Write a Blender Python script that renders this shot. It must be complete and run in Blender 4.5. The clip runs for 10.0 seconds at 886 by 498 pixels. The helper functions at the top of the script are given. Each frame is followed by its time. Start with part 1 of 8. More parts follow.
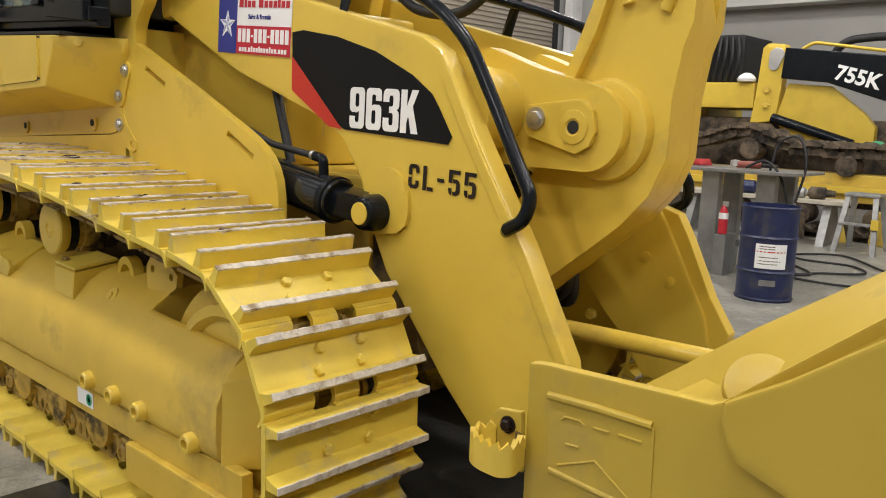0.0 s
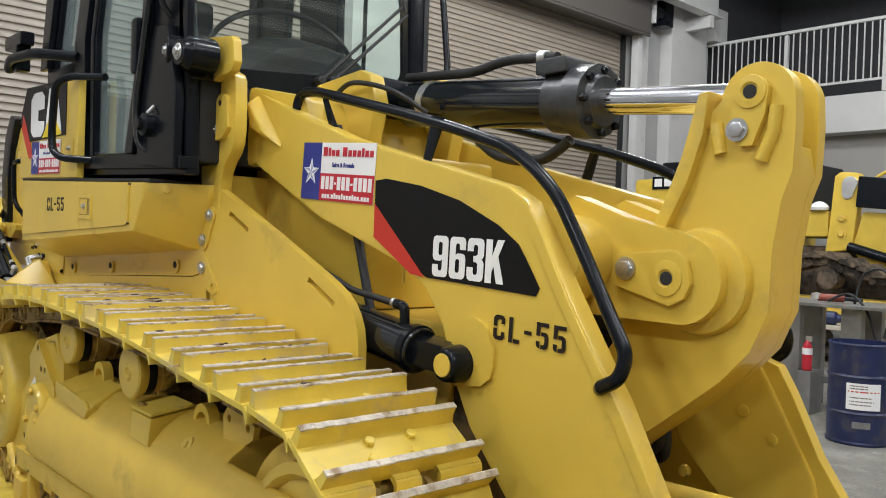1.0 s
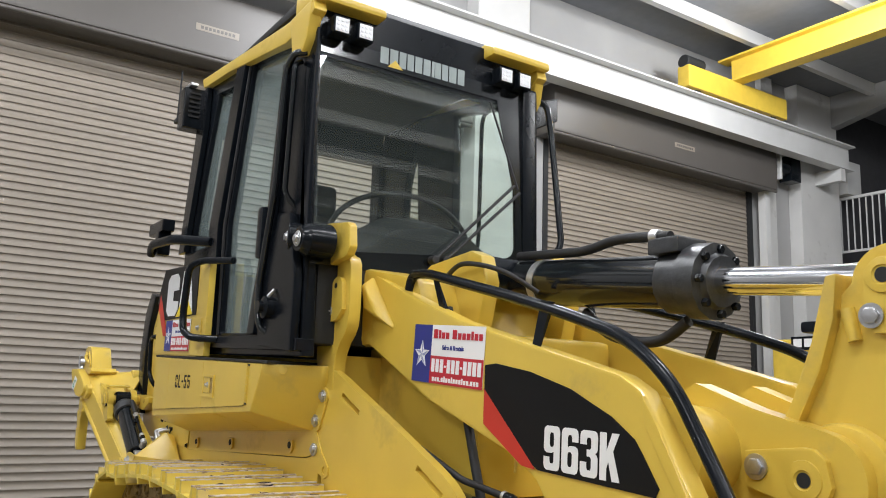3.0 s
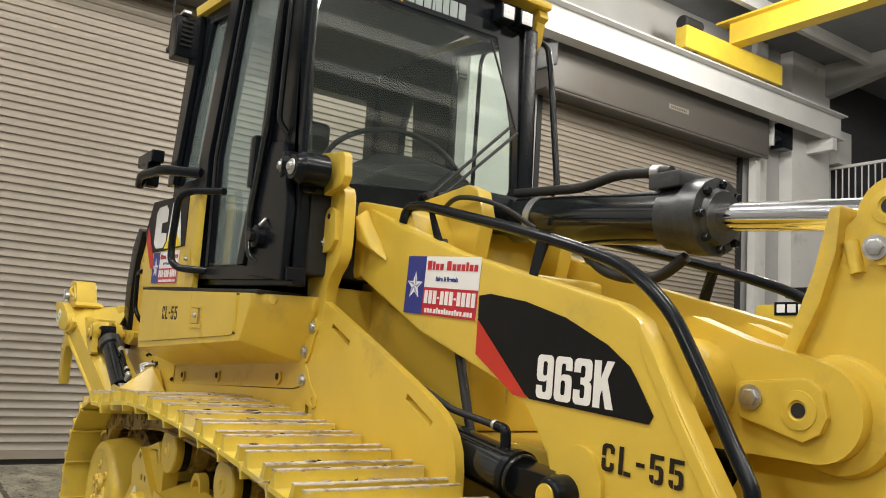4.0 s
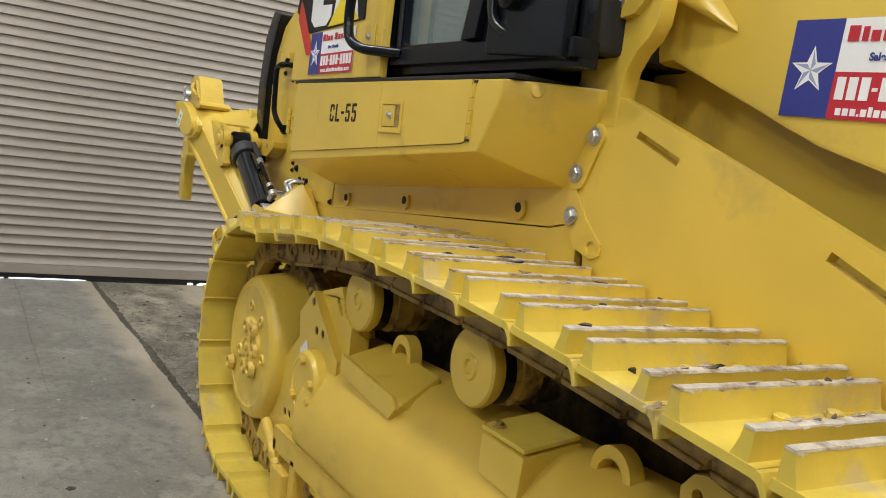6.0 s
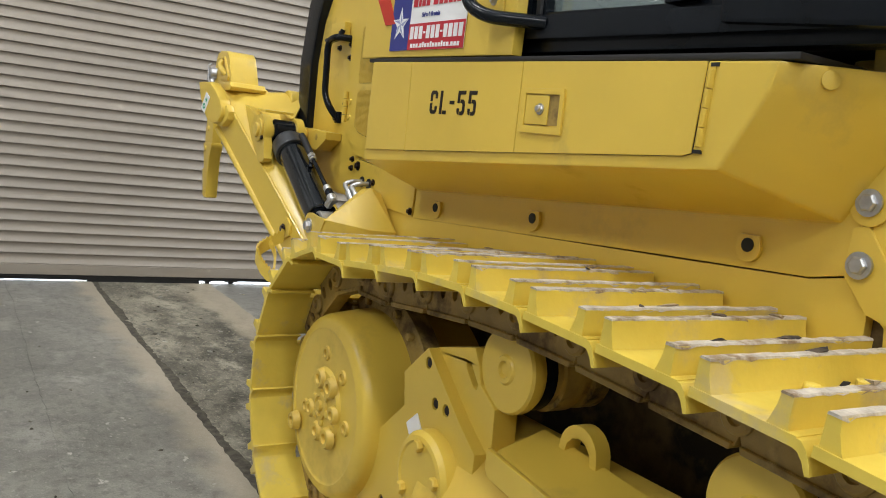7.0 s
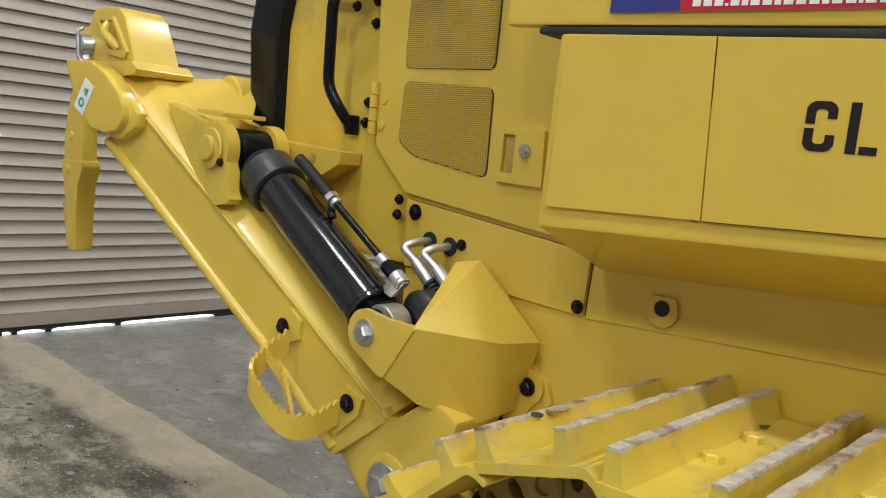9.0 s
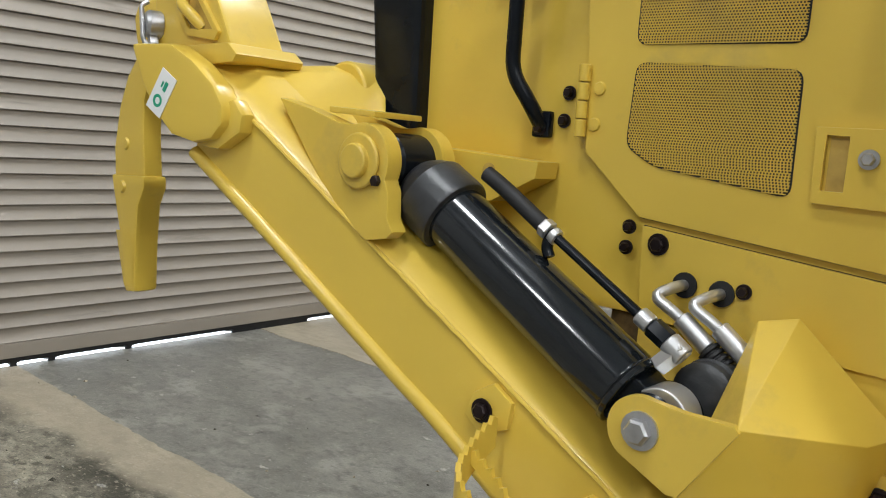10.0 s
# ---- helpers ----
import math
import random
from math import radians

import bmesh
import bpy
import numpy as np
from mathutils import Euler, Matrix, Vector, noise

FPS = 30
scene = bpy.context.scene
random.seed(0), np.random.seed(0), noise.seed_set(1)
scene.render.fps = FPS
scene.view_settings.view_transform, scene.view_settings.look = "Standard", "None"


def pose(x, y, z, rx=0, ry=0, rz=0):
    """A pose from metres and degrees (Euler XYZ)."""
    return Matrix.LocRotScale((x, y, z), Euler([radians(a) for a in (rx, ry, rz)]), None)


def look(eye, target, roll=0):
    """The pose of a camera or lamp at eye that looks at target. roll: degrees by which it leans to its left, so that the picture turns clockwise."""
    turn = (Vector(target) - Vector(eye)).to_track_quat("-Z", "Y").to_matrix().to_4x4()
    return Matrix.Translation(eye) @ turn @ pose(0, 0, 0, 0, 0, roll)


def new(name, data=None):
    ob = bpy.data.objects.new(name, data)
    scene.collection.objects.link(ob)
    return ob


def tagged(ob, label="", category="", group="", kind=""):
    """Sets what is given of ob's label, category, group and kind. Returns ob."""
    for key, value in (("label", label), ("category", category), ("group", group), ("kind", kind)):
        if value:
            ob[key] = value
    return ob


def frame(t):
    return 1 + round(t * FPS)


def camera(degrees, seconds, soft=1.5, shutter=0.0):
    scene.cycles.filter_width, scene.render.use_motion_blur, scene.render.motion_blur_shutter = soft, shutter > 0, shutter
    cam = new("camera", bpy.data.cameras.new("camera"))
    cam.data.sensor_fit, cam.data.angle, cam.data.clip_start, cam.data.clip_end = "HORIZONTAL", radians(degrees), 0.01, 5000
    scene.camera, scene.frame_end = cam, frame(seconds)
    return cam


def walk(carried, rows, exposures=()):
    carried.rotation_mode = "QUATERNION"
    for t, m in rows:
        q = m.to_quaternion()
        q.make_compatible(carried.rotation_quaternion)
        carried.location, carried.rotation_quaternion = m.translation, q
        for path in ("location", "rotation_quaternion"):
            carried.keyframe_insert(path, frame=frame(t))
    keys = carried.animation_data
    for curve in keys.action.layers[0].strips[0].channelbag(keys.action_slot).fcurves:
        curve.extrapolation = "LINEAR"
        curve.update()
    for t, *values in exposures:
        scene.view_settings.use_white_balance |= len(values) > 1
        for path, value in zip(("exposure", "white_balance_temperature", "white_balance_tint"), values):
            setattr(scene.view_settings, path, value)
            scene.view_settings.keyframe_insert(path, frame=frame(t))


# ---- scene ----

cam = camera(56.8, 10.0, soft=1.0)
PATH = [
    (0, (5.237, -2.375, 1.416), (3.899, -0.922, 1.101), 2.1),
    (0.5, (5.159, -2.393, 1.466), (3.796, -0.947, 1.24), 2.6),
    (1, (5.12, -2.37, 1.495), (3.652, -1.011, 1.474), 1.9),
    (1.5, (5.106, -2.345, 1.535), (3.471, -1.199, 1.647), 1.2),
    (2, (5.111, -2.32, 1.571), (3.456, -1.205, 1.698), 1.4),
    (2.5, (5.119, -2.307, 1.612), (3.473, -1.209, 1.904), 1.4),
    (2.7, (5.118, -2.296, 1.61), (3.475, -1.206, 1.945), 1.7),
    (3.8, (5.078, -2.292, 1.519), (3.452, -1.177, 1.856), 3.4),
    (4, (5.045, -2.284, 1.487), (3.416, -1.153, 1.744), 3.8),
    (4.5, (4.793, -2.273, 1.403), (3.148, -1.136, 1.372), 4.8),
    (5, (4.403, -2.282, 1.401), (2.703, -1.233, 1.312), 5.5),
    (5.5, (4.025, -2.225, 1.36), (2.304, -1.214, 1.228), 5.9),
    (5.7, (3.849, -2.204, 1.375), (2.125, -1.201, 1.232), 6.6),
    (6.8, (2.793, -2.25, 1.418), (1.097, -1.215, 1.193), 6.4),
    (7, (2.598, -2.216, 1.458), (0.906, -1.173, 1.233), 6.6),
    (7.5, (2.075, -2.228, 1.467), (0.41, -1.141, 1.248), 7.2),
    (8, (1.608, -2.167, 1.482), (0.021, -0.968, 1.272), 6.1),
    (8.5, (1.163, -2.117, 1.505), (-0.338, -0.815, 1.274), 5.5),
    (9, (0.725, -2.152, 1.536), (-0.616, -0.687, 1.297), 5.6),
    (9.5, (0.292, -2.049, 1.477), (-1.04, -0.574, 1.258), 5.6),
    (10, (-0.093, -2.065, 1.533), (-1.371, -0.55, 1.27), 4.3),
]
# the white balance drifts on the way
TONE = [(0, 0.03, 7000, 14), (1, 0.02, 6450, 12), (2, 0.0, 6300, 14), (2.7, 0.0, 6300, 14), (4, 0.03, 7250, 12), (5.5, 0.0, 6950, 12), (6.8, 0.07, 6550, 11), (8.5, 0.06, 6550, 10), (9, 0.03, 6650, 10), (10, 0.05, 6450, 10)]
walk(cam, [(t, look(eye, target, roll)) for t, eye, target, roll in PATH], TONE)

# ---- world and light ----
world = bpy.data.worlds.new("shop_ambient")
scene.world = world
world.use_nodes = True
world.node_tree.nodes["Background"].inputs[0].default_value = (0.9, 0.95, 1.0, 1)
world.node_tree.nodes["Background"].inputs[1].default_value = 0.25
scene.view_settings.exposure = 0.0


# ---- materials ----
def material(name, colour, rough=0.5, metal=0.0, vary=0.12, scale=6.0, bump=0.0, bump_scale=60.0, spot=None, spot_amount=0.0, spot_scale=3.0,
             coat=0.0, stretch=(1, 1, 1), piece=0.0, gloss=0.5):
    m = bpy.data.materials.new(name)
    m.use_nodes = True
    nt = m.node_tree
    b = nt.nodes["Principled BSDF"]
    b.inputs["Roughness"].default_value = rough
    b.inputs["Metallic"].default_value = metal
    b.inputs["Coat Weight"].default_value = coat
    b.inputs["Specular IOR Level"].default_value = gloss
    b.inputs["Coat Roughness"].default_value = 0.12
    tc = nt.nodes.new("ShaderNodeTexCoord")
    mp = nt.nodes.new("ShaderNodeMapping")
    mp.inputs["Scale"].default_value = stretch
    geo = nt.nodes.new("ShaderNodeNewGeometry")
    nt.links.new(geo.outputs["Position"], mp.inputs["Vector"])
    n1 = nt.nodes.new("ShaderNodeTexNoise")
    n1.inputs["Scale"].default_value = scale
    n1.inputs["Detail"].default_value = 6
    nt.links.new(mp.outputs[0], n1.inputs["Vector"])
    ramp = nt.nodes.new("ShaderNodeMapRange")
    ramp.inputs[1].default_value, ramp.inputs[2].default_value = 0.3, 0.7
    ramp.inputs[3].default_value, ramp.inputs[4].default_value = 1 - vary, 1 + vary
    nt.links.new(n1.outputs[0], ramp.inputs[0])
    mul = nt.nodes.new("ShaderNodeVectorMath")
    mul.operation = "SCALE"
    mul.inputs[0].default_value = colour
    nt.links.new(ramp.outputs[0], mul.inputs["Scale"])
    last = mul.outputs[0]
    if piece:
        info = nt.nodes.new("ShaderNodeObjectInfo")
        pr = nt.nodes.new("ShaderNodeMapRange")
        pr.inputs[3].default_value, pr.inputs[4].default_value = 1 - piece, 1 + piece
        nt.links.new(info.outputs["Random"], pr.inputs[0])
        pm = nt.nodes.new("ShaderNodeVectorMath")
        pm.operation = "SCALE"
        nt.links.new(last, pm.inputs[0])
        nt.links.new(pr.outputs[0], pm.inputs["Scale"])
        last = pm.outputs[0]
    if spot:
        n2 = nt.nodes.new("ShaderNodeTexNoise")
        n2.inputs["Scale"].default_value = spot_scale
        n2.inputs["Detail"].default_value = 9
        n2.inputs["Roughness"].default_value = 0.65
        nt.links.new(mp.outputs[0], n2.inputs["Vector"])
        r2 = nt.nodes.new("ShaderNodeMapRange")
        r2.inputs[1].default_value, r2.inputs[2].default_value = 0.62 - 0.35 * spot_amount, 0.72 - 0.25 * spot_amount
        nt.links.new(n2.outputs[0], r2.inputs[0])
        mix = nt.nodes.new("ShaderNodeMix")
        mix.data_type = "RGBA"
        nt.links.new(r2.outputs[0], mix.inputs[0])
        nt.links.new(last, mix.inputs[6])
        mix.inputs[7].default_value = (*spot, 1)
        last = mix.outputs[2]
        rr = nt.nodes.new("ShaderNodeMapRange")
        rr.inputs[3].default_value, rr.inputs[4].default_value = rough, min(0.95, rough + 0.3)
        nt.links.new(r2.outputs[0], rr.inputs[0])
        nt.links.new(rr.outputs[0], b.inputs["Roughness"])
    nt.links.new(last, b.inputs["Base Color"])
    if bump:
        n3 = nt.nodes.new("ShaderNodeTexNoise")
        n3.inputs["Scale"].default_value = bump_scale
        n3.inputs["Detail"].default_value = 5
        nt.links.new(mp.outputs[0], n3.inputs["Vector"])
        bp = nt.nodes.new("ShaderNodeBump")
        bp.inputs["Strength"].default_value = bump
        bp.inputs["Distance"].default_value = 0.01
        nt.links.new(n3.outputs[0], bp.inputs["Height"])
        nt.links.new(bp.outputs[0], b.inputs["Normal"])
    return m


def glass(name, tint, rough=0.0, veil=0.02):
    m = bpy.data.materials.new(name)
    m.use_nodes = True
    nt = m.node_tree
    nt.nodes.clear()
    out = nt.nodes.new("ShaderNodeOutputMaterial")
    mix = nt.nodes.new("ShaderNodeMixShader")
    film = nt.nodes.new("ShaderNodeMixShader")
    # diffuse veil for a dust film and for pale reflections painted in
    film.inputs[0].default_value = veil
    facing = nt.nodes.new("ShaderNodeLayerWeight")
    facing.inputs[0].default_value = 0.5
    power = nt.nodes.new("ShaderNodeMath")
    power.operation = "POWER"
    power.inputs[1].default_value = 4.5
    fres = nt.nodes.new("ShaderNodeMath")
    fres.operation = "MULTIPLY_ADD"
    fres.inputs[1].default_value, fres.inputs[2].default_value = 0.92, 0.06
    nt.links.new(facing.outputs["Facing"], power.inputs[0])
    nt.links.new(power.outputs[0], fres.inputs[0])
    tr = nt.nodes.new("ShaderNodeBsdfTransparent")
    tr.inputs[0].default_value = (*tint, 1)
    df = nt.nodes.new("ShaderNodeBsdfDiffuse")
    df.inputs[0].default_value = (0.62, 0.72, 0.7, 1)
    gl = nt.nodes.new("ShaderNodeBsdfGlossy")
    gl.inputs["Roughness"].default_value = rough
    nt.links.new(tr.outputs[0], film.inputs[1])
    nt.links.new(df.outputs[0], film.inputs[2])
    nt.links.new(fres.outputs[0], mix.inputs[0])
    nt.links.new(film.outputs[0], mix.inputs[1])
    nt.links.new(gl.outputs[0], mix.inputs[2])
    nt.links.new(mix.outputs[0], out.inputs[0])
    return m


def glow(name, colour, strength):
    m = bpy.data.materials.new(name)
    m.use_nodes = True
    nt = m.node_tree
    b = nt.nodes["Principled BSDF"]
    b.inputs["Base Color"].default_value = (*colour, 1)
    b.inputs["Emission Color"].default_value = (*colour, 1)
    b.inputs["Emission Strength"].default_value = strength
    return m


YELLOW = (0.715, 0.498, 0.070)
M_YELLOW = material("yellow_paint", YELLOW, 0.33, vary=0.05, scale=3, bump=0.05, bump_scale=25, spot=(0.55, 0.39, 0.08), spot_amount=0.12, spot_scale=2.2, coat=0.3)
M_DUSTY = material("dusty_yellow_paint", (0.67, 0.455, 0.070), 0.40, vary=0.07, scale=5, bump=0.08, bump_scale=40, spot=(0.46, 0.32, 0.08), spot_amount=0.2, spot_scale=2)
M_SHOE = material("track_shoe_paint", (0.71, 0.53, 0.08), 0.42, vary=0.08, scale=8, bump=0.08, bump_scale=50, spot=(0.58, 0.45, 0.17), spot_amount=0.22, spot_scale=7, piece=0.05)
M_WORN = material("worn_grouser_steel", (0.56, 0.50, 0.42), 0.45, vary=0.22, scale=30, bump=0.4, bump_scale=80, spot=(0.27, 0.19, 0.11), spot_amount=0.36, spot_scale=14)
M_MUDCAKE = material("dried_mud_flake", (0.4, 0.31, 0.2), 0.85, vary=0.35, scale=40, bump=0.5, bump_scale=90)
# grimy running gear; also paints shade in the hood latch and bracket holes
M_GRIME_AND_SHADE = material("grimy_yellow_chain_and_shade", (0.5, 0.33, 0.07), 0.5, vary=0.3, scale=12, bump=0.2, bump_scale=40, spot=(0.07, 0.05, 0.03), spot_amount=0.38, spot_scale=8)
M_BUCKET = material("dull_bucket_paint", (0.50, 0.345, 0.045), 0.42, vary=0.05, scale=4, bump=0.05, bump_scale=30, spot=(0.42, 0.30, 0.07), spot_amount=0.2, spot_scale=3)
# grimy inner frame parts, with their deep shade put into the brown
M_INNER = material("grimy_brown_frame_in_shade", (0.16, 0.1, 0.035), 0.55, vary=0.4, scale=5, bump=0.2, bump_scale=40, spot=(0.03, 0.022, 0.012), spot_amount=0.5, spot_scale=4)
# dusty chain; also the shade painted into the platform latch
M_CHAIN = material("dusty_brown_chain_and_shade", (0.355, 0.235, 0.06), 0.42, vary=0.25, scale=9, bump=0.25, bump_scale=40, spot=(0.12, 0.07, 0.025), spot_amount=0.36, spot_scale=7)
M_BLACK = material("black_paint", (0.006, 0.008, 0.011), 0.22, vary=0.2, scale=8, gloss=0.22)
M_BLACK_GLOSS = material("glossy_black_paint", (0.008, 0.010, 0.012), 0.12, vary=0.12, scale=5, coat=0.35)
M_RUBBER = material("black_rubber", (0.015, 0.015, 0.016), 0.6, vary=0.2, scale=20)
M_COLLAR = material("worn_dark_steel", (0.05, 0.052, 0.055), 0.34, metal=0.2, vary=0.35, scale=14, bump=0.15, bump_scale=50)
# matte black for dark parts, and for shade in holes and openings
M_DARK = material("dark_parts_and_shade", (0.012, 0.013, 0.014), 0.7)
M_DECAL_BLACK = material("black_decal", (0.006, 0.006, 0.007), 0.45, vary=0.05, gloss=0.22)
M_STENCIL = material("brown_black_stencil_paint", (0.016, 0.010, 0.008), 0.5, vary=0.3, scale=60, gloss=0.3)
M_RED = material("red_decal", (0.55, 0.035, 0.02), 0.45, vary=0.04)
M_SIGN_RED = material("sign_red", (0.52, 0.02, 0.035), 0.4, vary=0.03)
M_SIGN_BLUE = material("sign_blue", (0.03, 0.04, 0.24), 0.4, vary=0.03)
M_WHITE = material("white_vinyl", (0.86, 0.86, 0.86), 0.45, vary=0.03)
M_STAR = material("star_shade", (0.33, 0.36, 0.55), 0.45, vary=0.03)
M_GREEN = material("green_ink", (0.02, 0.35, 0.2), 0.5, vary=0.03)
M_CHROME = material("chrome_rod", (0.8, 0.8, 0.82), 0.12, metal=1.0, vary=0.02)
M_BOLT = material("zinc_bolt", (0.55, 0.55, 0.56), 0.35, metal=0.9, vary=0.15, scale=40)
M_DARK_BOLT = material("dark_bolt", (0.025, 0.016, 0.016), 0.3, metal=0.6, vary=0.2, scale=40)
M_SLAT = material("tan_steel_slat", (0.262, 0.226, 0.184), 0.42, vary=0.05, scale=1.2, bump=0.03, bump_scale=30, spot=(0.20, 0.172, 0.14), spot_amount=0.05, spot_scale=5, stretch=(1, 0.25, 3), piece=0.05)
# tan hood sheet, darkened for the shade below the runway beam
M_SHEET = material("shaded_tan_sheet", (0.09, 0.082, 0.074), 0.4, vary=0.06, scale=0.9)
M_SLAT_GAP = material("dark_slat_joint", (0.16, 0.13, 0.1), 0.7)
def concrete(name, base, dark, pale, amount, seed, along=1.0, rough=0.5, band=None):
    """Worn concrete: broad stains, mid-size blotches, fine grit and pale scuffs."""
    m = bpy.data.materials.new(name)
    m.use_nodes = True
    nt = m.node_tree
    b = nt.nodes["Principled BSDF"]
    geo = nt.nodes.new("ShaderNodeNewGeometry")
    mp = nt.nodes.new("ShaderNodeMapping")
    mp.inputs["Location"].default_value = (seed, seed * 0.7, 0)
    mp.inputs["Scale"].default_value = (along, 1, 1)
    nt.links.new(geo.outputs["Position"], mp.inputs["Vector"])
    last = nt.nodes.new("ShaderNodeRGB").outputs[0]
    last.default_value = (*base, 1)
    for scale, detail, lo, hi, colour, top in ((1.3, 10, 0.42, 0.62, dark, amount), (5.5, 12, 0.46, 0.62, dark, amount * 0.9), (3.1, 12, 0.53, 0.63, pale, 0.65), (18, 9, 0.5, 0.64, dark, 0.7), (50, 5, 0.57, 0.66, pale, 0.6), (9, 6, 0.655, 0.69, (0.62, 0.6, 0.55), 0.75), (120, 3, 0.5, 0.7, dark, 0.55)):
        n = nt.nodes.new("ShaderNodeTexNoise")
        n.inputs["Scale"].default_value, n.inputs["Detail"].default_value, n.inputs["Roughness"].default_value = scale, detail, 0.62
        nt.links.new(mp.outputs[0], n.inputs["Vector"])
        r = nt.nodes.new("ShaderNodeMapRange")
        r.inputs[1].default_value, r.inputs[2].default_value, r.inputs[4].default_value = lo, hi, top
        nt.links.new(n.outputs[0], r.inputs[0])
        mix = nt.nodes.new("ShaderNodeMix")
        mix.data_type = "RGBA"
        nt.links.new(r.outputs[0], mix.inputs[0])
        nt.links.new(last, mix.inputs[6])
        mix.inputs[7].default_value = (*colour, 1)
        last = mix.outputs[2]
    if band:
        # another tone takes over across y, with a torn border
        lo, hi, tone, torn = band
        xyz = nt.nodes.new("ShaderNodeSeparateXYZ")
        nt.links.new(geo.outputs["Position"], xyz.inputs[0])
        tear = nt.nodes.new("ShaderNodeTexNoise")
        tear.inputs["Scale"].default_value, tear.inputs["Detail"].default_value = 4.0, 10
        nt.links.new(mp.outputs[0], tear.inputs["Vector"])
        add = nt.nodes.new("ShaderNodeMath")
        add.operation = "MULTIPLY_ADD"
        add.inputs[1].default_value = torn
        nt.links.new(tear.outputs[0], add.inputs[0])
        nt.links.new(xyz.outputs[1], add.inputs[2])
        cut = nt.nodes.new("ShaderNodeMapRange")
        cut.inputs[1].default_value, cut.inputs[2].default_value, cut.inputs[4].default_value = lo + torn / 2, hi + torn / 2, 0.85
        nt.links.new(add.outputs[0], cut.inputs[0])
        mix = nt.nodes.new("ShaderNodeMix")
        mix.data_type = "RGBA"
        tint = nt.nodes.new("ShaderNodeMix")
        tint.data_type = "RGBA"
        tint.inputs[0].default_value = 0.78
        tint.inputs[7].default_value = (*tone, 1)
        nt.links.new(last, tint.inputs[6])
        nt.links.new(cut.outputs[0], mix.inputs[0])
        nt.links.new(last, mix.inputs[6])
        nt.links.new(tint.outputs[2], mix.inputs[7])
        last = mix.outputs[2]
    nt.links.new(last, b.inputs["Base Color"])
    b.inputs["Roughness"].default_value = rough
    bp = nt.nodes.new("ShaderNodeBump")
    bp.inputs["Strength"].default_value, bp.inputs["Distance"].default_value = 0.35, 0.006
    nt.links.new(n.outputs[0], bp.inputs["Height"])
    nt.links.new(bp.outputs[0], b.inputs["Normal"])
    return m


TAN = (0.50, 0.43, 0.315)
FLOOR_TONES = ((0.29, 0.28, 0.243), (0.135, 0.13, 0.113), (0.40, 0.385, 0.34))
M_CONCRETE = concrete("stained_concrete", *FLOOR_TONES, 0.55, 0.0, 0.8, 0.4)
M_CONCRETE_TAN = concrete("tan_edged_concrete", *FLOOR_TONES, 0.55, 0.0, 0.8, 0.42, band=(-1.27, -1.12, TAN, 0.42))
M_CONCRETE_DARK = concrete("oily_broken_concrete", (0.37, 0.338, 0.26), (0.04, 0.038, 0.028), (0.54, 0.49, 0.38), 0.76, 9.0, 0.7, 0.5, band=(-0.42, -0.28, TAN, 0.5))
M_WALL = material("painted_wall", (0.345, 0.343, 0.338), 0.7, vary=0.08, scale=0.8)
M_PILASTER = material("white_wall_paint", (0.56, 0.555, 0.54), 0.6, vary=0.07, scale=1.1, spot=(0.42, 0.41, 0.39), spot_amount=0.15, spot_scale=1.5)
M_WALL_LOW = material("grey_wall_panel", (0.33, 0.32, 0.3), 0.7, vary=0.06, scale=0.7)
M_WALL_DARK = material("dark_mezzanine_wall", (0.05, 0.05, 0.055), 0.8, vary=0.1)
M_STEEL_WHITE = material("white_steel", (0.56, 0.56, 0.55), 0.4, vary=0.05, scale=1.5)
M_ROOF = material("grey_roof_deck", (0.22, 0.23, 0.25), 0.7, vary=0.05)
M_CRANE = material("crane_yellow", (0.72, 0.5, 0.06), 0.45, vary=0.06)
M_GLASS = glass("cab_glass", (0.93, 0.97, 0.95), veil=0.018)
# strong veil: bright hall reflections on the door put in as haze
M_DOOR_GLASS = glass("door_glass", (0.56, 0.66, 0.66), veil=0.2)
M_DRUM = material("blue_drum_paint", (0.012, 0.02, 0.075), 0.35, vary=0.15, scale=6, spot=(0.05, 0.05, 0.07), spot_amount=0.2, spot_scale=5)
M_TABLE = material("scuffed_grey_steel", (0.25, 0.25, 0.25), 0.4, metal=0.5, vary=0.2, scale=6)
M_MUD = material("muddy_track_steel", (0.12, 0.085, 0.055), 0.7, vary=0.4, scale=7, bump=0.5, bump_scale=20, spot=(0.03, 0.025, 0.02), spot_amount=0.5, spot_scale=5)
M_ALU = material("aluminium", (0.6, 0.6, 0.6), 0.35, metal=0.8, vary=0.1)
M_STOOL = material("dull_aluminium", (0.34, 0.34, 0.33), 0.4, metal=0.5, vary=0.2, scale=12)
M_LAMP = glow("lamp_lens", (0.8, 0.82, 0.85), 0.12)
M_TUBE_LIGHT = glow("light_panel", (1.0, 0.97, 0.9), 14.0)
M_DAY = glow("daylight_gap", (0.85, 0.92, 1.0), 2.2)
M_FOAM = material("seat_fabric", (0.02, 0.02, 0.022), 0.9, vary=0.2, scale=40)


# ---- mesh helpers ----
def finish(bm, name, mats, sharp=32):
    bmesh.ops.recalc_face_normals(bm, faces=bm.faces)
    me = bpy.data.meshes.new(name)
    bm.to_mesh(me)
    bm.free()
    for m in mats if isinstance(mats, (list, tuple)) else [mats]:
        me.materials.append(m)
    me.polygons.foreach_set("use_smooth", [True] * len(me.polygons))
    me.set_sharp_from_angle(angle=radians(sharp))
    if 6 < len(me.polygons) < 2500:
        level(me, math.cos(radians(36)))
    return me


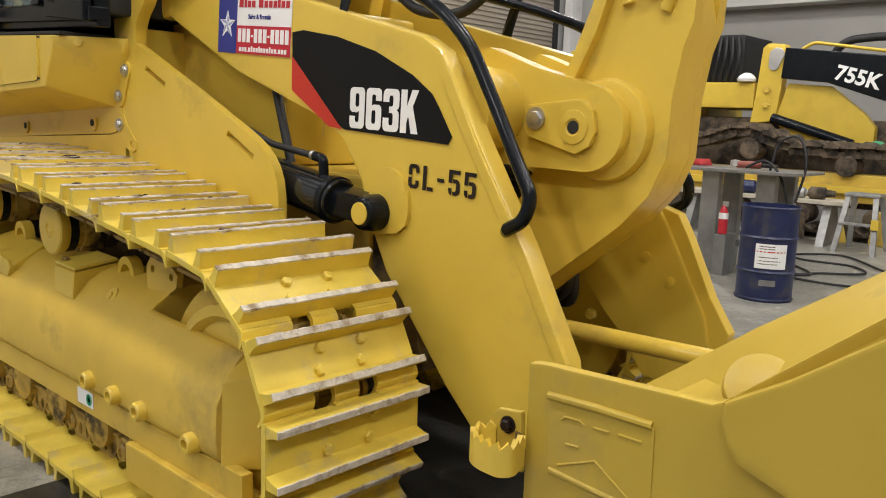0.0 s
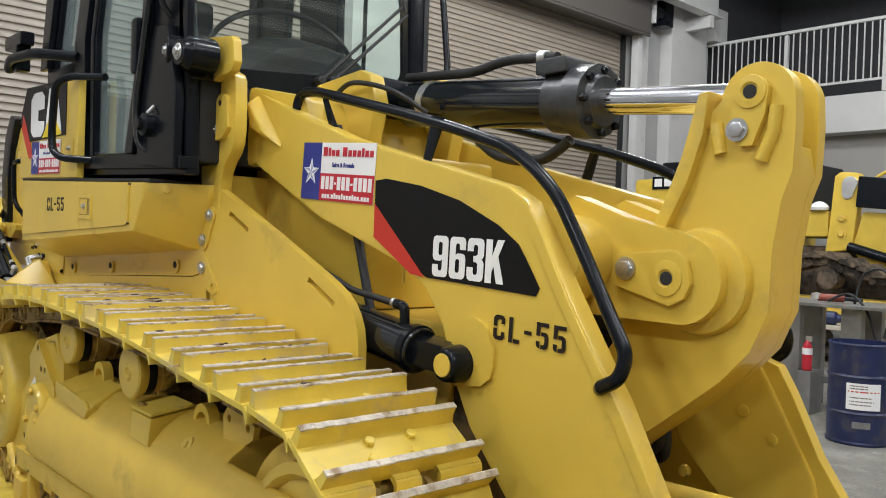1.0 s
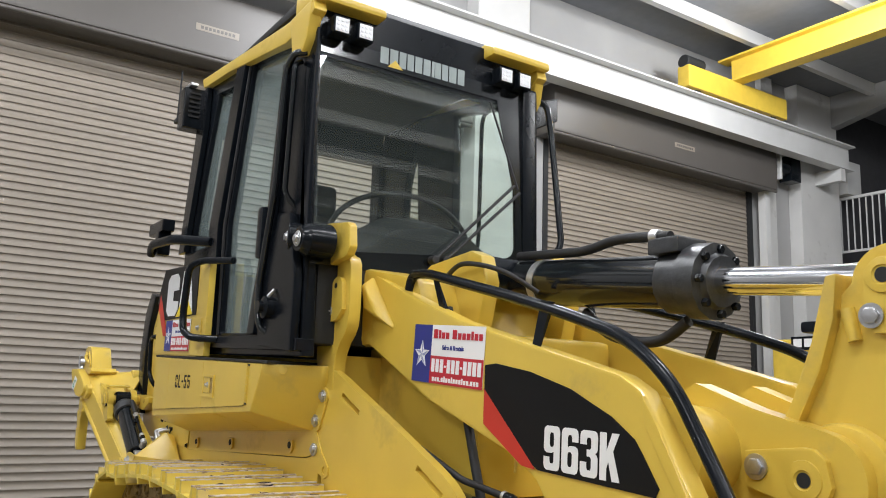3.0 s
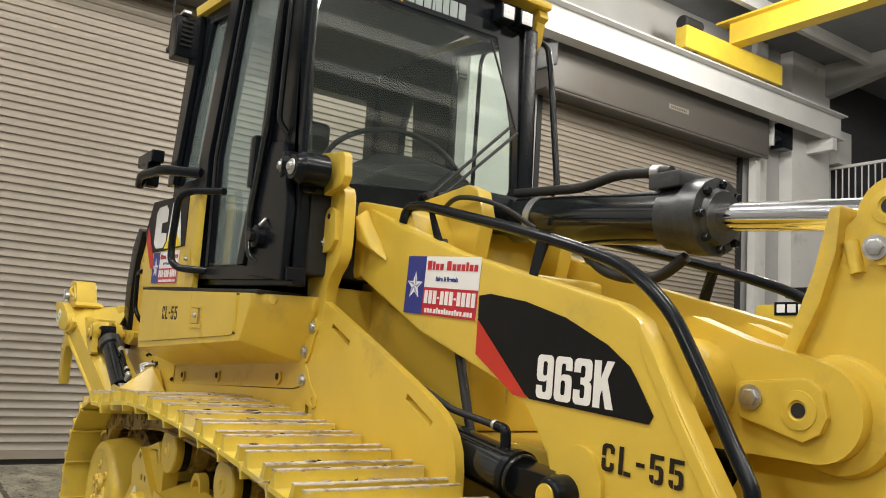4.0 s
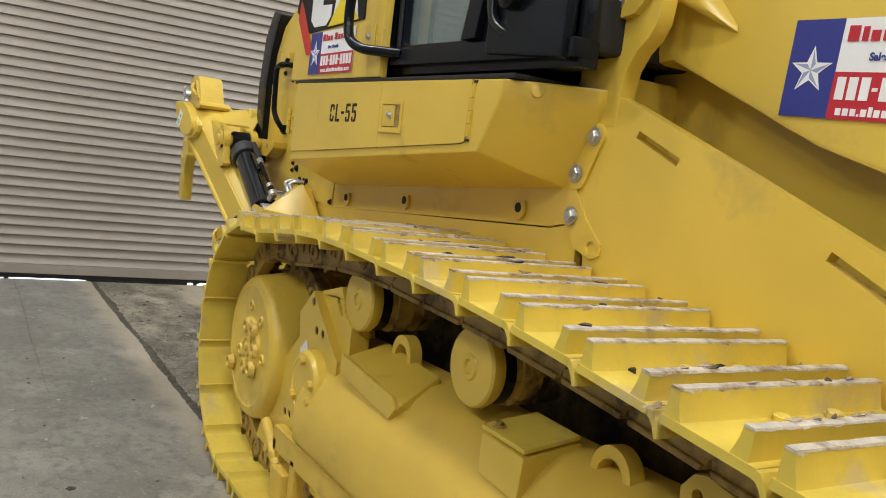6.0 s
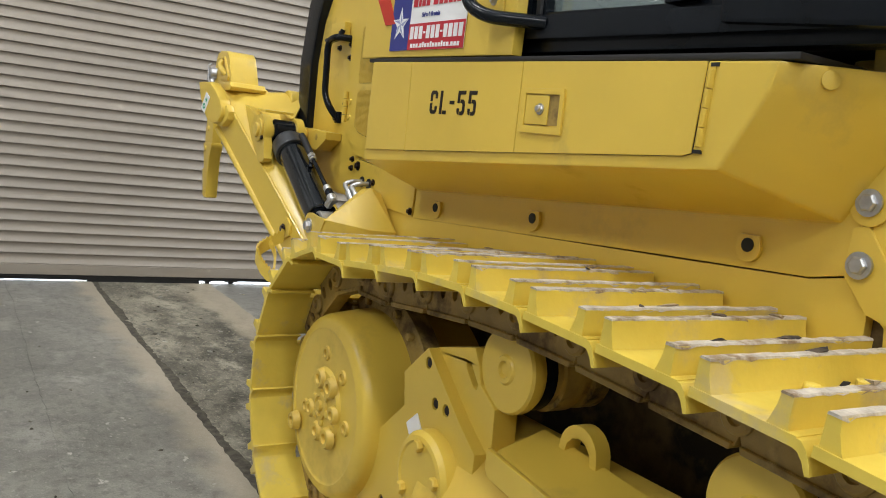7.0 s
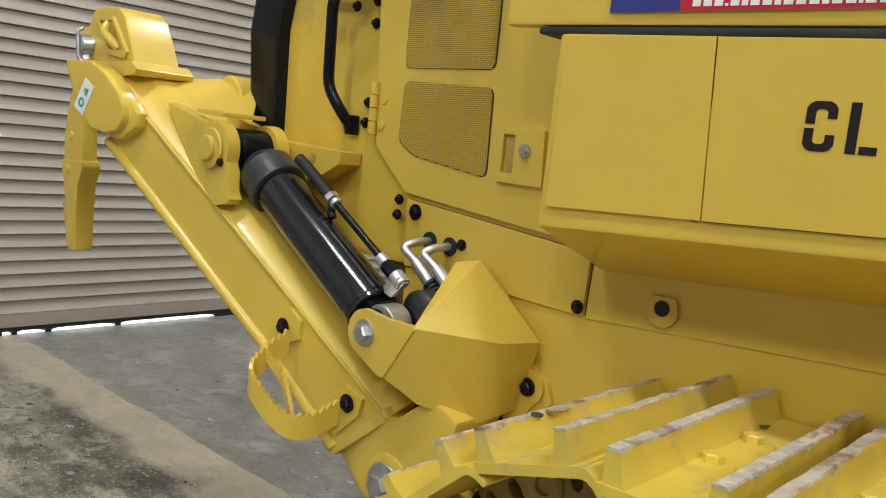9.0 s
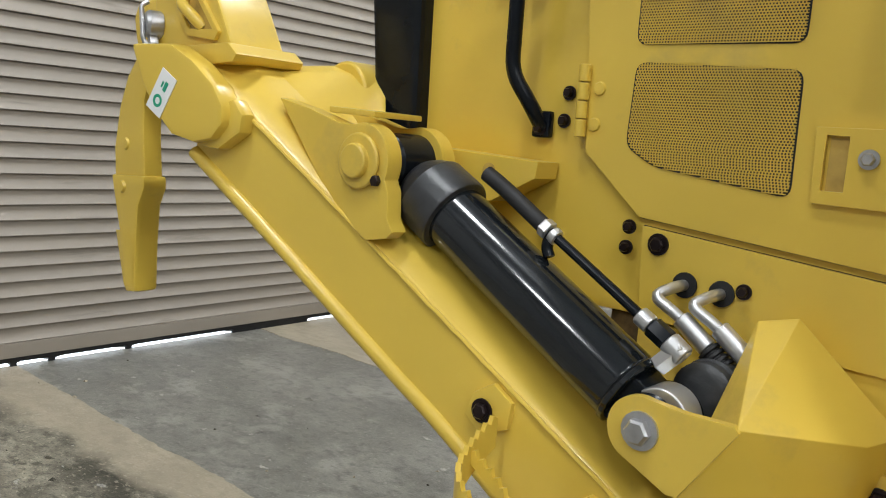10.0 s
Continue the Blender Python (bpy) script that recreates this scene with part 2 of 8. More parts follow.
def level(me, limit):
    """Corner normals weighted by face area, so that broad plates stay flat between their rounded edges."""
    n, m = len(me.polygons), len(me.loops)
    fn, fa = np.zeros(n * 3), np.zeros(n)
    me.polygons.foreach_get("normal", fn)
    me.polygons.foreach_get("area", fa)
    fn = fn.reshape(-1, 3)
    lv, ls = np.zeros(m, int), np.zeros(n, int)
    me.loops.foreach_get("vertex_index", lv)
    me.polygons.foreach_get("loop_total", ls)
    lf = np.repeat(np.arange(n), ls)
    near = [[] for _ in me.vertices]
    for v, f in zip(lv.tolist(), lf.tolist()):
        near[v].append(f)
    out = np.zeros((m, 3))
    for i, (v, f) in enumerate(zip(lv.tolist(), lf.tolist())):
        g = near[v]
        w = (fn[g] @ fn[f] > limit) * (fa[g] + 1e-9)
        out[i] = w @ fn[g]
    out /= np.maximum(np.linalg.norm(out, axis=1), 1e-9)[:, None]
    me.normals_split_custom_set(out.tolist())


def part(name, bm, mats, parent=None, label=""):
    ob = new(name, finish(bm, name, mats))
    # thing > part > sub-part, no deeper
    while parent is not None and parent.parent is not None and parent.parent.parent is not None:
        parent = parent.parent
    ob.parent = parent
    if label:
        ob["label"] = label
    return ob


def thing(name, label, category, at=(0, 0, 0), group="", kind=""):
    e = new(name)
    e.location = at
    e.empty_display_size = 0.1
    bpy.context.view_layer.update()
    return tagged(e, label, category, group, kind)


def solo(name, bm, mats, label, category, group="", kind=""):
    return tagged(new(name, finish(bm, name, mats)), label, category, group, kind)


def bevel(bm, w, seg=2, angle=35):
    if w <= 0:
        return bm
    bmesh.ops.recalc_face_normals(bm, faces=bm.faces)
    es = [e for e in bm.edges if len(e.link_faces) == 2 and e.calc_face_angle(0) > radians(angle)]
    bmesh.ops.bevel(bm, geom=es, offset=w, segments=seg, affect="EDGES", profile=0.6, clamp_overlap=True)
    return bm


def join(*bms):
    out = bms[0]
    for b in bms[1:]:
        me = bpy.data.meshes.new("tmp")
        b.to_mesh(me)
        b.free()
        out.from_mesh(me)
        bpy.data.meshes.remove(me)
    return out


def moved(bm, m):
    bmesh.ops.transform(bm, matrix=m, verts=bm.verts)
    return bm


def setmat(bm, i):
    for f in bm.faces:
        f.material_index = i
    return bm


def box(x0, x1, y0, y1, z0, z1, w=0.0, seg=2):
    bm = bmesh.new()
    bmesh.ops.create_cube(bm, size=1)
    for v in bm.verts:
        v.co = ((x0 + x1) / 2 + v.co.x * (x1 - x0), (y0 + y1) / 2 + v.co.y * (y1 - y0), (z0 + z1) / 2 + v.co.z * (z1 - z0))
    return bevel(bm, w, seg)


def hull(points, w=0.0):
    bm = bmesh.new()
    for p in points:
        bm.verts.new(p)
    r = bmesh.ops.convex_hull(bm, input=bm.verts)
    bmesh.ops.delete(bm, geom=[g for g in r["geom_interior"] if isinstance(g, bmesh.types.BMVert)], context="VERTS")
    bmesh.ops.dissolve_limit(bm, angle_limit=radians(1), verts=bm.verts, edges=bm.edges)
    return bevel(bm, w)


def slab(outer, y0, y1, holes=(), w=0.0, axes="xz", seg=2):
    """A plate of the given outline (with holes), thick from y0 to y1 along the third axis."""
    def at(p, d):
        return {"xz": (p[0], d, p[1]), "yz": (d, p[0], p[1]), "xy": (p[0], p[1], d)}[axes]
    from mathutils.geometry import tessellate_polygon
    loops = [list(outer)] + [list(q) for q in holes]
    flat = [p for q in loops for p in q]
    tris = tessellate_polygon([[Vector((p[0], p[1], 0)) for p in q] for q in loops])
    bm = bmesh.new()
    a = [bm.verts.new(at(p, y0)) for p in flat]
    b = [bm.verts.new(at(p, y1)) for p in flat]
    for t in tris:
        for side in (a, b):
            try:
                bm.faces.new([side[i] for i in t])
            except ValueError:
                pass
    k = 0
    for q in loops:
        for i in range(len(q)):
            j = (i + 1) % len(q)
            bm.faces.new((a[k + i], a[k + j], b[k + j], b[k + i]))
        k += len(q)
    bmesh.ops.dissolve_limit(bm, angle_limit=radians(0.5), verts=bm.verts, edges=bm.edges)
    return bevel(bm, w, seg)


def basis(p0, p1):
    d = (Vector(p1) - Vector(p0)).normalized()
    u = d.orthogonal().normalized()
    if abs(d.z) < 0.99:
        u = d.cross(Vector((0, 0, 1))).normalized()
    return d, u, d.cross(u)


def lathe(p0, p1, profile, seg=32):
    """Turned about the line from p0 to p1; profile: rows of (way along the line in metres, radius)."""
    d, u, v = basis(p0, p1)
    bm = bmesh.new()
    rings = []
    for s, r in profile:
        c = Vector(p0) + d * s
        if r < 1e-5:
            rings.append([bm.verts.new(c)])
        else:
            rings.append([bm.verts.new(c + (u * math.cos(2 * math.pi * i / seg) + v * math.sin(2 * math.pi * i / seg)) * r) for i in range(seg)])
    for a, b in zip(rings, rings[1:]):
        for i in range(seg):
            j = (i + 1) % seg
            q = [a[i % len(a)], a[j % len(a)], b[j % len(b)], b[i % len(b)]]
            q = list(dict.fromkeys(q))
            if len(q) > 2:
                bm.faces.new(q)
    for r in (rings[0], rings[-1]):
        if len(r) > 2:
            bm.faces.new(r)
    return bm


def rod(p0, p1, r, c=0.0, seg=24):
    n = (Vector(p1) - Vector(p0)).length
    if c:
        return lathe(p0, p1, [(0, r - c), (c * 0.4, r - c * 0.3), (c, r), (n - c, r), (n - c * 0.4, r - c * 0.3), (n, r - c)], seg)
    return lathe(p0, p1, [(0, r), (n, r)], seg)


def smooth_path(pts, n=8):
    ps = [Vector(p) for p in pts]
    out = []
    for i in range(len(ps) - 1):
        a, b, c, d = ps[max(i - 1, 0)], ps[i], ps[i + 1], ps[min(i + 2, len(ps) - 1)]
        for k in range(n):
            t = k / n
            out.append(0.5 * ((2 * b) + (c - a) * t + (2 * a - 5 * b + 4 * c - d) * t * t + (3 * b - a - 3 * c + d) * t ** 3))
    return out + [ps[-1]]


def rounded_path(pts, r, n=5):
    ps = [Vector(p) for p in pts]
    out = [ps[0]]
    for a, b, c in zip(ps, ps[1:], ps[2:]):
        ra = min(r, (a - b).length * 0.45, (c - b).length * 0.45)
        s, e = b + (a - b).normalized() * ra, b + (c - b).normalized() * ra
        for k in range(n + 1):
            t = k / n
            out.append(s * (1 - t) ** 2 + b * 2 * t * (1 - t) + e * t * t)
    return out + [ps[-1]]


def tube(pts, r, seg=12):
    ps = [Vector(p) for p in pts]
    bm = bmesh.new()
    rings = []
    d0 = (ps[1] - ps[0]).normalized()
    u = d0.orthogonal().normalized()
    for i, p in enumerate(ps):
        d = (ps[min(i + 1, len(ps) - 1)] - ps[max(i - 1, 0)]).normalized()
        u = (u - d * u.dot(d)).normalized()
        v = d.cross(u)
        rings.append([bm.verts.new(p + (u * math.cos(2 * math.pi * k / seg) + v * math.sin(2 * math.pi * k / seg)) * r) for k in range(seg)])
    for a, b in zip(rings, rings[1:]):
        for k in range(seg):
            bm.faces.new((a[k], a[(k + 1) % seg], b[(k + 1) % seg], b[k]))
    bm.faces.new(rings[0])
    bm.faces.new(rings[-1])
    return bm


def arc(cx, cz, r, a0, a1, n=10):
    return [(cx + r * math.cos(radians(a0 + (a1 - a0) * i / n)), cz + r * math.sin(radians(a0 + (a1 - a0) * i / n))) for i in range(n + 1)]


def hexbolt(at, way, r=0.018, h=0.014, washer=True):
    a, w = Vector(at), Vector(way).normalized()
    bm = lathe(a, a + w, [(0, r), (h * 0.8, r), (h, r * 0.8)], 6)
    if washer:
        bm = join(bm, lathe(a, a + w, [(0, r * 1.45), (h * 0.25, r * 1.45)], 18))
    return bm


def text_bm(s, size, m, depth=0.0015, shear=0.0, wide=1.0, offset=0.0):
    cu = bpy.data.curves.new("txt", "FONT")
    cu.body, cu.size, cu.extrude, cu.shear, cu.offset = s, size, depth, shear, offset
    ob = bpy.data.objects.new("txt", cu)
    scene.collection.objects.link(ob)
    me = bpy.data.meshes.new_from_object(ob.evaluated_get(bpy.context.evaluated_depsgraph_get()))
    bm = bmesh.new()
    bm.from_mesh(me)
    bpy.data.objects.remove(ob)
    bpy.data.curves.remove(cu)
    bpy.data.meshes.remove(me)
    return moved(bm, m @ Matrix.Diagonal((wide, 1, 1, 1)))


def side_frame(x, y, z, slope=0.0):
    """A frame for writing on a surface that faces -y: text runs along +x, turned by slope degrees."""
    return Matrix.Translation((x, y, z)) @ Euler((radians(90), 0, 0)).to_matrix().to_4x4() @ Matrix.Rotation(radians(slope), 4, "Z")


WALL_X = -5.0
HALL = (-5.0, 22.0, -16.0, 19.0, 8.5)


# near-black floor colour that stands for shade
M_FLOOR_SHADE = material("shade_dark_concrete", (0.02, 0.019, 0.017), 0.45, vary=0.5, scale=6, bump=0.2, bump_scale=40, spot=(0.05, 0.047, 0.04), spot_amount=0.3, spot_scale=5)
M_CRACK = material("grimy_floor_joint", (0.085, 0.075, 0.056), 0.8, vary=0.6, scale=20, bump=0.6, bump_scale=60)


def ragged(x0, x1, y0, y1, z, wander):
    """A floor strip along x with uneven edges."""
    random.seed(int(abs(y0) * 1000))
    n = 900
    xs = [x0 + (x1 - x0) * k / n for k in range(n + 1)]
    def edge(y, s):
        out, w = [], 0.0
        for x in xs:
            w = w * 0.92 + random.uniform(-1, 1) * wander * 0.4
            out.append((x, y + s * w + random.gauss(0, 1) * wander * 0.22))
        return out
    return slab(edge(y0, 1) + edge(y1, 1)[::-1], -0.05, z, axes="xy")


def hall():
    x0, x1, y0, y1, top = HALL
    fl = solo("floor", box(x0 - 1.2, x1, y0, y1, -0.3, 0), M_CONCRETE, "grey stained concrete shop floor with worn strips", "floor", kind="structure")
    for name, ya, yb, z, mat, wander, label in (("slab_edge", -1.75, -1.075, 0.004, M_CONCRETE_TAN, 0.011, "grey concrete slab edge worn to tan"), ("joint", -1.13, -1.03, 0.0034, M_CRACK, 0.016, "dark cracked floor joint"),
                                                ("broken_strip", -1.10, -0.04, 0.0026, M_CONCRETE_DARK, 0.012, "broken oil-stained strip of concrete"), ("broken_strip", 1.75, 2.6, 0.003, M_CONCRETE_DARK, 0.02, "broken oil-stained strip of concrete")):
        part(name, ragged(x0 - 0.3, x1, ya, yb, z, wander), mat, fl, label)
    # grit and flakes of concrete lying along the broken strip
    random.seed(21)
    for mat, n in ((M_CRACK, 110), (M_CONCRETE_DARK, 260), (M_CONCRETE, 160)):
        bm = bmesh.new()
        for _ in range(n):
            x, y = random.uniform(x0, 2.4), -1.05 + abs(random.gauss(0, 0.33)) if random.random() < 0.8 else random.uniform(-2.0, 1.2)
            r = random.choice((0.006, 0.008, 0.011, 0.016, 0.024)) * random.uniform(0.6, 1.3)
            a0 = random.uniform(0, 6.3)
            ring = [bm.verts.new((x + r * random.uniform(0.6, 1.4) * math.cos(a0 + a), y + r * random.uniform(0.5, 1.2) * math.sin(a0 + a), 0.001)) for a in (0, 1.2, 2.4, 3.7, 5.0)]
            tip = bm.verts.new((x + r * 0.2, y, 0.006 + r * random.uniform(0.12, 0.4)))
            for k in range(5):
                bm.faces.new((ring[k], ring[(k + 1) % 5], tip))
        part("grit", bm, mat, fl, "loose grit and concrete crumbs")
    # the shade under the loader front, laid on the floor as a dark patch
    part("floor_shade", ragged(2.2, 5.0, -1.55, 1.3, 0.0062, 0.05), M_FLOOR_SHADE, fl, "black floor patch painted for the shade under the loader front")
    holes = [[(-5.2, -0.01), (4.4, -0.01), (4.4, 5.75), (-5.2, 5.75)], [(6.4, -0.01), (12.0, -0.01), (12.0, 5.95), (6.4, 5.95)]]
    w = slab([(y0, -0.3), (y1, -0.3), (y1, top), (y0, top)], x0 - 0.35, x0, holes, axes="yz")
    solo("wall_west", w, M_WALL, "off-white painted shop wall with two door openings", "wall", kind="structure")
    solo("wall_south", box(x0 - 0.35, x1, y0 - 0.3, y0, -0.3, top), M_WALL_LOW, "plain grey shop wall", "wall", kind="structure")
    solo("wall_east", box(x1, x1 + 0.3, y0 - 0.3, y1 + 0.3, -0.3, top), M_WALL_LOW, "plain grey shop wall", "wall", kind="structure")
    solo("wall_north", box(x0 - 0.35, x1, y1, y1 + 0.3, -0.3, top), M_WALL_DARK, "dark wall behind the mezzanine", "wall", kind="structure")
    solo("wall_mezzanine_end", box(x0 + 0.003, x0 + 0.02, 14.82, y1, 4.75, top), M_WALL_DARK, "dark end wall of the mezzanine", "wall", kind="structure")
    solo("trim", slab([(-4.698, 7.75), (-3.56, 7.98), (-1.6, 8.3), (-1.6, 8.49), (-4.698, 8.49)], 14.56, 14.8), M_WALL, "white haunched roof beam at the wall column", "trim", kind="structure")
    solo("wall_under_mezzanine", box(x0, x1, 15.5, 15.7, 0, 4.0), M_WALL_LOW, "plain grey wall panel under the mezzanine", "wall", kind="structure")
    solo("ceiling", box(x0 - 0.35, x1 + 0.3, y0 - 0.3, y1 + 0.3, top, top + 0.2), M_ROOF, "grey metal roof deck", "ceiling", kind="structure")
    for i in range(14):
        solo("ceiling_joist", box(x0 + 1.2 + i * 1.9, x0 + 1.32 + i * 1.9, y0, y1, top - 0.26, top - 0.004), M_STEEL_WHITE, "white steel roof joist", "joist", kind="structure")
    # pilasters and the corner block
    for a, b, d in ((4.75, 5.8, 0.32), (12.25, 12.65, 0.14), (13.3, 14.75, 0.3)):
        solo("trim", box(x0 + 0.003, x0 + d, a, b, 0, 8.48, 0.01), M_PILASTER, "white painted wall pilaster", "trim", kind="structure")
    solo("trim", box(x0 + 0.15, x0 + 0.32, 12.02, 12.16, 0, 5.95), M_STEEL_WHITE, "white steel door jamb", "trim", kind="structure")
    solo("trim", box(x0 + 0.02, x0 + 0.5, 14.76, 15.3, 6.25, 7.0, 0.01), M_STEEL_WHITE, "white steel bracket block", "trim", kind="structure")
    solo("mezzanine", box(x0, x1, 15.0, y1, 3.98, 4.75, 0.01), M_STEEL_WHITE, "pale mezzanine slab edge", "mezzanine", kind="structure")
    r = thing("railing", "white steel balustrade along the mezzanine", "railing", kind="structure")
    post = finish(box(-0.04, 0.04, -0.04, 0.04, 0, 1.4), "post", M_STEEL_WHITE)
    bal = finish(box(-0.012, 0.012, -0.012, 0.012, 0, 1.2), "baluster", M_STEEL_WHITE)
    part("handrail", box(x0, 12, 14.98, 15.05, 6.18, 6.24), M_STEEL_WHITE, r)
    part("lower_rail", box(x0, 12, 14.99, 15.04, 4.98, 5.03), M_STEEL_WHITE, r)
    for i in range(9):
        o = new("post", post)
        o.parent, o.location = r, (x0 + 0.05 + i * 2.0, 15.02, 4.75)
    for i in range(110):
        o = new("baluster", bal)
        o.parent, o.location = r, (x0 + 0.16 + i * 0.145, 15.02, 5.0)


def shutter(name, y0, y1, height, label):
    d = thing(name, label, "roll-up door", kind="structure")
    pitch = 0.091
    # one curved slat, running along y
    prof = [(-0.004, 0.0), (0.02, 0.001), (0.0235, 0.005), (0.02, 0.011), (0.011, 0.026), (0.005, 0.045), (0.0025, 0.06), (0.003, 0.076), (0.006, 0.086), (0.006, 0.089), (-0.012, 0.0905), (-0.012, 0.0)]
    me = finish(slab([(p[0], p[1]) for p in prof], y0, y1), "slat", M_SLAT, 40)
    z = 0.155
    while z < height - 0.02:
        o = new("slat", me)
        o.parent, o.location = d, (WALL_X - 0.06, 0, z)
        z += pitch
    part("backing", box(WALL_X - 0.1, WALL_X - 0.075, y0, y1, 0.1, height + 0.1), M_SLAT_GAP, d)
    part("bottom_bar", box(WALL_X - 0.1, WALL_X - 0.03, y0, y1, 0.065, 0.155, 0.006), M_SLAT, d, "scuffed bottom bar")
    part("rubber_seal", box(WALL_X - 0.085, WALL_X - 0.05, y0, y1, 0.042, 0.066), M_RUBBER, d, "black rubber bottom seal")
    for a in (y0, y1):
        part("guide", box(WALL_X - 0.12, WALL_X + 0.02, a - 0.05, a + 0.05, 0, height), M_DARK, d, "dark steel guide rail")
    return d


def doors():
    shutter("door_1", -5.15, 4.35, 5.75, "closed tan steel roll-up door with ribbed slats")
    shutter("door_2", 6.45, 11.95, 5.95, "closed tan steel roll-up door with ribbed slats")
    for y0, y1, z in ((-5.3, 4.6, 5.62), (6.2, 12.2, 5.88)):
        # the shade on the hood is in its sheet colour
        h = solo("trim", box(WALL_X + 0.004, WALL_X + 0.5, y0, y1, z, z + 0.85, 0.05), M_SHEET, "tan sheet-metal hood over a roll-up door, darkened for shade", "trim", kind="structure")
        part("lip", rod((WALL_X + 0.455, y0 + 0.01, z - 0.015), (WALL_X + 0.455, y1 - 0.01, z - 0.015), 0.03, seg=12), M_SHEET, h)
        a = 0.35 if y0 < 0 else 9.1
        lb = part("label", box(WALL_X + 0.501, WALL_X + 0.504, a, a + 0.55, z + 0.3, z + 0.39), M_SLAT, h, "pale maker's label")
        for k in range(9):
            part("label_bar", box(WALL_X + 0.5045, WALL_X + 0.506, a + 0.06 + 0.05 * k, a + 0.095 + 0.05 * k, z + 0.325, z + 0.365), M_SHEET, lb)
    # outdoor light under the doors, broken by the seal
    lit = ((-5.0, -3.1), (-3.04, -1.83), (-1.80, -1.11), (-0.14, -0.07), (-0.045, 0.155), (0.185, 0.66), (0.69, 1.5), (2.2, 2.95), (3.1, 4.1))
    for k, (a, b) in enumerate(lit):
        low = 0.014 if a < -1 else 0.024
        e = min(0.09, (b - a) * 0.3)
        outline = [(a, 0.002), (b, 0.002), (b, 0.007), (b - e, low), ((a + b) / 2, low + 0.004), (a + e, low + 0.003), (a, 0.006)]
        solo("backdrop", slab(outline, WALL_X - 0.099, WALL_X - 0.092, axes="yz"), M_DAY, "strip of daylight under the door", "daylight", kind="structure")
    # where the seal sags to the floor
    ends = [-5.15] + [v for p in lit for v in p] + [4.35]
    d1 = bpy.data.objects["door_1"]
    for a, b in zip(ends[::2], ends[1::2]):
        part("seal_lip", box(WALL_X - 0.088, WALL_X - 0.068, a - 0.005, b + 0.005, 0.003, 0.045), M_RUBBER, d1)
    for a, b in lit:
        low = 0.014 if a < -1 else 0.024
        part("seal_lip", box(WALL_X - 0.088, WALL_X - 0.068, a + 0.005, b - 0.005, low + 0.0045, 0.045), M_RUBBER, d1)


def runway():
    g = thing("crane_runway_beam", "white steel crane runway beam along the wall", "crane beam")
    y0, y1, x = -14, 14.3, -4.2
    part("top_flange", box(x - 0.17, x + 0.17, y0, y1, 7.08, 7.11), M_STEEL_WHITE, g)
    part("web", box(x - 0.01, x + 0.01, y0, y1, 6.6, 7.08), M_STEEL_WHITE, g)
    part("bottom_flange", box(x - 0.13, x + 0.13, y0, y1, 6.57, 6.6), M_STEEL_WHITE, g)
    part("rail", box(x - 0.03, x + 0.03, y0, y1, 7.11, 7.16), M_STEEL_WHITE, g)
    for y in (-8, -2, 5.25, 13.9):
        part("bracket", box(WALL_X, x + 0.1, y - 0.08, y + 0.08, 6.3, 6.57), M_STEEL_WHITE, g)
    c = thing("bridge_crane", "yellow overhead bridge crane on the runway beam", "bridge crane")
    part("end_truck", box(x - 0.13, x + 0.13, 9.0, 11.95, 7.2, 7.62, 0.03), M_CRANE, c)
    for y in (9.35, 11.6):
        part("wheel", rod((x - 0.06, y, 7.26), (x + 0.06, y, 7.26), 0.1), M_DARK, c)
    part("girder_web", box(x, 14, 10.4, 10.42, 7.62, 8.08), M_CRANE, c)
    part("girder_flange", box(x - 0.2, 14, 10.26, 10.56, 7.6, 7.64), M_CRANE, c)
    part("girder_flange", box(x - 0.2, 14, 10.26, 10.56, 8.06, 8.10), M_CRANE, c)
    part("drive_motor", rod((x, 9.0, 7.7), (x, 9.5, 7.7), 0.13, 0.03), M_DARK, c, "dark drive motor")
    o = thing("door_operator", "black motor of the roll-up door below the runway beam", "door motor")
    part("motor", rod((-4.7, 12.3, 6.45), (-4.7, 12.75, 6.45), 0.16, 0.03), M_BLACK, o)
    part("gearbox", box(-4.85, -4.55, 12.75, 13.1, 6.2, 6.75, 0.03), M_BLACK, o)
    part("bracket", box(-4.97, -4.5, 12.3, 12.36, 6.15, 6.8, 0.01), M_STEEL_WHITE, o)


def lights():
    for x in (-1.2, 4.2, 9.6):
        for y in (-9.0, -3.2, 2.6, 8.4):
            f = thing("ceiling_light", "bright rectangular high-bay light fixture", "light fixture", (x, y, 8.12), group="high-bay lights")
            part("housing", box(-0.72, 0.72, -0.11, 0.11, 0.02, 0.14, 0.02), M_STEEL_WHITE, f)
            part("diffuser", box(-0.68, 0.68, -0.07, 0.07, 0.0, 0.018), M_TUBE_LIGHT, f, "glowing diffuser")
            for a in (-0.5, 0.5):
                part("hanger", rod((a, 0, 0.13), (a, 0, 0.375), 0.008, seg=6), M_STEEL_WHITE, f)
            d = bpy.data.lights.new("high_bay", "POINT")
            d.shadow_soft_size, d.energy, d.color = 0.42, 470.0, (0.955, 0.99, 1.0)
            o = new("high_bay", d)
            o.location = (x, y, 7.66)


hall()
doors()
runway()
lights()


# ---- the track loader: undercarriage ----
loader = thing("track_loader", "yellow crawler track loader with black cab parts, parked on the floor", "track loader")


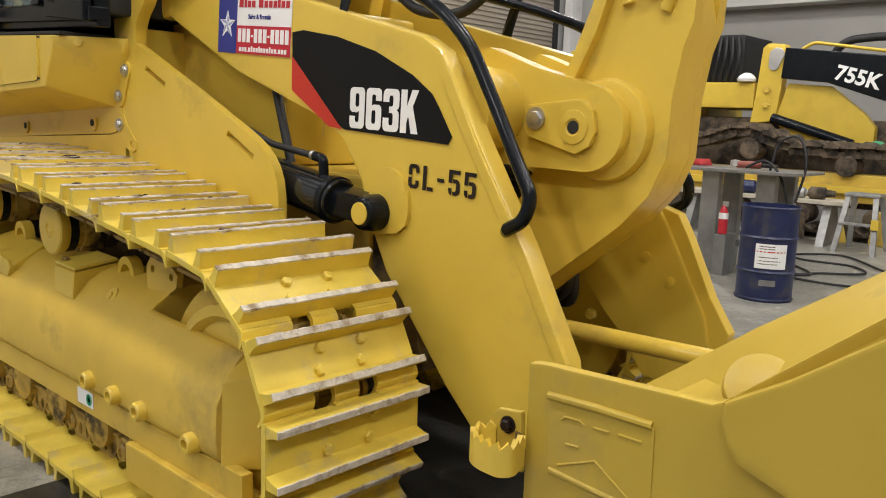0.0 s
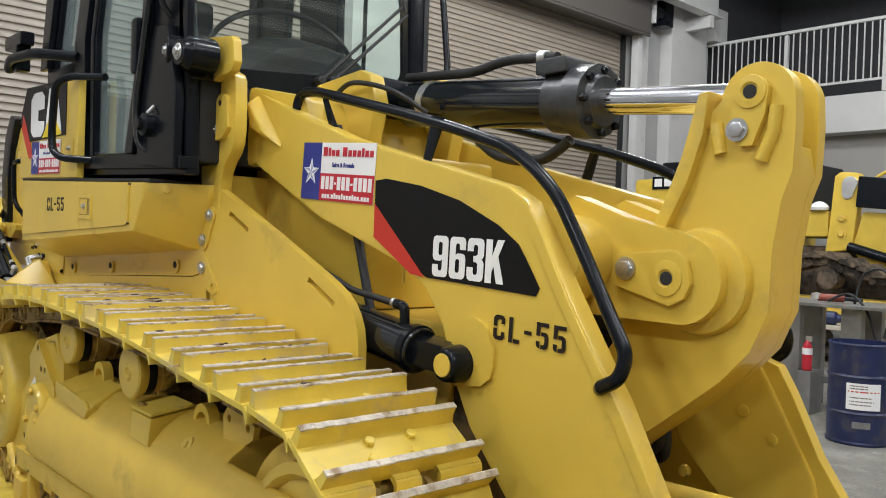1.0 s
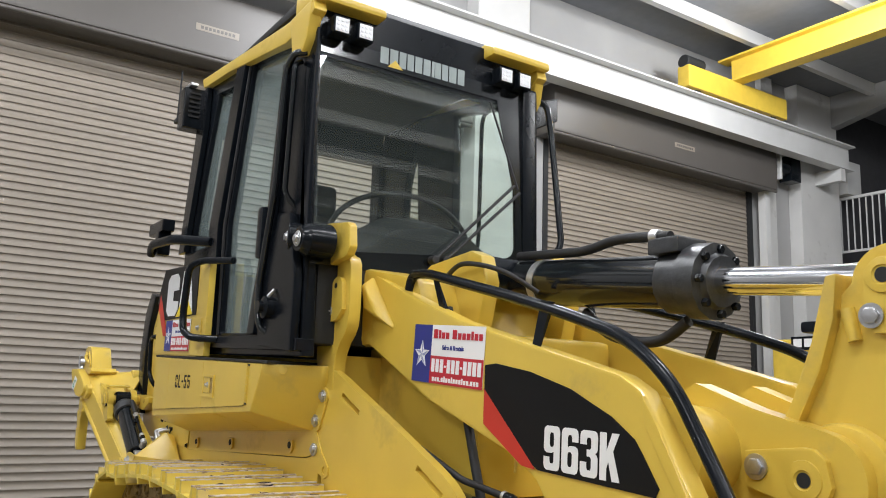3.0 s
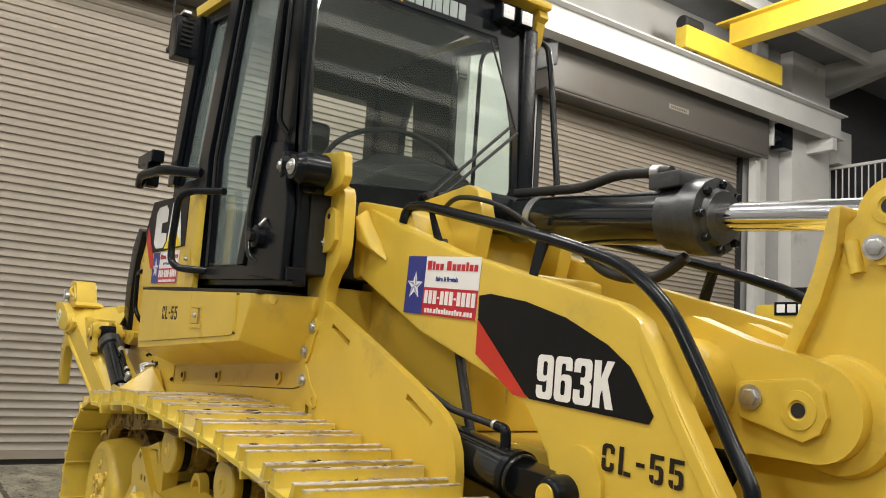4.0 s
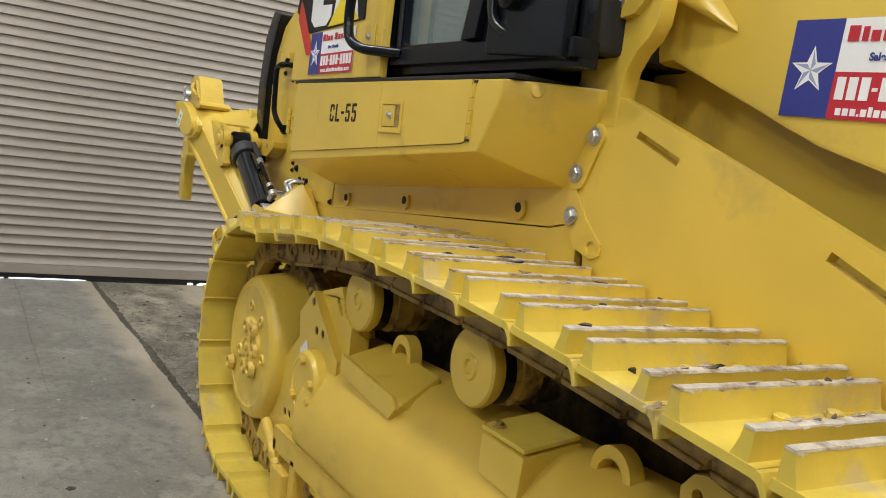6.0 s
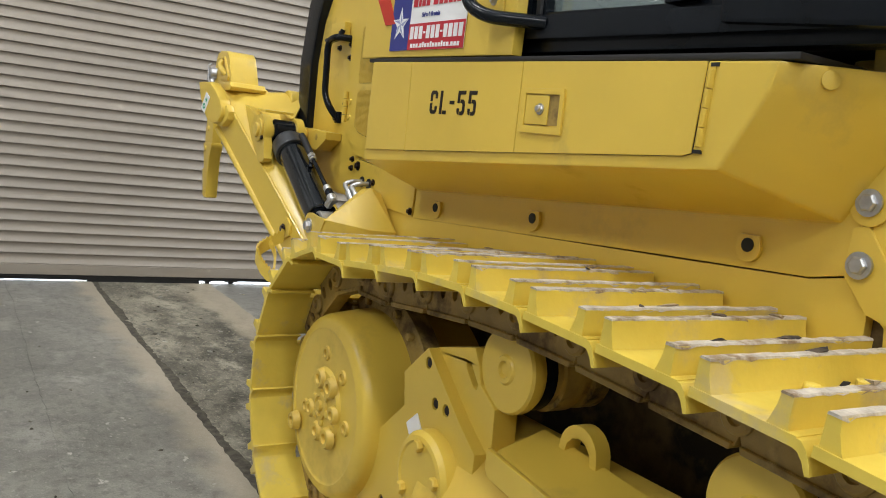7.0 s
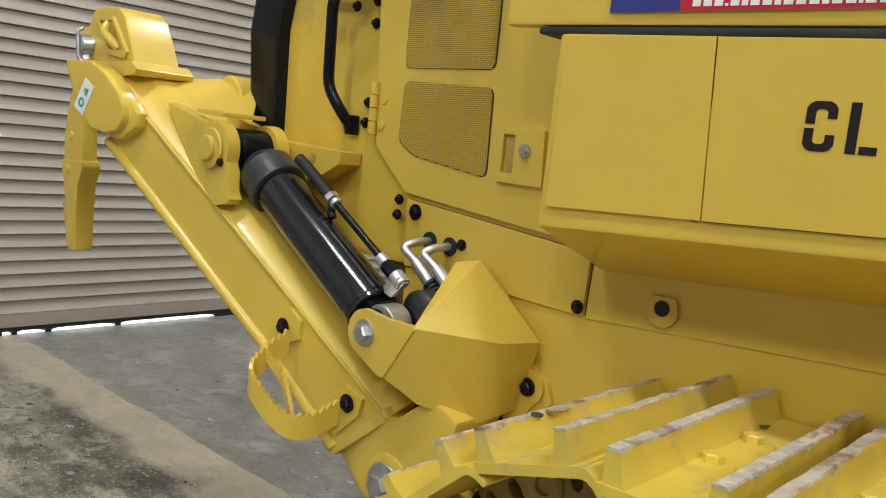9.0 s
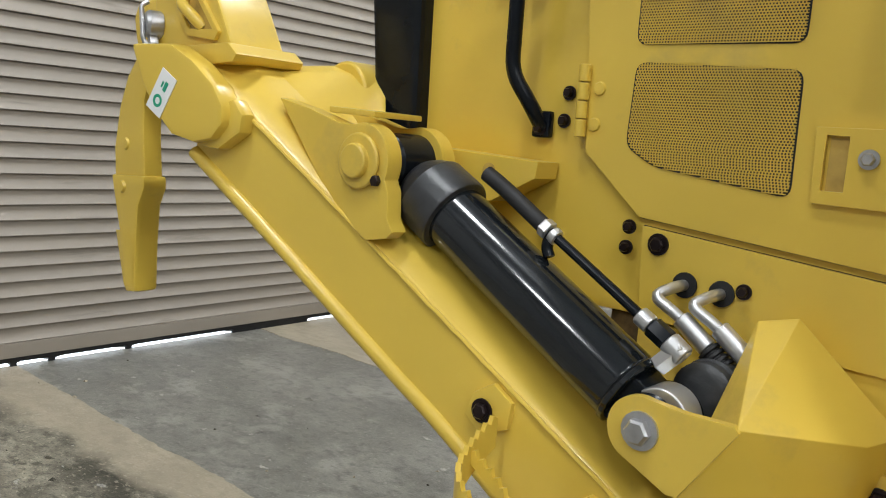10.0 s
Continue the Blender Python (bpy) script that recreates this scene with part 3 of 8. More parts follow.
def track_path():
    """The outer faces of the shoes, as a closed line in x and z."""
    cs, rs, ci, ri = (0.207, 0.585), 0.53, (3.085, 0.528), 0.473
    top = smooth_path([(3.13, 0.998, 0), (2.75, 1.04, 0), (2.14, 1.112, 0), (1.6, 1.15, 0), (0.95, 1.168, 0), (0.33, 1.112, 0)], 10)
    pts = [(x, 0.055) for x in np.linspace(cs[0], ci[0], 40)]
    pts += arc(*ci, ri, -88, 84, 30) + [(p.x, p.y) for p in top] + arc(*cs, rs, 80, 268, 36)
    p = np.array(pts)
    seg = np.r_[0, np.cumsum(np.hypot(*np.diff(np.r_[p, p[:1]], axis=0).T))]
    n = 40
    s = (np.arange(n) + 0.25) / n * seg[-1]
    q = np.r_[p, p[:1]]
    at = lambda v: np.array([np.interp(v % seg[-1], seg, q[:, 0]), np.interp(v % seg[-1], seg, q[:, 1])])
    return [(at(v), at(v + 0.095) - at(v - 0.095)) for v in s]


def shoe_mesh(seed):
    """One double-grouser shoe: u along the chain (x), width along y, outside +z."""
    w = 0.28
    # the plate, notched for mud at both ends
    f, g, r, q = 0.092, 0.0855, -0.104, -0.0855
    bm = slab([(f, -w), (f, -0.115), (g, -0.115), (g, -0.045), (f, -0.045), (f, 0.045), (g, 0.045), (g, 0.115), (f, 0.115), (f, w),
               (r, w), (r, 0.115), (q, 0.115), (q, 0.045), (r, 0.045), (r, -0.045), (q, -0.045), (q, -0.115), (r, -0.115), (r, -w)], -0.017, 0.0, axes="xy")
    # the turned-down trailing lip
    for a, b in ((-w, -0.115), (-0.045, 0.045), (0.115, w)):
        bm = join(bm, slab([(-0.098, -0.0012), (-0.112, -0.003), (-0.122, -0.013), (-0.131, -0.03), (-0.135, -0.046), (-0.128, -0.048), (-0.119, -0.03), (-0.11, -0.02), (-0.098, -0.016)], a, b))
    setmat(bm, 0)
    random.seed(seed)
    for u, o in ((-0.074, -1), (0.074, 1)):
        g = slab([(u - o * 0.026, -0.004), (u - o * 0.02, 0.006), (u - o * 0.012, 0.03), (u - o * 0.009, 0.05), (u + o * 0.012, 0.05), (u + o * 0.0125, -0.004)], -w + 0.003, w - 0.003)
        setmat(g, 0)
        cap = bmesh.new()
        n = 34
        rows = []
        chip = 0.0
        for i in range(n + 1):
            y = -w + 0.002 + (2 * w - 0.004) * i / n
            chip = max(0.0, chip * 0.6 + random.uniform(-0.0012, 0.0013))
            k = random.uniform(-0.0008, 0.0008)
            lo = 0.0495 - random.random() ** 6 * 0.007
            rows.append([cap.verts.new((u + a * o, y, b)) for a, b in ((-0.0098 + k, lo), (-0.008 + k, 0.0535 - chip), (0.0105 + k, 0.0535 - chip), (0.0128 + k, lo))])
        for a, b in zip(rows, rows[1:]):
            for c in range(3):
                cap.faces.new((a[c], a[c + 1], b[c + 1], b[c]))
        cap.faces.new(rows[0])
        cap.faces.new(rows[-1])
        setmat(cap, 1)
        bm = join(bm, g, cap)
    for u, y in ((-0.03, -0.075), (-0.03, 0.075), (0.03, -0.055), (0.03, 0.095)):
        bm = join(bm, setmat(hexbolt((u, y, -0.001), (0, 0, 1), 0.017, 0.016, False), 0))
    return finish(bm, "shoe", [M_SHOE, M_WORN])


def link_meshes():
    """The pieces of one chain link: two link plates, each with its boss, and the bushing between them."""
    oval = lambda u: [(u + 0.014 * math.cos(radians(a)), -0.06 + 0.026 * math.sin(radians(a))) for a in range(0, 360, 45)]
    out = []
    for s in (-1, 1):
        y = 0.082 * s
        bm = slab([(-0.08, -0.017), (0.05, -0.017), (0.06, -0.052), (0.117, -0.055), (0.115, -0.105), (0.104, -0.131), (-0.1, -0.131), (-0.109, -0.105), (-0.104, -0.06), (-0.085, -0.05)], y - 0.019, y + 0.019, w=0.004, seg=1, holes=[oval(-0.028), oval(0.034)])
        bm = join(bm, slab([(-0.1, -0.124), (0.104, -0.124), (0.1, -0.138), (-0.096, -0.138)], y - 0.028, y + 0.026, w=0.002, seg=1))
        bm = join(bm, lathe((-0.1, s * 0.09, -0.075), (-0.1, s * 0.2, -0.075), [(0, 0.0), (0, 0.036), (0.018, 0.036), (0.024, 0.03), (0.024, 0.018), (0.016, 0.016), (0.016, 0)], 14))
        out.append(("link", finish(bm, "link", M_CHAIN)))
    out.append(("bushing", finish(rod((-0.075, -0.064, -0.07), (-0.075, 0.064, -0.07), 0.026, seg=12), "bushing", M_CHAIN)))
    return out


def track(side):
    t = new("track")
    t.parent = loader
    t["label"] = "crawler track of yellow double-grouser shoes with worn muddy edges"
    shoes, links = [shoe_mesh(k) for k in (3, 4, 5, 6)], link_meshes()
    for k, (p, d) in enumerate(track_path()):
        sm = shoes[k % 4]
        d = d / np.hypot(*d)
        # outside of the loop lies to the right of the way round
        rot = Matrix(((d[0], 0, d[1]), (0, 1, 0), (d[1], 0, -d[0]))).to_4x4()
        m = Matrix.Translation((p[0], side * 0.92, p[1])) @ rot
        for name, me in [("shoe", sm)] + links:
            o = new(name, me)
            o.parent, o.matrix_basis = t, m
    if side < 0:
        # cakes of dried mud on the grousers of the upper run
        random.seed(5)
        for p, d in track_path():
            if p[1] > 0.85 and 0.0 < p[0] < 3.3:
                thick = 1.2 < p[0] < 2.9
                for _ in range(random.choice((7, 9, 12)) if thick else random.choice((1, 2, 3))):
                    y = -0.92 + (random.gauss(0.0, 0.1) if thick else random.uniform(-0.2, 0.24))
                    u = random.choice((-0.074, 0.074)) + random.choice((0.0, 0.004, -0.03, 0.03))
                    d1 = d / np.hypot(*d)
                    x, z = p[0] + d1[0] * u, p[1] + d1[1] * u + (0.05 if abs(abs(u) - 0.074) < 0.008 else 0.0)
                    a, b = random.uniform(0.006, 0.015), random.uniform(0.01, 0.04)
                    q = hull([(x + random.uniform(-a, a), y + random.uniform(-b, b), z + random.uniform(-0.002, 0.009)) for _ in range(9)])
                    part("mud_flake", q, random.choice((M_MUDCAKE, M_MUDCAKE, M_MUD)), t)
    return t


def drive(side):
    y = lambda v: side * v
    cx, cz, yy = 0.15, 0.585, y(1.108)
    h = part("final_drive", lathe((cx, y(0.66), cz), (cx, y(1.2), cz), [(0, 0.34), (0.3, 0.325), (0.41, 0.31), (0.43, 0.302), (0.442, 0.288), (0.446, 0.26), (0.44, 0.25), (0.44, 0.13), (0.452, 0.12), (0.452, 0.0)], 56), M_YELLOW, loader, "round yellow final drive cover")
    ring = lambda r, n, off: [(cx + r * math.cos(radians(360 / n * k + off)), cz + r * math.sin(radians(360 / n * k + off))) for k in range(n)]
    part("boss", lathe((cx, yy, cz), (cx, y(1.3), cz), [(0, 0.05), (0.012, 0.046), (0.014, 0.034), (0.008, 0.03), (0.008, 0.02), (0.018, 0.018), (0.02, 0.0)], 20), M_DUSTY, h)
    for dx, dz, q, hgt in ((-0.02, 0.088, 0.034, 0.03), (0.068, 0.08, 0.034, 0.034), (0.10, 0.0, 0.03, 0.026), (0.08, -0.085, 0.036, 0.036), (-0.01, -0.09, 0.033, 0.028), (-0.085, -0.035, 0.03, 0.022), (-0.205, -0.12, 0.032, 0.04)):
        part("boss", lathe((cx + dx, yy, cz + dz), (cx + dx, y(1.3), cz + dz), [(0, q * 1.1), (hgt * 0.4, q), (hgt * 0.62, q * 0.85), (hgt * 0.62, q * 0.5), (hgt * 0.3, q * 0.42), (hgt * 0.3, 0.0)], 18), M_DUSTY, h)
    for x, z in ring(0.055, 6, 45):
        part("boss", rod((x, yy, z), (x, y(1.12), z), 0.014, 0.004, 10), M_YELLOW, h)
    for dx, dz in ((-0.02, 0.175), (-0.155, -0.05), (0.175, -0.02), (0.12, 0.13)):
        part("plug", lathe((cx + dx, y(1.099), cz + dz), (cx + dx, y(1.3), cz + dz), [(0, 0.026), (0.008, 0.023), (0.009, 0.014), (0.002, 0.012), (0.002, 0.0)], 16), M_DUSTY, h)
    # sprocket flange with bolts behind the cover
    sp = part("sprocket", lathe((cx + 0.03, y(0.86), cz + 0.01), (cx + 0.03, y(1.1), cz + 0.01), [(0, 0.30), (0.0, 0.375), (0.06, 0.375), (0.066, 0.365), (0.07, 0.30)], 56), M_CHAIN, loader, "dusty drive sprocket flange with bolts")
    for k in range(20):
        a = radians(18 * k)
        part("bolt", hexbolt((cx + 0.03 + 0.35 * math.cos(a), y(0.93), cz + 0.01 + 0.35 * math.sin(a)), (0, side, 0), 0.015, 0.018, False), M_CHAIN, sp)


def roller(parent, x, z, side, r=0.105):
    y = lambda v: side * v
    c = part("carrier_roller", lathe((x, y(0.7), z), (x, y(1.2), z), [(0, 0.07), (0.05, 0.07), (0.05, r * 0.95), (0.1, r * 0.95), (0.1, r * 0.8), (0.14, r * 0.8), (0.14, r * 0.98), (0.2, r * 0.98), (0.2, r * 0.86), (0.235, r * 0.86)], 32), M_GRIME_AND_SHADE, parent, "grimy carrier roller")
    part("seal", lathe((x, y(0.925), z), (x, y(1.2), z), [(0, r * 0.9), (0.0, r * 0.93), (0.035, r * 0.93), (0.035, 0.0)], 32), M_BLACK, c, "black seal ring")
    part("cap", lathe((x, y(0.955), z), (x, y(1.2), z), [(0, r * 0.9), (0.02, r), (0.045, r), (0.052, r * 0.95), (0.054, r * 0.35), (0.06, r * 0.3), (0.06, r * 0.2), (0.052, r * 0.16), (0.056, 0.0)], 32), M_YELLOW, c, "flat yellow roller cap")


def undercarriage(side):
    y = lambda v: side * v
    drive(side)
    f = part("track_frame", box(0.3, 3.0, min(y(0.72), y(0.98)), max(y(0.72), y(0.98)), 0.3, 0.62, 0.02), M_INNER, loader, "grimy steel track frame, darkened for deep shade")
    # rounded outer cover, turned down at the side
    prof = [(-1.08, 0.35), (-1.115, 0.39), (-1.12, 0.44), (-1.115, 0.55), (-1.09, 0.635), (-1.05, 0.70), (-1.0, 0.75), (-0.94, 0.785), (-0.87, 0.80), (-0.8, 0.80), (-0.8, 0.35)]
    prof = [(side * -a, b) for a, b in prof]
    low = [(side * -a, b) for a, b in ((-1.08, 0.35), (-1.115, 0.39), (-1.12, 0.44), (-1.115, 0.55), (-1.09, 0.635), (-1.05, 0.70), (-1.025, 0.728), (-1.005, 0.73), (-1.0, 0.35))]
    cov = join(slab(prof, 0.78, 2.63, w=0.01, axes="yz"), slab(low, 2.61, 3.19, w=0.01, axes="yz"))
    for v in cov.verts:
        if v.co.x > 2.5:
            v.co.z -= 0.05 * (v.co.x - 2.5) if v.co.z > 0.6 else 0
        else:
            v.co.z -= 0.035 * (2.5 - v.co.x) / 1.7 if v.co.z > 0.5 else 0
    c = part("roller_guard_cover", cov, M_DUSTY, loader, "rounded yellow recoil housing cover")
    for x, z in ((2.35, 0.425), (2.55, 0.42), (2.74, 0.415), (3.06, 0.4)):
        part("boss", lathe((x, y(1.1), z), (x, y(1.3), z), [(0, 0.036), (0.04, 0.034), (0.05, 0.028), (0.05, 0.018), (0.02, 0.016), (0.02, 0.0)], 18), M_YELLOW, c)
    part("plug", lathe((2.322, y(1.01), 0.715), (2.322, y(1.10), 0.775), [(0, 0.035), (0.012, 0.033), (0.014, 0.015), (0.02, 0.012), (0.02, 0)], 18), M_YELLOW, c)
    part("rail", box(0.55, 3.3, min(y(1.06), y(1.10)), max(y(1.06), y(1.10)), 0.27, 0.365, 0.006), M_DUSTY, loader, "yellow roller frame rail")
    part("guard", box(2.62, 3.38, min(y(0.94), y(1.125)), max(y(0.94), y(1.125)), 0.13, 0.27, 0.012), M_DUSTY, loader, "yellow roller guard block")
    nose = hull([(3.19, y(1.105), 0.35), (3.19, y(1.10), 0.62), (3.17, y(1.02), 0.70), (3.34, y(0.93), 0.34), (3.36, y(0.93), 0.56), (3.28, y(0.93), 0.66), (3.1, y(0.86), 0.34), (3.1, y(0.86), 0.6)], 0.012)
    part("idler_yoke", nose, M_YELLOW, loader, "yellow idler yoke end")
    part("idler", lathe((3.1, y(0.78), 0.5), (3.1, y(1.06), 0.5), [(0, 0.1), (0.0, 0.33), (0.1, 0.33), (0.11, 0.36), (0.17, 0.36), (0.18, 0.33), (0.24, 0.325), (0.25, 0.29), (0.22, 0.27), (0.22, 0.12), (0.27, 0.1), (0.27, 0)], 48), M_YELLOW, loader, "yellow front idler wheel")
    for i in range(6):
        x = 0.75 + i * 0.37
        part("track_roller", lathe((x, y(0.8), 0.21), (x, y(1.06), 0.21), [(0, 0.08), (0.0, 0.1), (0.06, 0.1), (0.06, 0.085), (0.2, 0.085), (0.2, 0.1), (0.25, 0.1), (0.255, 0.04), (0.255, 0)], 24), M_GRIME_AND_SHADE, loader)
    roller(loader, 1.0, 0.95, side, 0.112)
    roller(loader, 1.75, 0.905, side, 0.11)
    # brackets and lugs on the cover
    part("bracket", join(hull([(1.05, y(1.045), 0.765), (1.43, y(1.06), 0.728), (1.47, y(1.05), 0.715), (1.43, y(0.90), 0.79), (1.05, y(0.90), 0.812), (1.05, y(1.05), 0.70), (1.43, y(1.07), 0.655), (1.05, y(0.88), 0.70), (1.47, y(0.90), 0.66)], 0.012), slab([(1.045, 0.77), (1.44, 0.733), (1.465, 0.70), (1.43, 0.66), (1.06, 0.70), (1.045, 0.72)], min(y(1.07), y(1.055)), max(y(1.07), y(1.055)), w=0.004)), M_YELLOW, loader, "yellow folded step cover")
    part("bracket", hull([(1.905, y(1.055), 0.78), (2.09, y(1.055), 0.775), (2.10, y(1.07), 0.67), (1.93, y(1.07), 0.68), (1.88, y(0.86), 0.80), (2.07, y(0.86), 0.795), (2.08, y(0.86), 0.66), (1.88, y(0.86), 0.66)], 0.012), M_YELLOW, loader, "yellow step block")
    part("lid", hull([(1.90, y(1.05), 0.785), (2.085, y(1.05), 0.78), (1.885, y(0.87), 0.806), (2.068, y(0.87), 0.80), (1.90, y(1.05), 0.797), (2.085, y(1.05), 0.792), (1.885, y(0.87), 0.818), (2.068, y(0.87), 0.812)], 0.003), M_SHOE, loader, "dusty lid of the step block")
    part("bolt", hexbolt((1.93, y(1.02), 0.80), (0, 0, 1), 0.014, 0.012), M_GRIME_AND_SHADE, loader)
    part("guide_block", box(0.60, 0.74, min(y(1.04), y(1.12)), max(y(1.04), y(1.12)), 0.10, 0.225, 0.014), M_DUSTY, loader, "yellow roller guide block")
    part("guide_arm", tube(rounded_path([(0.40, y(1.08), 0.33), (0.52, y(1.09), 0.27), (0.60, y(1.09), 0.21)], 0.03), 0.022), M_DUSTY, loader)
    part("guide_post", box(0.75, 0.80, min(y(1.04), y(1.10)), max(y(1.04), y(1.10)), 0.10, 0.30, 0.008), M_DUSTY, loader)
    part("guide_post", box(0.55, 0.59, min(y(1.04), y(1.10)), max(y(1.04), y(1.10)), 0.14, 0.32, 0.008), M_DUSTY, loader)
    for x, z, yy in ((1.21, 0.825, 0.93), (2.235, 0.80, 0.92)):
        part("lifting_lug", slab(arc(x, z - 0.02, 0.066, 0, 180, 14) + [(x - 0.08, z - 0.13), (x + 0.08, z - 0.13)], min(y(yy), y(yy - 0.045)), max(y(yy), y(yy - 0.045)), holes=[arc(x, z - 0.03, 0.045, 0, 330, 11)], w=0.008), M_YELLOW, loader, "rounded lifting lug")
    part("tie_plate", slab([(2.47, 0.85), (2.50, 0.885), (2.53, 0.893), (2.66, 0.865), (2.69, 0.845), (2.68, 0.80), (2.62, 0.765), (2.60, 0.73), (2.48, 0.73)], min(y(0.93), y(0.955)), max(y(0.93), y(0.955)), holes=[arc(2.515, 0.845, 0.014, 0, 330, 9), arc(2.645, 0.833, 0.014, 0, 330, 9)], w=0.004), M_DUSTY, loader, "plate with bolt holes")
    part("idler_guard", lathe((3.08, y(0.945), 0.49), (3.08, y(1.2), 0.49), [(0, 0.395), (0.015, 0.40), (0.03, 0.395), (0.034, 0.33), (0.02, 0.32), (0.02, 0.0)], 56), M_DUSTY, loader, "round yellow idler side plate")
    # rear frame plates beside the final drive
    pv = part("pivot_plate", slab([(0.69, 0.926), (0.57, 0.823), (0.591, 0.728), (0.40, 0.56), (0.342, 0.507), (0.344, 0.397), (0.25, 0.30), (0.20, 0.2), (0.97, 0.2), (0.97, 0.72), (0.88, 0.779)], min(y(1.00), y(1.05)), max(y(1.00), y(1.05)), w=0.012,
                              holes=[arc(a, b, 0.017, 0, 320, 8) for a, b in ((0.70, 0.885), (0.756, 0.785), (0.814, 0.784), (0.514, 0.403), (0.564, 0.407), (0.497, 0.328))]), M_YELLOW, loader, "yellow pivot plate with bolt holes")
    for a, b in ((0.70, 0.885), (0.756, 0.785), (0.814, 0.784), (0.514, 0.403), (0.564, 0.407), (0.497, 0.328)):
        part("bolt", lathe((a, y(1.02), b), (a, y(1.1), b), [(0, 0.0166), (0.02, 0.0166), (0.026, 0.012), (0.026, 0)], 12), M_DARK_BOLT, pv)
    # dark sheet added behind the plate to keep its openings in shade
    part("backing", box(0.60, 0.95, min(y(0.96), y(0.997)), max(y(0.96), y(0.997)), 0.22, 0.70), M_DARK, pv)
    part("gusset", slab([(0.66, 0.916), (0.70, 0.93), (0.866, 0.972), (0.895, 0.93), (0.91, 0.885), (0.984, 0.841), (0.99, 0.72), (0.80, 0.72)], min(y(0.94), y(1.015)), max(y(0.94), y(1.015)), w=0.014, holes=[[(0.835, 0.925), (0.855, 0.925), (0.897, 0.88), (0.893, 0.865), (0.878, 0.868), (0.836, 0.91)]]), M_YELLOW, loader, "sloping gusset with a slot")
    hb = part("suspension_hub", lathe((0.79, y(1.04), 0.588), (0.79, y(1.2), 0.588), [(0, 0.135), (0.045, 0.13), (0.058, 0.118), (0.06, 0.105), (0.055, 0.1), (0.055, 0.0)], 32), M_YELLOW, loader, "round yellow suspension hub")
    for a in (-25, 15, 95, 215, 265):
        a = radians(a)
        part("bolt", hexbolt((0.79 + 0.092 * math.cos(a), y(1.096), 0.588 + 0.092 * math.sin(a)), (0, side, 0), 0.018, 0.018, False), M_DUSTY, hb)
    part("clamp_block", box(0.46, 0.60, min(y(1.05), y(1.09)), max(y(1.05), y(1.09)), 0.20, 0.29, 0.01), M_DUSTY, pv)
    for a in (0.49, 0.57):
        part("bolt", hexbolt((a, y(1.09), 0.245), (0, side, 0), 0.018, 0.02, False), M_DUSTY, pv)
    part("sticker", moved(box(-0.035, 0.035, -0.002, 0.002, -0.025, 0.025), Matrix.Translation((0.665, y(1.053), 0.69)) @ Euler((0, radians(-40), 0)).to_matrix().to_4x4()), M_WHITE, loader, "small white sticker")


track(-1)
track(1)
undercarriage(-1)
undercarriage(1)
tag = part("sticker", box(2.2, 2.33, -1.104, -1.1015, 0.30, 0.36), M_WHITE, loader, "white and green inspection sticker")
part("mark", lathe((2.30, -1.1045, 0.33), (2.30, -1.2, 0.33), [(0, 0.022), (0.0015, 0.022), (0.0015, 0.012), (0, 0.012)], 18), M_GREEN, tag)


# ---- the track loader: hull, hood and platform ----
def bolt(at, way, parent, r=0.018, dark=False):
    return part("bolt", hexbolt(at, way, r * 0.85), M_DARK_BOLT if dark else M_BOLT, parent)


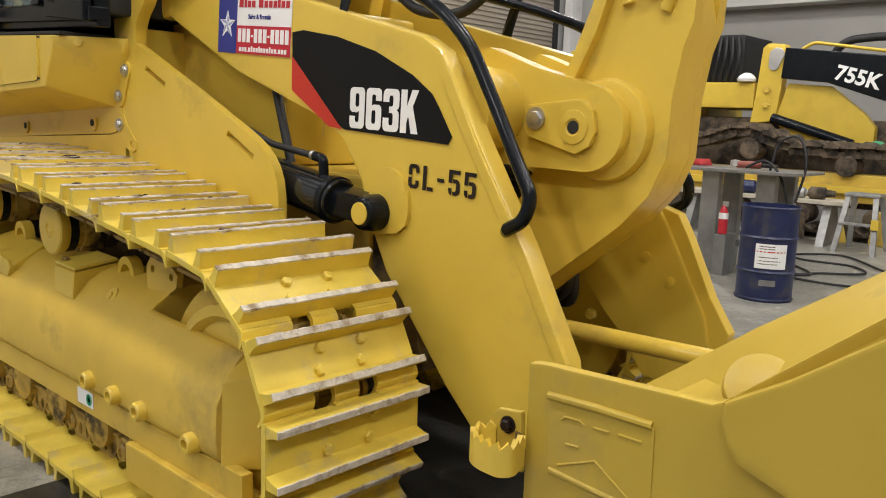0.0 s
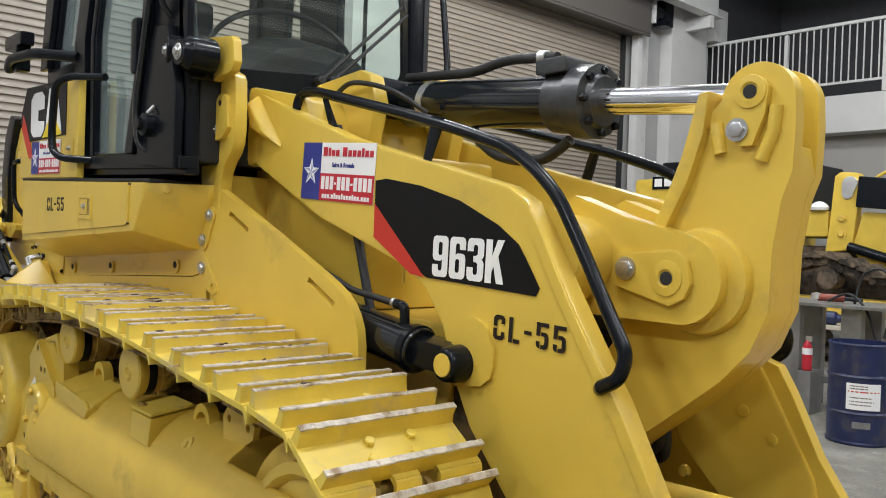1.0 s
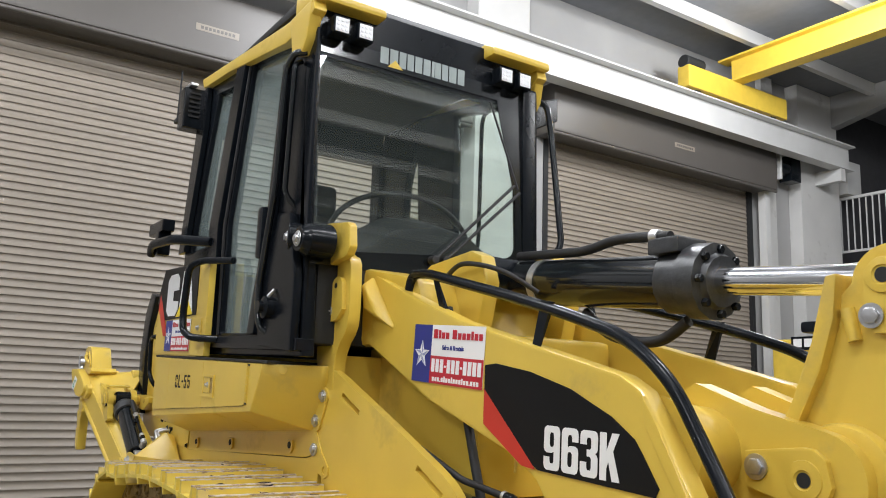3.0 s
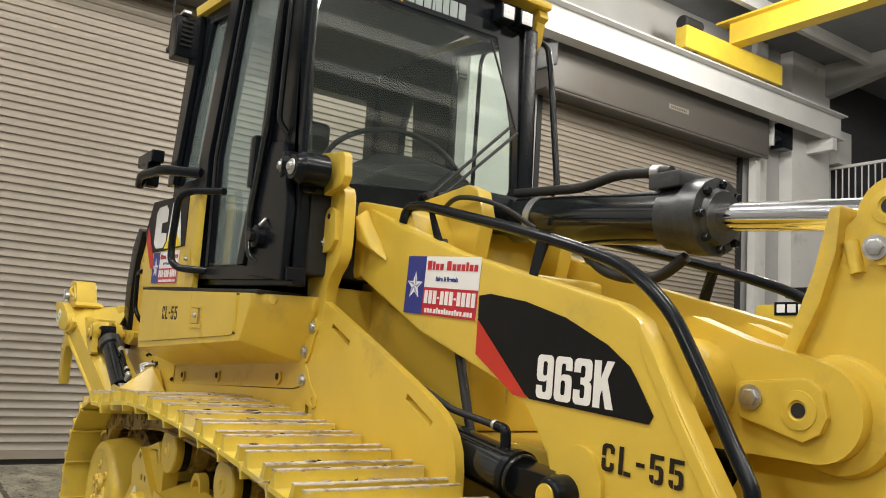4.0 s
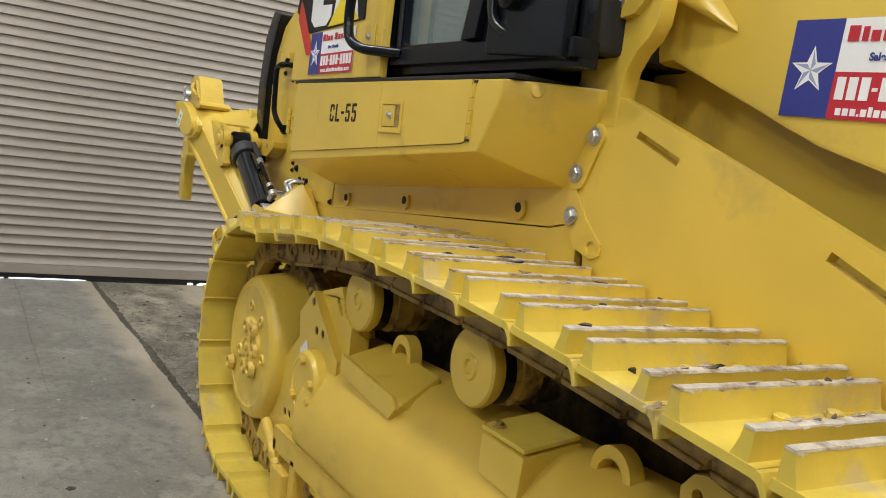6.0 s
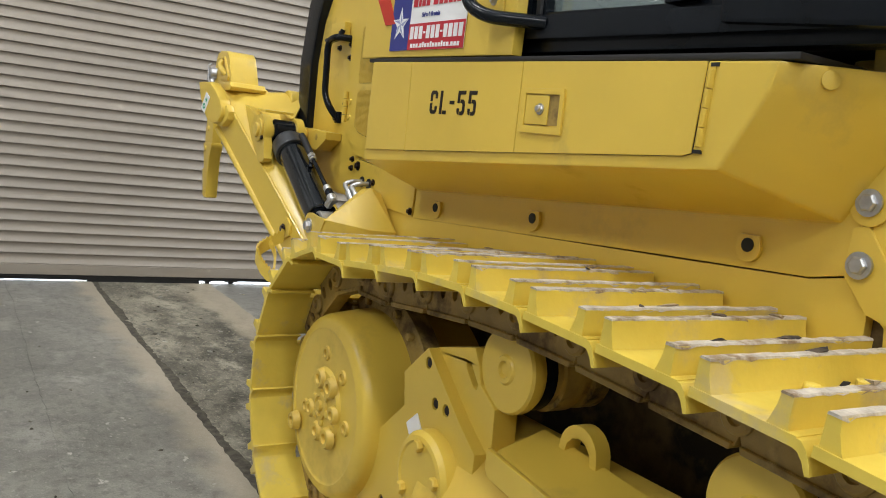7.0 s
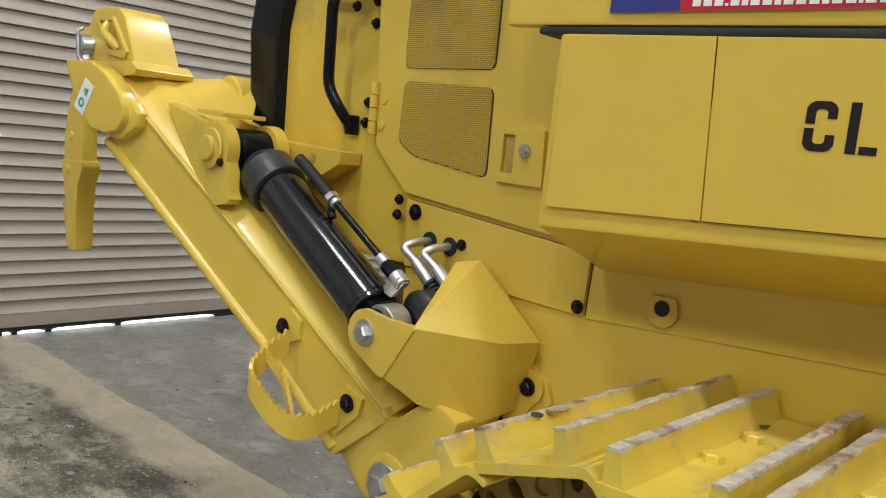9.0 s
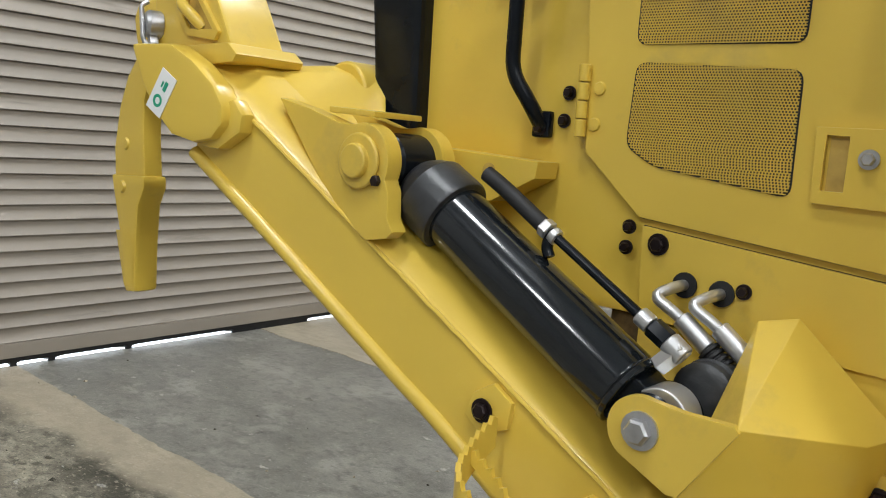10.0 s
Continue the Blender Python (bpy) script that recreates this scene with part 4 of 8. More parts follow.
def sign(x, y, z, w, h, slope, where):
    """A dealer's sign: blue field with a star, white and red halves; writing as bars."""
    m = side_frame(x, y, z, slope)
    s = thing("dealer_sign", "red, white and blue star sign on " + where, "sign")
    def on(name, bm, mat):
        return part(name, moved(bm, m), mat, s)
    on("backing", box(0, w, 0, h, 0, 0.002), M_WHITE)
    on("blue_field", box(0, w * 0.27, 0, h, 0.0021, 0.003), M_SIGN_BLUE)
    on("red_field", box(w * 0.27, w, 0, h * 0.47, 0.0021, 0.003), M_SIGN_RED)
    star = []
    for k in range(10):
        r = (0.125 if k % 2 == 0 else 0.05) * w * 0.95
        star.append((w * 0.135 + r * math.sin(radians(36 * k)), h * 0.48 + r * math.cos(radians(36 * k))))
    on("star", slab(star, 0.0031, 0.004, axes="xy"), M_WHITE)
    cxy = (w * 0.135, h * 0.48)
    for k in range(0, 10, 2):
        p, q = star[k], star[(k + 1) % 10]
        tri = [(p[0] * 0.86 + cxy[0] * 0.14, p[1] * 0.86 + cxy[1] * 0.14), (q[0] * 0.8 + cxy[0] * 0.2, q[1] * 0.8 + cxy[1] * 0.2), cxy]
        on("star_facet", slab(tri, 0.0041, 0.0046, axes="xy"), M_STAR)
    def bars(a0, a1, b0, b1, mat, shape):
        """Unreadable writing: a bar a letter; shape gives each one's width, foot and head."""
        total = sum(q[0] for q in shape)
        a = a0
        for wd, lo, hi in shape:
            e = a + (a1 - a0) * wd / total
            if hi > lo:
                g = (e - a) * 0.13
                on("lettering_bar", box(a + g, e - g, b0 + (b1 - b0) * lo, b0 + (b1 - b0) * hi, 0.0031, 0.004), mat)
            a = e
    cap, low, tall, gap, dash, dot, digit = (1.1, 0, 1), (0.85, 0, 0.68), (0.6, 0, 0.92), (0.45, 0, 0), (0.6, 0.4, 0.56), (0.35, 0, 0.2), (1.0, 0, 1)
    bars(w * 0.29, w * 0.98, h * 0.77, h * 0.925, M_SIGN_RED, [cap, tall, low, low, gap, cap, low, low, low, tall, low, low])
    on("lettering", text_bm("Sales & Rentals", h * 0.105, Matrix.Translation((w * 0.43, h * 0.585, 0.0031)), 0.0005, offset=0.0008), M_SIGN_BLUE)
    bars(w * 0.285, w * 0.985, h * 0.195, h * 0.42, M_WHITE, [digit] * 3 + [dash] + [digit] * 3 + [dash] + [digit] * 4)
    bars(w * 0.31, w * 0.96, h * 0.04, h * 0.145, M_WHITE, [low] * 3 + [dot] + [low, tall, low, low, tall, low, low, low, tall, low, low] + [dot] + [low] * 3)
    return s


def seam(outline, y0, y1, parent, grow=0.004):
    """The dark gap that shows round a panel."""
    cx, cz = sum(p[0] for p in outline) / len(outline), sum(p[1] for p in outline) / len(outline)
    out = [(x + grow * (1 if x > cx else -1), z + grow * (1 if z > cz else -1)) for x, z in outline]
    return part("seam", slab(out, y0, y1), M_DARK, parent)


def stencil(x0, z0, height, slope, y, parent):
    """The unit number in stencil letters on a surface that faces -y."""
    c_top = [(0, 0.545), (0, 0.86), (0.1, 0.95), (0.26, 1), (0.74, 1), (0.9, 0.95), (1, 0.86), (1, 0.66), (0.70, 0.66), (0.70, 0.80), (0.6, 0.845), (0.4, 0.845), (0.31, 0.80), (0.31, 0.545)]
    c_low = [(u, 1 - v) for u, v in c_top[::-1]]
    five = [[(0, 0.48), (0, 1), (1, 1), (1, 0.84), (0.31, 0.84), (0.31, 0.48)], [(0.40, 0.64), (0.74, 0.64), (0.92, 0.58), (1, 0.46), (1, 0.17), (0.92, 0.05), (0.74, 0), (0.40, 0), (0.40, 0.15), (0.60, 0.15), (0.69, 0.20), (0.69, 0.44), (0.60, 0.49), (0.40, 0.49)],
            [(0, 0.28), (0.31, 0.28), (0.31, 0), (0.2, 0.01), (0.07, 0.06), (0, 0.16)]]
    glyphs = ((0.0, 0.60, [c_top, c_low]), (0.83, 0.58, [[(0, 0), (0, 1), (0.34, 1), (0.34, 0)], [(0.44, 0), (0.44, 0.16), (1, 0.16), (1, 0)]]), (1.64, 0.38, [[(0, 0.43), (0, 0.58), (1, 0.58), (1, 0.43)]]), (2.26, 0.60, five), (3.10, 0.60, five))
    m = side_frame(x0, y, z0, slope) @ Matrix.Diagonal((height, height, 1, 1))
    for a, w, polys in glyphs:
        bm = None
        for q in polys:
            g = slab([(a + u * w, v) for u, v in q], 0.0, 0.0007, axes="xy")
            bm = join(bm, g) if bm else g
        part("stencil_letter", moved(bm, m), M_STENCIL, parent, "black stencilled character of the unit number CL-55")


def block_number(x0, y, z0, height, slope, parent):
    """The model number 963K in heavy block characters."""
    six = [(0.18, 0), (0.82, 0), (0.95, 0.04), (1, 0.12), (1, 0.49), (0.95, 0.57), (0.82, 0.61), (0.5, 0.61), (0.37, 0.57), (0.37, 0.79), (0.42, 0.845), (0.58, 0.845), (0.63, 0.79), (0.63, 0.70), (1, 0.70), (1, 0.88), (0.95, 0.96), (0.82, 1), (0.18, 1), (0.05, 0.96), (0, 0.88), (0, 0.12), (0.05, 0.04)]
    eye = [(0.37, 0.2), (0.42, 0.15), (0.58, 0.15), (0.63, 0.2), (0.63, 0.42), (0.58, 0.47), (0.42, 0.47), (0.37, 0.42)]
    three = [(0, 0.12), (0.05, 0.04), (0.18, 0), (0.82, 0), (0.95, 0.04), (1, 0.12), (1, 0.42), (0.95, 0.48), (0.85, 0.515), (0.95, 0.55), (1, 0.61), (1, 0.88), (0.95, 0.96), (0.82, 1), (0.18, 1), (0.05, 0.96), (0, 0.88), (0, 0.69), (0.37, 0.69), (0.37, 0.79), (0.42, 0.845),
             (0.58, 0.845), (0.63, 0.79), (0.63, 0.63), (0.55, 0.59), (0.38, 0.59), (0.38, 0.44), (0.55, 0.44), (0.63, 0.40), (0.63, 0.2), (0.58, 0.15), (0.42, 0.15), (0.37, 0.2), (0.37, 0.32), (0, 0.32)]
    kay = [(0, 0), (0.37, 0), (0.37, 0.25), (0.47, 0.40), (0.67, 0), (1.08, 0), (0.72, 0.62), (1.05, 1), (0.66, 1), (0.37, 0.62), (0.37, 1), (0, 1)]
    turn = lambda q: [(1 - u, 1 - v) for u, v in q]
    for k, (outer, holes) in enumerate(((turn(six), [turn(eye)]), (six, [eye]), (three, []), (kay, []))):
        fit = lambda q: [((u * 0.545 + k * 0.605), v) for u, v in q]
        g = slab(fit(outer), 0.0, 0.0008, [fit(q) for q in holes], axes="xy")
        part("model_lettering", moved(g, side_frame(x0, y, z0, slope) @ Matrix.Diagonal((height, height, 1, 1))), M_WHITE, parent, "white character of the model number 963K")


def hull_body():
    # dark brown paints the shade that lies behind the track
    part("main_frame", box(-0.88, 2.35, -0.6, 0.6, 0.55, 1.3, 0.02), M_INNER, loader, "grimy brown main frame, darkened for deep shade")
    part("front_frame", box(2.3, 3.0, -0.36, 0.36, 0.5, 1.2, 0.02), M_DUSTY, loader)
    part("frame_tower", box(1.6, 2.5, -0.36, 0.36, 1.2, 1.85, 0.03), M_YELLOW, loader, "yellow loader tower between the arms")
    # belly side panel under the platform
    b = part("side_panel", slab([(-0.23, 1.20), (-0.22, 1.38), (1.62, 1.46), (1.66, 1.32), (1.52, 1.29), (1.1, 1.27)], -0.63, -0.58, w=0.004), M_YELLOW, loader, "yellow lower side panel")
    part("lower_panel", slab([(-0.8, 1.07), (-0.8, 1.22), (-0.22, 1.205), (1.1, 1.266), (1.52, 1.287), (1.66, 1.316), (1.66, 1.07)], -0.626, -0.58, w=0.003), M_YELLOW, loader, "yellow frame side plate")
    part("rear_frame_plate", slab([(-0.86, 0.80), (-0.86, 1.08), (-0.12, 1.075), (-0.12, 0.86), (-0.3, 0.80)], -0.6255, -0.58, w=0.003), M_YELLOW, loader, "yellow rear frame plate")
    for x, z in ((-0.045, 1.262), (0.553, 1.296), (1.364, 1.336)):
        pk = part("access_hole", slab([(x - 0.027, z + 0.024), (x + 0.027, z + 0.024)] + arc(x, z - 0.006, 0.034, 0, -180, 10), -0.641, -0.631, w=0.003), M_YELLOW, b)
        # a dark disc paints the shade inside the bolt hole
        part("hole", rod((x, -0.6405, z), (x, -0.644, z), 0.0165, seg=14), M_DARK, pk, "dark disc for the shade in a bolt hole")
    # operator platform box
    V = [(-0.19, -0.89, 1.77), (1.565, -0.89, 1.707), (1.553, -0.89, 1.651), (1.455, -0.887, 1.492), (-0.2, -0.885, 1.41),
         (-0.19, -0.55, 1.77), (1.715, -0.66, 1.708), (1.718, -0.66, 1.645), (1.72, -0.62, 1.708), (1.72, -0.62, 1.645), (1.575, -0.64, 1.415), (-0.2, -0.55, 1.31), (-0.2, -0.64, 1.315), (1.575, -0.55, 1.40)]
    p = part("platform_box", hull(V, 0.008), M_YELLOW, loader, "yellow operator platform box with sloped underside")
    part("door_panel", slab([(0.118, 1.757), (0.753, 1.735), (0.757, 1.4885), (0.131, 1.462)], -0.893, -0.884, w=0.002), M_YELLOW, p, "yellow compartment door")
    part("door_panel", slab([(0.7555, 1.735), (1.395, 1.712), (1.385, 1.522), (1.36, 1.515), (0.7595, 1.4885)], -0.893, -0.884, w=0.002), M_YELLOW, p, "yellow latch panel")
    part("door_panel", slab([(-0.175, 1.765), (0.1155, 1.757), (0.1285, 1.462), (-0.18, 1.45)], -0.8925, -0.884, w=0.002), M_YELLOW, p)
    seam([(0.12, 1.757), (1.395, 1.712), (1.385, 1.522), (1.36, 1.515), (0.135, 1.462)], -0.8904, -0.887, p, 0.0007)
    part("door_seam", box(0.1125, 0.1205, -0.8902, -0.886, 1.46, 1.757), M_DARK, p)
    la = part("latch", slab([(0.778, 1.545), (0.775, 1.663), (0.952, 1.658), (0.955, 1.541)], -0.900, -0.8925, holes=[[(0.794, 1.564), (0.792, 1.648), (0.937, 1.643), (0.939, 1.560)]], w=0.002), M_YELLOW, p, "recessed door latch")
    part("latch_plate", slab([(0.797, 1.568), (0.795, 1.645), (0.893, 1.642), (0.894, 1.566)], -0.8985, -0.8945, w=0.002), M_YELLOW, la)
    # yellow recess floor, coloured brown for the shade inside the latch
    part("recess", box(0.793, 0.937, -0.8942, -0.8935, 1.565, 1.644), M_CHAIN, la, "latch recess painted brown for its shade")
    bolt((0.862, -0.8985, 1.607), (0, -1, 0), la, 0.012)
    hg = part("hinge", slab([(1.393, 1.528), (1.41, 1.527), (1.418, 1.70), (1.401, 1.70)], -0.8925, -0.886, w=0.001), M_YELLOW, p, "flush piano hinge")
    for q in ((1.39, 1.522), (1.405, 1.70)):
        part("slot", box(q[0], q[0] + 0.02, -0.8935, -0.886, q[1], q[1] + 0.008), M_DARK, p)
    for k in range(4):
        part("knuckle", rod((1.402 + 0.0019 * k, -0.8925, 1.536 + 0.04 * k), (1.4038 + 0.0019 * k, -0.8925, 1.574 + 0.04 * k), 0.0075, 0.0015, 10), M_YELLOW, hg)
    part("cap", lathe((1.61, -0.80, 1.68), (1.70, -0.86, 1.685), [(0, 0.02), (0.015, 0.018), (0.018, 0)], 14), M_YELLOW, p)
    stencil(0.272, 1.587, 0.0735, -0.6, -0.8935, p)
    part("platform_mat", slab([(-0.25, 1.772), (-0.25, 1.786), (1.60, 1.724), (1.60, 1.709)], -0.878, 0.5, w=0.004), M_RUBBER, loader, "black floor edge seal")


def hood():
    # engine hood and rear guard
    prof = [(-1.46, 1.22), (-1.46, 1.62), (-1.4, 2.02), (-1.28, 2.2), (-1.05, 2.31), (-0.7, 2.36), (-0.2, 2.36), (-0.2, 1.22)]
    h = part("engine_hood", slab(prof, -0.62, 0.62, w=0.03), M_YELLOW, loader, "yellow engine hood")
    part("radiator_guard", slab([(-1.53, 1.38), (-1.54, 1.68), (-1.56, 1.85), (-1.50, 2.15), (-1.38, 2.30), (-1.25, 2.26), (-1.35, 2.06), (-1.395, 1.85), (-1.385, 1.38)], -0.66, 0.66, w=0.02), M_BLACK, loader, "black curved rear radiator guard")
    # side door with two mesh panels
    door = [(-0.985, 1.99), (-0.95, 1.53), (-0.82, 1.415), (-0.25, 1.36), (-0.22, 2.0), (-0.24, 2.26), (-0.95, 2.24)]
    d = part("hood_door", slab(door, -0.634, -0.621, w=0.003), M_YELLOW, loader, "yellow side door with mesh grilles")
    seam(door, -0.6228, -0.6205, d, 0.0015)
    def rounded(poly, r):
        out = []
        for k, p in enumerate(poly):
            p = Vector(p)
            a, b = Vector(poly[k - 1]), Vector(poly[(k + 1) % len(poly)])
            u, v = p + (a - p).normalized() * r, p + (b - p).normalized() * r
            out += [tuple(u.lerp(p, t).lerp(p.lerp(v, t), t)) for t in (0, 0.25, 0.5, 0.75, 1)]
        return out
    for o in ([(-0.545, 1.478), (-0.548, 1.692), (-0.855, 1.706), (-0.862, 1.547), (-0.80, 1.512)], [(-0.55, 1.735), (-0.55, 1.99), (-0.86, 1.99), (-0.86, 1.738)]):
        o = rounded(o, 0.022)
        # dark sheet on the door stands for the shade behind the mesh
        g = part("grille_shade", slab(o, -0.6352, -0.6345), M_DARK, d, "dark sheet for the shade behind the mesh")
        # perforated sheet: bars with staggered bridges
        bm = bmesh.new()
        def bar(x0, x1, a, b):
            v = [bm.verts.new((x, yy, z)) for yy in (-0.6372, -0.6355) for x, z in ((x0, a), (x1, a), (x1, b), (x0, b))]
            for f in ((0, 1, 2, 3), (0, 4, 5, 1), (1, 5, 6, 2), (2, 6, 7, 3), (3, 7, 4, 0)):
                bm.faces.new([v[k] for k in f])
        def span(z):
            xs = [p[0] + (q[0] - p[0]) * (z - p[1]) / (q[1] - p[1]) for p, q in zip(o, o[1:] + o[:1]) if (p[1] - z) * (q[1] - z) < 0]
            return (min(xs) + 0.003, max(xs) - 0.003) if len(xs) > 1 else None
        z, k = min(p[1] for p in o) + 0.004, 0
        while z < max(p[1] for p in o) - 0.003:
            e = span(z)
            if e:
                bar(e[0], e[1], z - 0.001, z + 0.001)
                x = e[0] + (0.0028 if k % 2 else 0.0)
                while x < e[1] - 0.002:
                    bar(x, x + 0.0021, z + 0.0009, z + 0.0042)
                    x += 0.0056
            z += 0.005
            k += 1
        part("wire_mesh", bm, M_DUSTY, g, "fine perforated yellow sheet")
    la = part("latch", slab([(-0.51, 1.475), (-0.515, 1.60), (-0.38, 1.60), (-0.375, 1.472)], -0.646, -0.6345, holes=[[(-0.497, 1.497), (-0.497, 1.587), (-0.462, 1.586), (-0.462, 1.497)]], w=0.002), M_YELLOW, d, "recessed door latch")
    # shade of the recess, put in as a darker colour
    part("recess", box(-0.492, -0.464, -0.6365, -0.6355, 1.492, 1.583), M_GRIME_AND_SHADE, la)
    bolt((-0.429, -0.648, 1.552), (0, -1, 0), la, 0.013)
    for k in range(4):
        part("hinge", rod((-0.961, -0.643, 1.559 + 0.036 * k), (-0.962, -0.643, 1.593 + 0.036 * k), 0.012, 0.002, 12), M_YELLOW, d, "yellow door hinge knuckle")
    for x, z in ((-1.005, 1.646), (-1.012, 1.59), (-0.93, 1.655), (-0.935, 1.585), (-1.0, 1.86), (-1.0, 1.92)):
        if x > -0.95:
            part("plug", lathe((x, -0.634, z), (x, -0.7, z), [(0, 0.014), (0.004, 0.012), (0.005, 0)], 16), M_YELLOW, d)
        else:
            bolt((x, -0.622, z), (0, -1, 0), d, 0.012, True)
    gh = part("grab_handle", tube(rounded_path([(-0.99, -0.62, 1.945), (-1.0, -0.70, 1.945), (-1.10, -0.70, 1.93), (-1.105, -0.69, 1.68), (-1.065, -0.675, 1.62), (-1.057, -0.637, 1.575)], 0.05), 0.016), M_BLACK, loader, "black tubular grab handle")
    part("grab_handle", tube(rounded_path([(-0.56, -0.62, 2.2), (-0.56, -0.72, 2.2), (-0.58, -0.74, 2.0), (-0.55, -0.64, 1.93)], 0.04), 0.016), M_BLACK, loader, "black tubular grab handle")
    br = part("bracket", slab([(-1.42, 1.522), (-1.24, 1.515), (-1.015, 1.504), (-1.019, 1.470), (-1.127, 1.414), (-1.2, 1.418), (-1.42, 1.44)], -0.70, -0.623, w=0.003), M_YELLOW, loader, "folded yellow bracket with two holes")
    for x, z, r in ((-1.244, 1.484, 0.014), (-1.136, 1.478, 0.016)):
        # holes as brown discs, the shade inside them as colour
        part("hole", rod((x, -0.6995, z), (x, -0.7012, z), r, seg=16), M_GRIME_AND_SHADE, br)
    ft = part("handle_foot", box(-1.078, -1.036, -0.642, -0.622, 1.553, 1.608, 0.006), M_BLACK, loader, "flattened black handle foot")
    bolt((-1.057, -0.642, 1.572), (0, -1, 0), ft, 0.012, True)
    cb = part("handle_clamp", box(-1.19, -1.03, -0.655, -0.622, 1.955, 2.025, 0.006), M_YELLOW, loader, "yellow clamp block above the handle")
    part("strap", tube(rounded_path([(-1.21, -0.66, 1.945), (-1.12, -0.668, 1.94), (-1.04, -0.668, 1.945), (-1.03, -0.66, 1.985)], 0.02), 0.012), M_BLACK, cb)
    for x, z in ((-1.043, 1.97), (-1.04, 1.90)):
        bolt((x, -0.66, z), (0, -1, 0), cb, 0.012, True)
    lp = part("rear_side_plate", slab([(-0.80, 1.225), (-0.81, 1.40), (-0.23, 1.345), (-0.235, 1.205)], -0.634, -0.62, w=0.002), M_YELLOW, loader, "yellow bolted side plate")
    seam([(-0.80, 1.225), (-0.81, 1.40), (-0.23, 1.345), (-0.235, 1.205)], -0.6225, -0.6202, lp, 0.001)
    for x, z, r, dk in ((-0.772, 1.369, 0.017, True), (-0.835, 1.395, 0.0115, True), (-0.838, 1.355, 0.0115, True), (-0.602, 1.308, 0.0115, True), (-0.248, 1.224, 0.0125, True)):
        bolt((x, -0.635, z), (0, -1, 0), lp, r, dk)
    for dx in (0, 0.07):
        part("hose_port", rod((-0.711 + dx, -0.636, 1.302 - dx * 0.06), (-0.711 + dx, -0.639, 1.302 - dx * 0.06), 0.024, seg=16), M_DARK, lp)
        q = [Vector(v) + Vector((dx, 0, -dx * 0.06)) for v in ((-0.711, -0.62, 1.302), (-0.716, -0.68, 1.30), (-0.735, -0.71, 1.285), (-0.68, -0.71, 1.255), (-0.625, -0.71, 1.212), (-0.545, -0.71, 1.145), (-0.50, -0.70, 1.09))]
        part("hydraulic_pipe", tube(rounded_path(q[:5], 0.02), 0.0108), M_ALU, loader, "bare metal hydraulic pipe")
        part("ferrule", rod(q[3], q[4], 0.0175, 0.003, 16), M_ALU, loader)
        L = (q[5] - q[4]).length
        part("hose_sleeve", lathe(q[4], q[5], [(0, 0.016)] + [(L * (k + a) / 9, c) for k in range(9) for a, c in ((0.05, 0.017), (0.2, 0.022), (0.65, 0.022), (0.8, 0.017))] + [(L, 0.016)], 18), M_RUBBER, loader, "black ribbed hose sleeve")
        part("hose", tube([q[5], q[6]], 0.016), M_RUBBER, loader)
    # side panel with the maker's mark beside the cab door
    s = part("cab_side_panel", slab([(-0.22, 2.33), (-0.32, 2.18), (-0.34, 1.792), (0.66, 1.759), (0.66, 2.29)], -0.87, -0.832, w=0.008), M_YELLOW, loader, "yellow panel beside the cab door")
    part("decal", slab([(-0.215, 2.325), (-0.315, 2.175), (-0.33, 2.12), (-0.13, 1.998), (0.48, 1.998), (0.48, 2.295)], -0.8745, -0.8705), M_DECAL_BLACK, s, "black decal with a white and yellow mark")
    part("red_stripe", slab([(-0.28, 2.17), (-0.23, 2.12), (-0.07, 1.90), (-0.15, 1.90), (-0.3, 2.08)], -0.8752, -0.872), M_RED, s)
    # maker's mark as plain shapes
    part("mark", slab([(-0.12, 2.24), (-0.07, 2.275), (0.07, 2.275), (0.12, 2.24), (0.12, 2.17), (0.01, 2.17), (0.01, 2.11), (0.12, 2.10), (0.12, 2.05), (0.07, 2.015), (-0.07, 2.02), (-0.12, 2.055)], -0.877, -0.875), M_WHITE, s)
    part("mark", slab([(0.20, 2.275), (0.33, 2.275), (0.42, 2.01), (0.14, 2.012)], -0.877, -0.875), M_WHITE, s)
    part("mark", slab([(0.10, 2.005), (0.26, 2.145), (0.43, 2.003)], -0.8785, -0.8772), material("mark_yellow", (0.8, 0.6, 0.02), 0.5), s)
    sign(-0.10, -0.872, 1.806, 0.50, 0.187, -1.5, "the yellow cab panel")
    l2 = part("panel_latch", box(0.50, 0.60, -0.876, -0.871, 1.87, 1.97, 0.002), M_YELLOW, s, "square panel latch")
    bolt((0.55, -0.876, 1.92), (0, -1, 0), l2, 0.012)


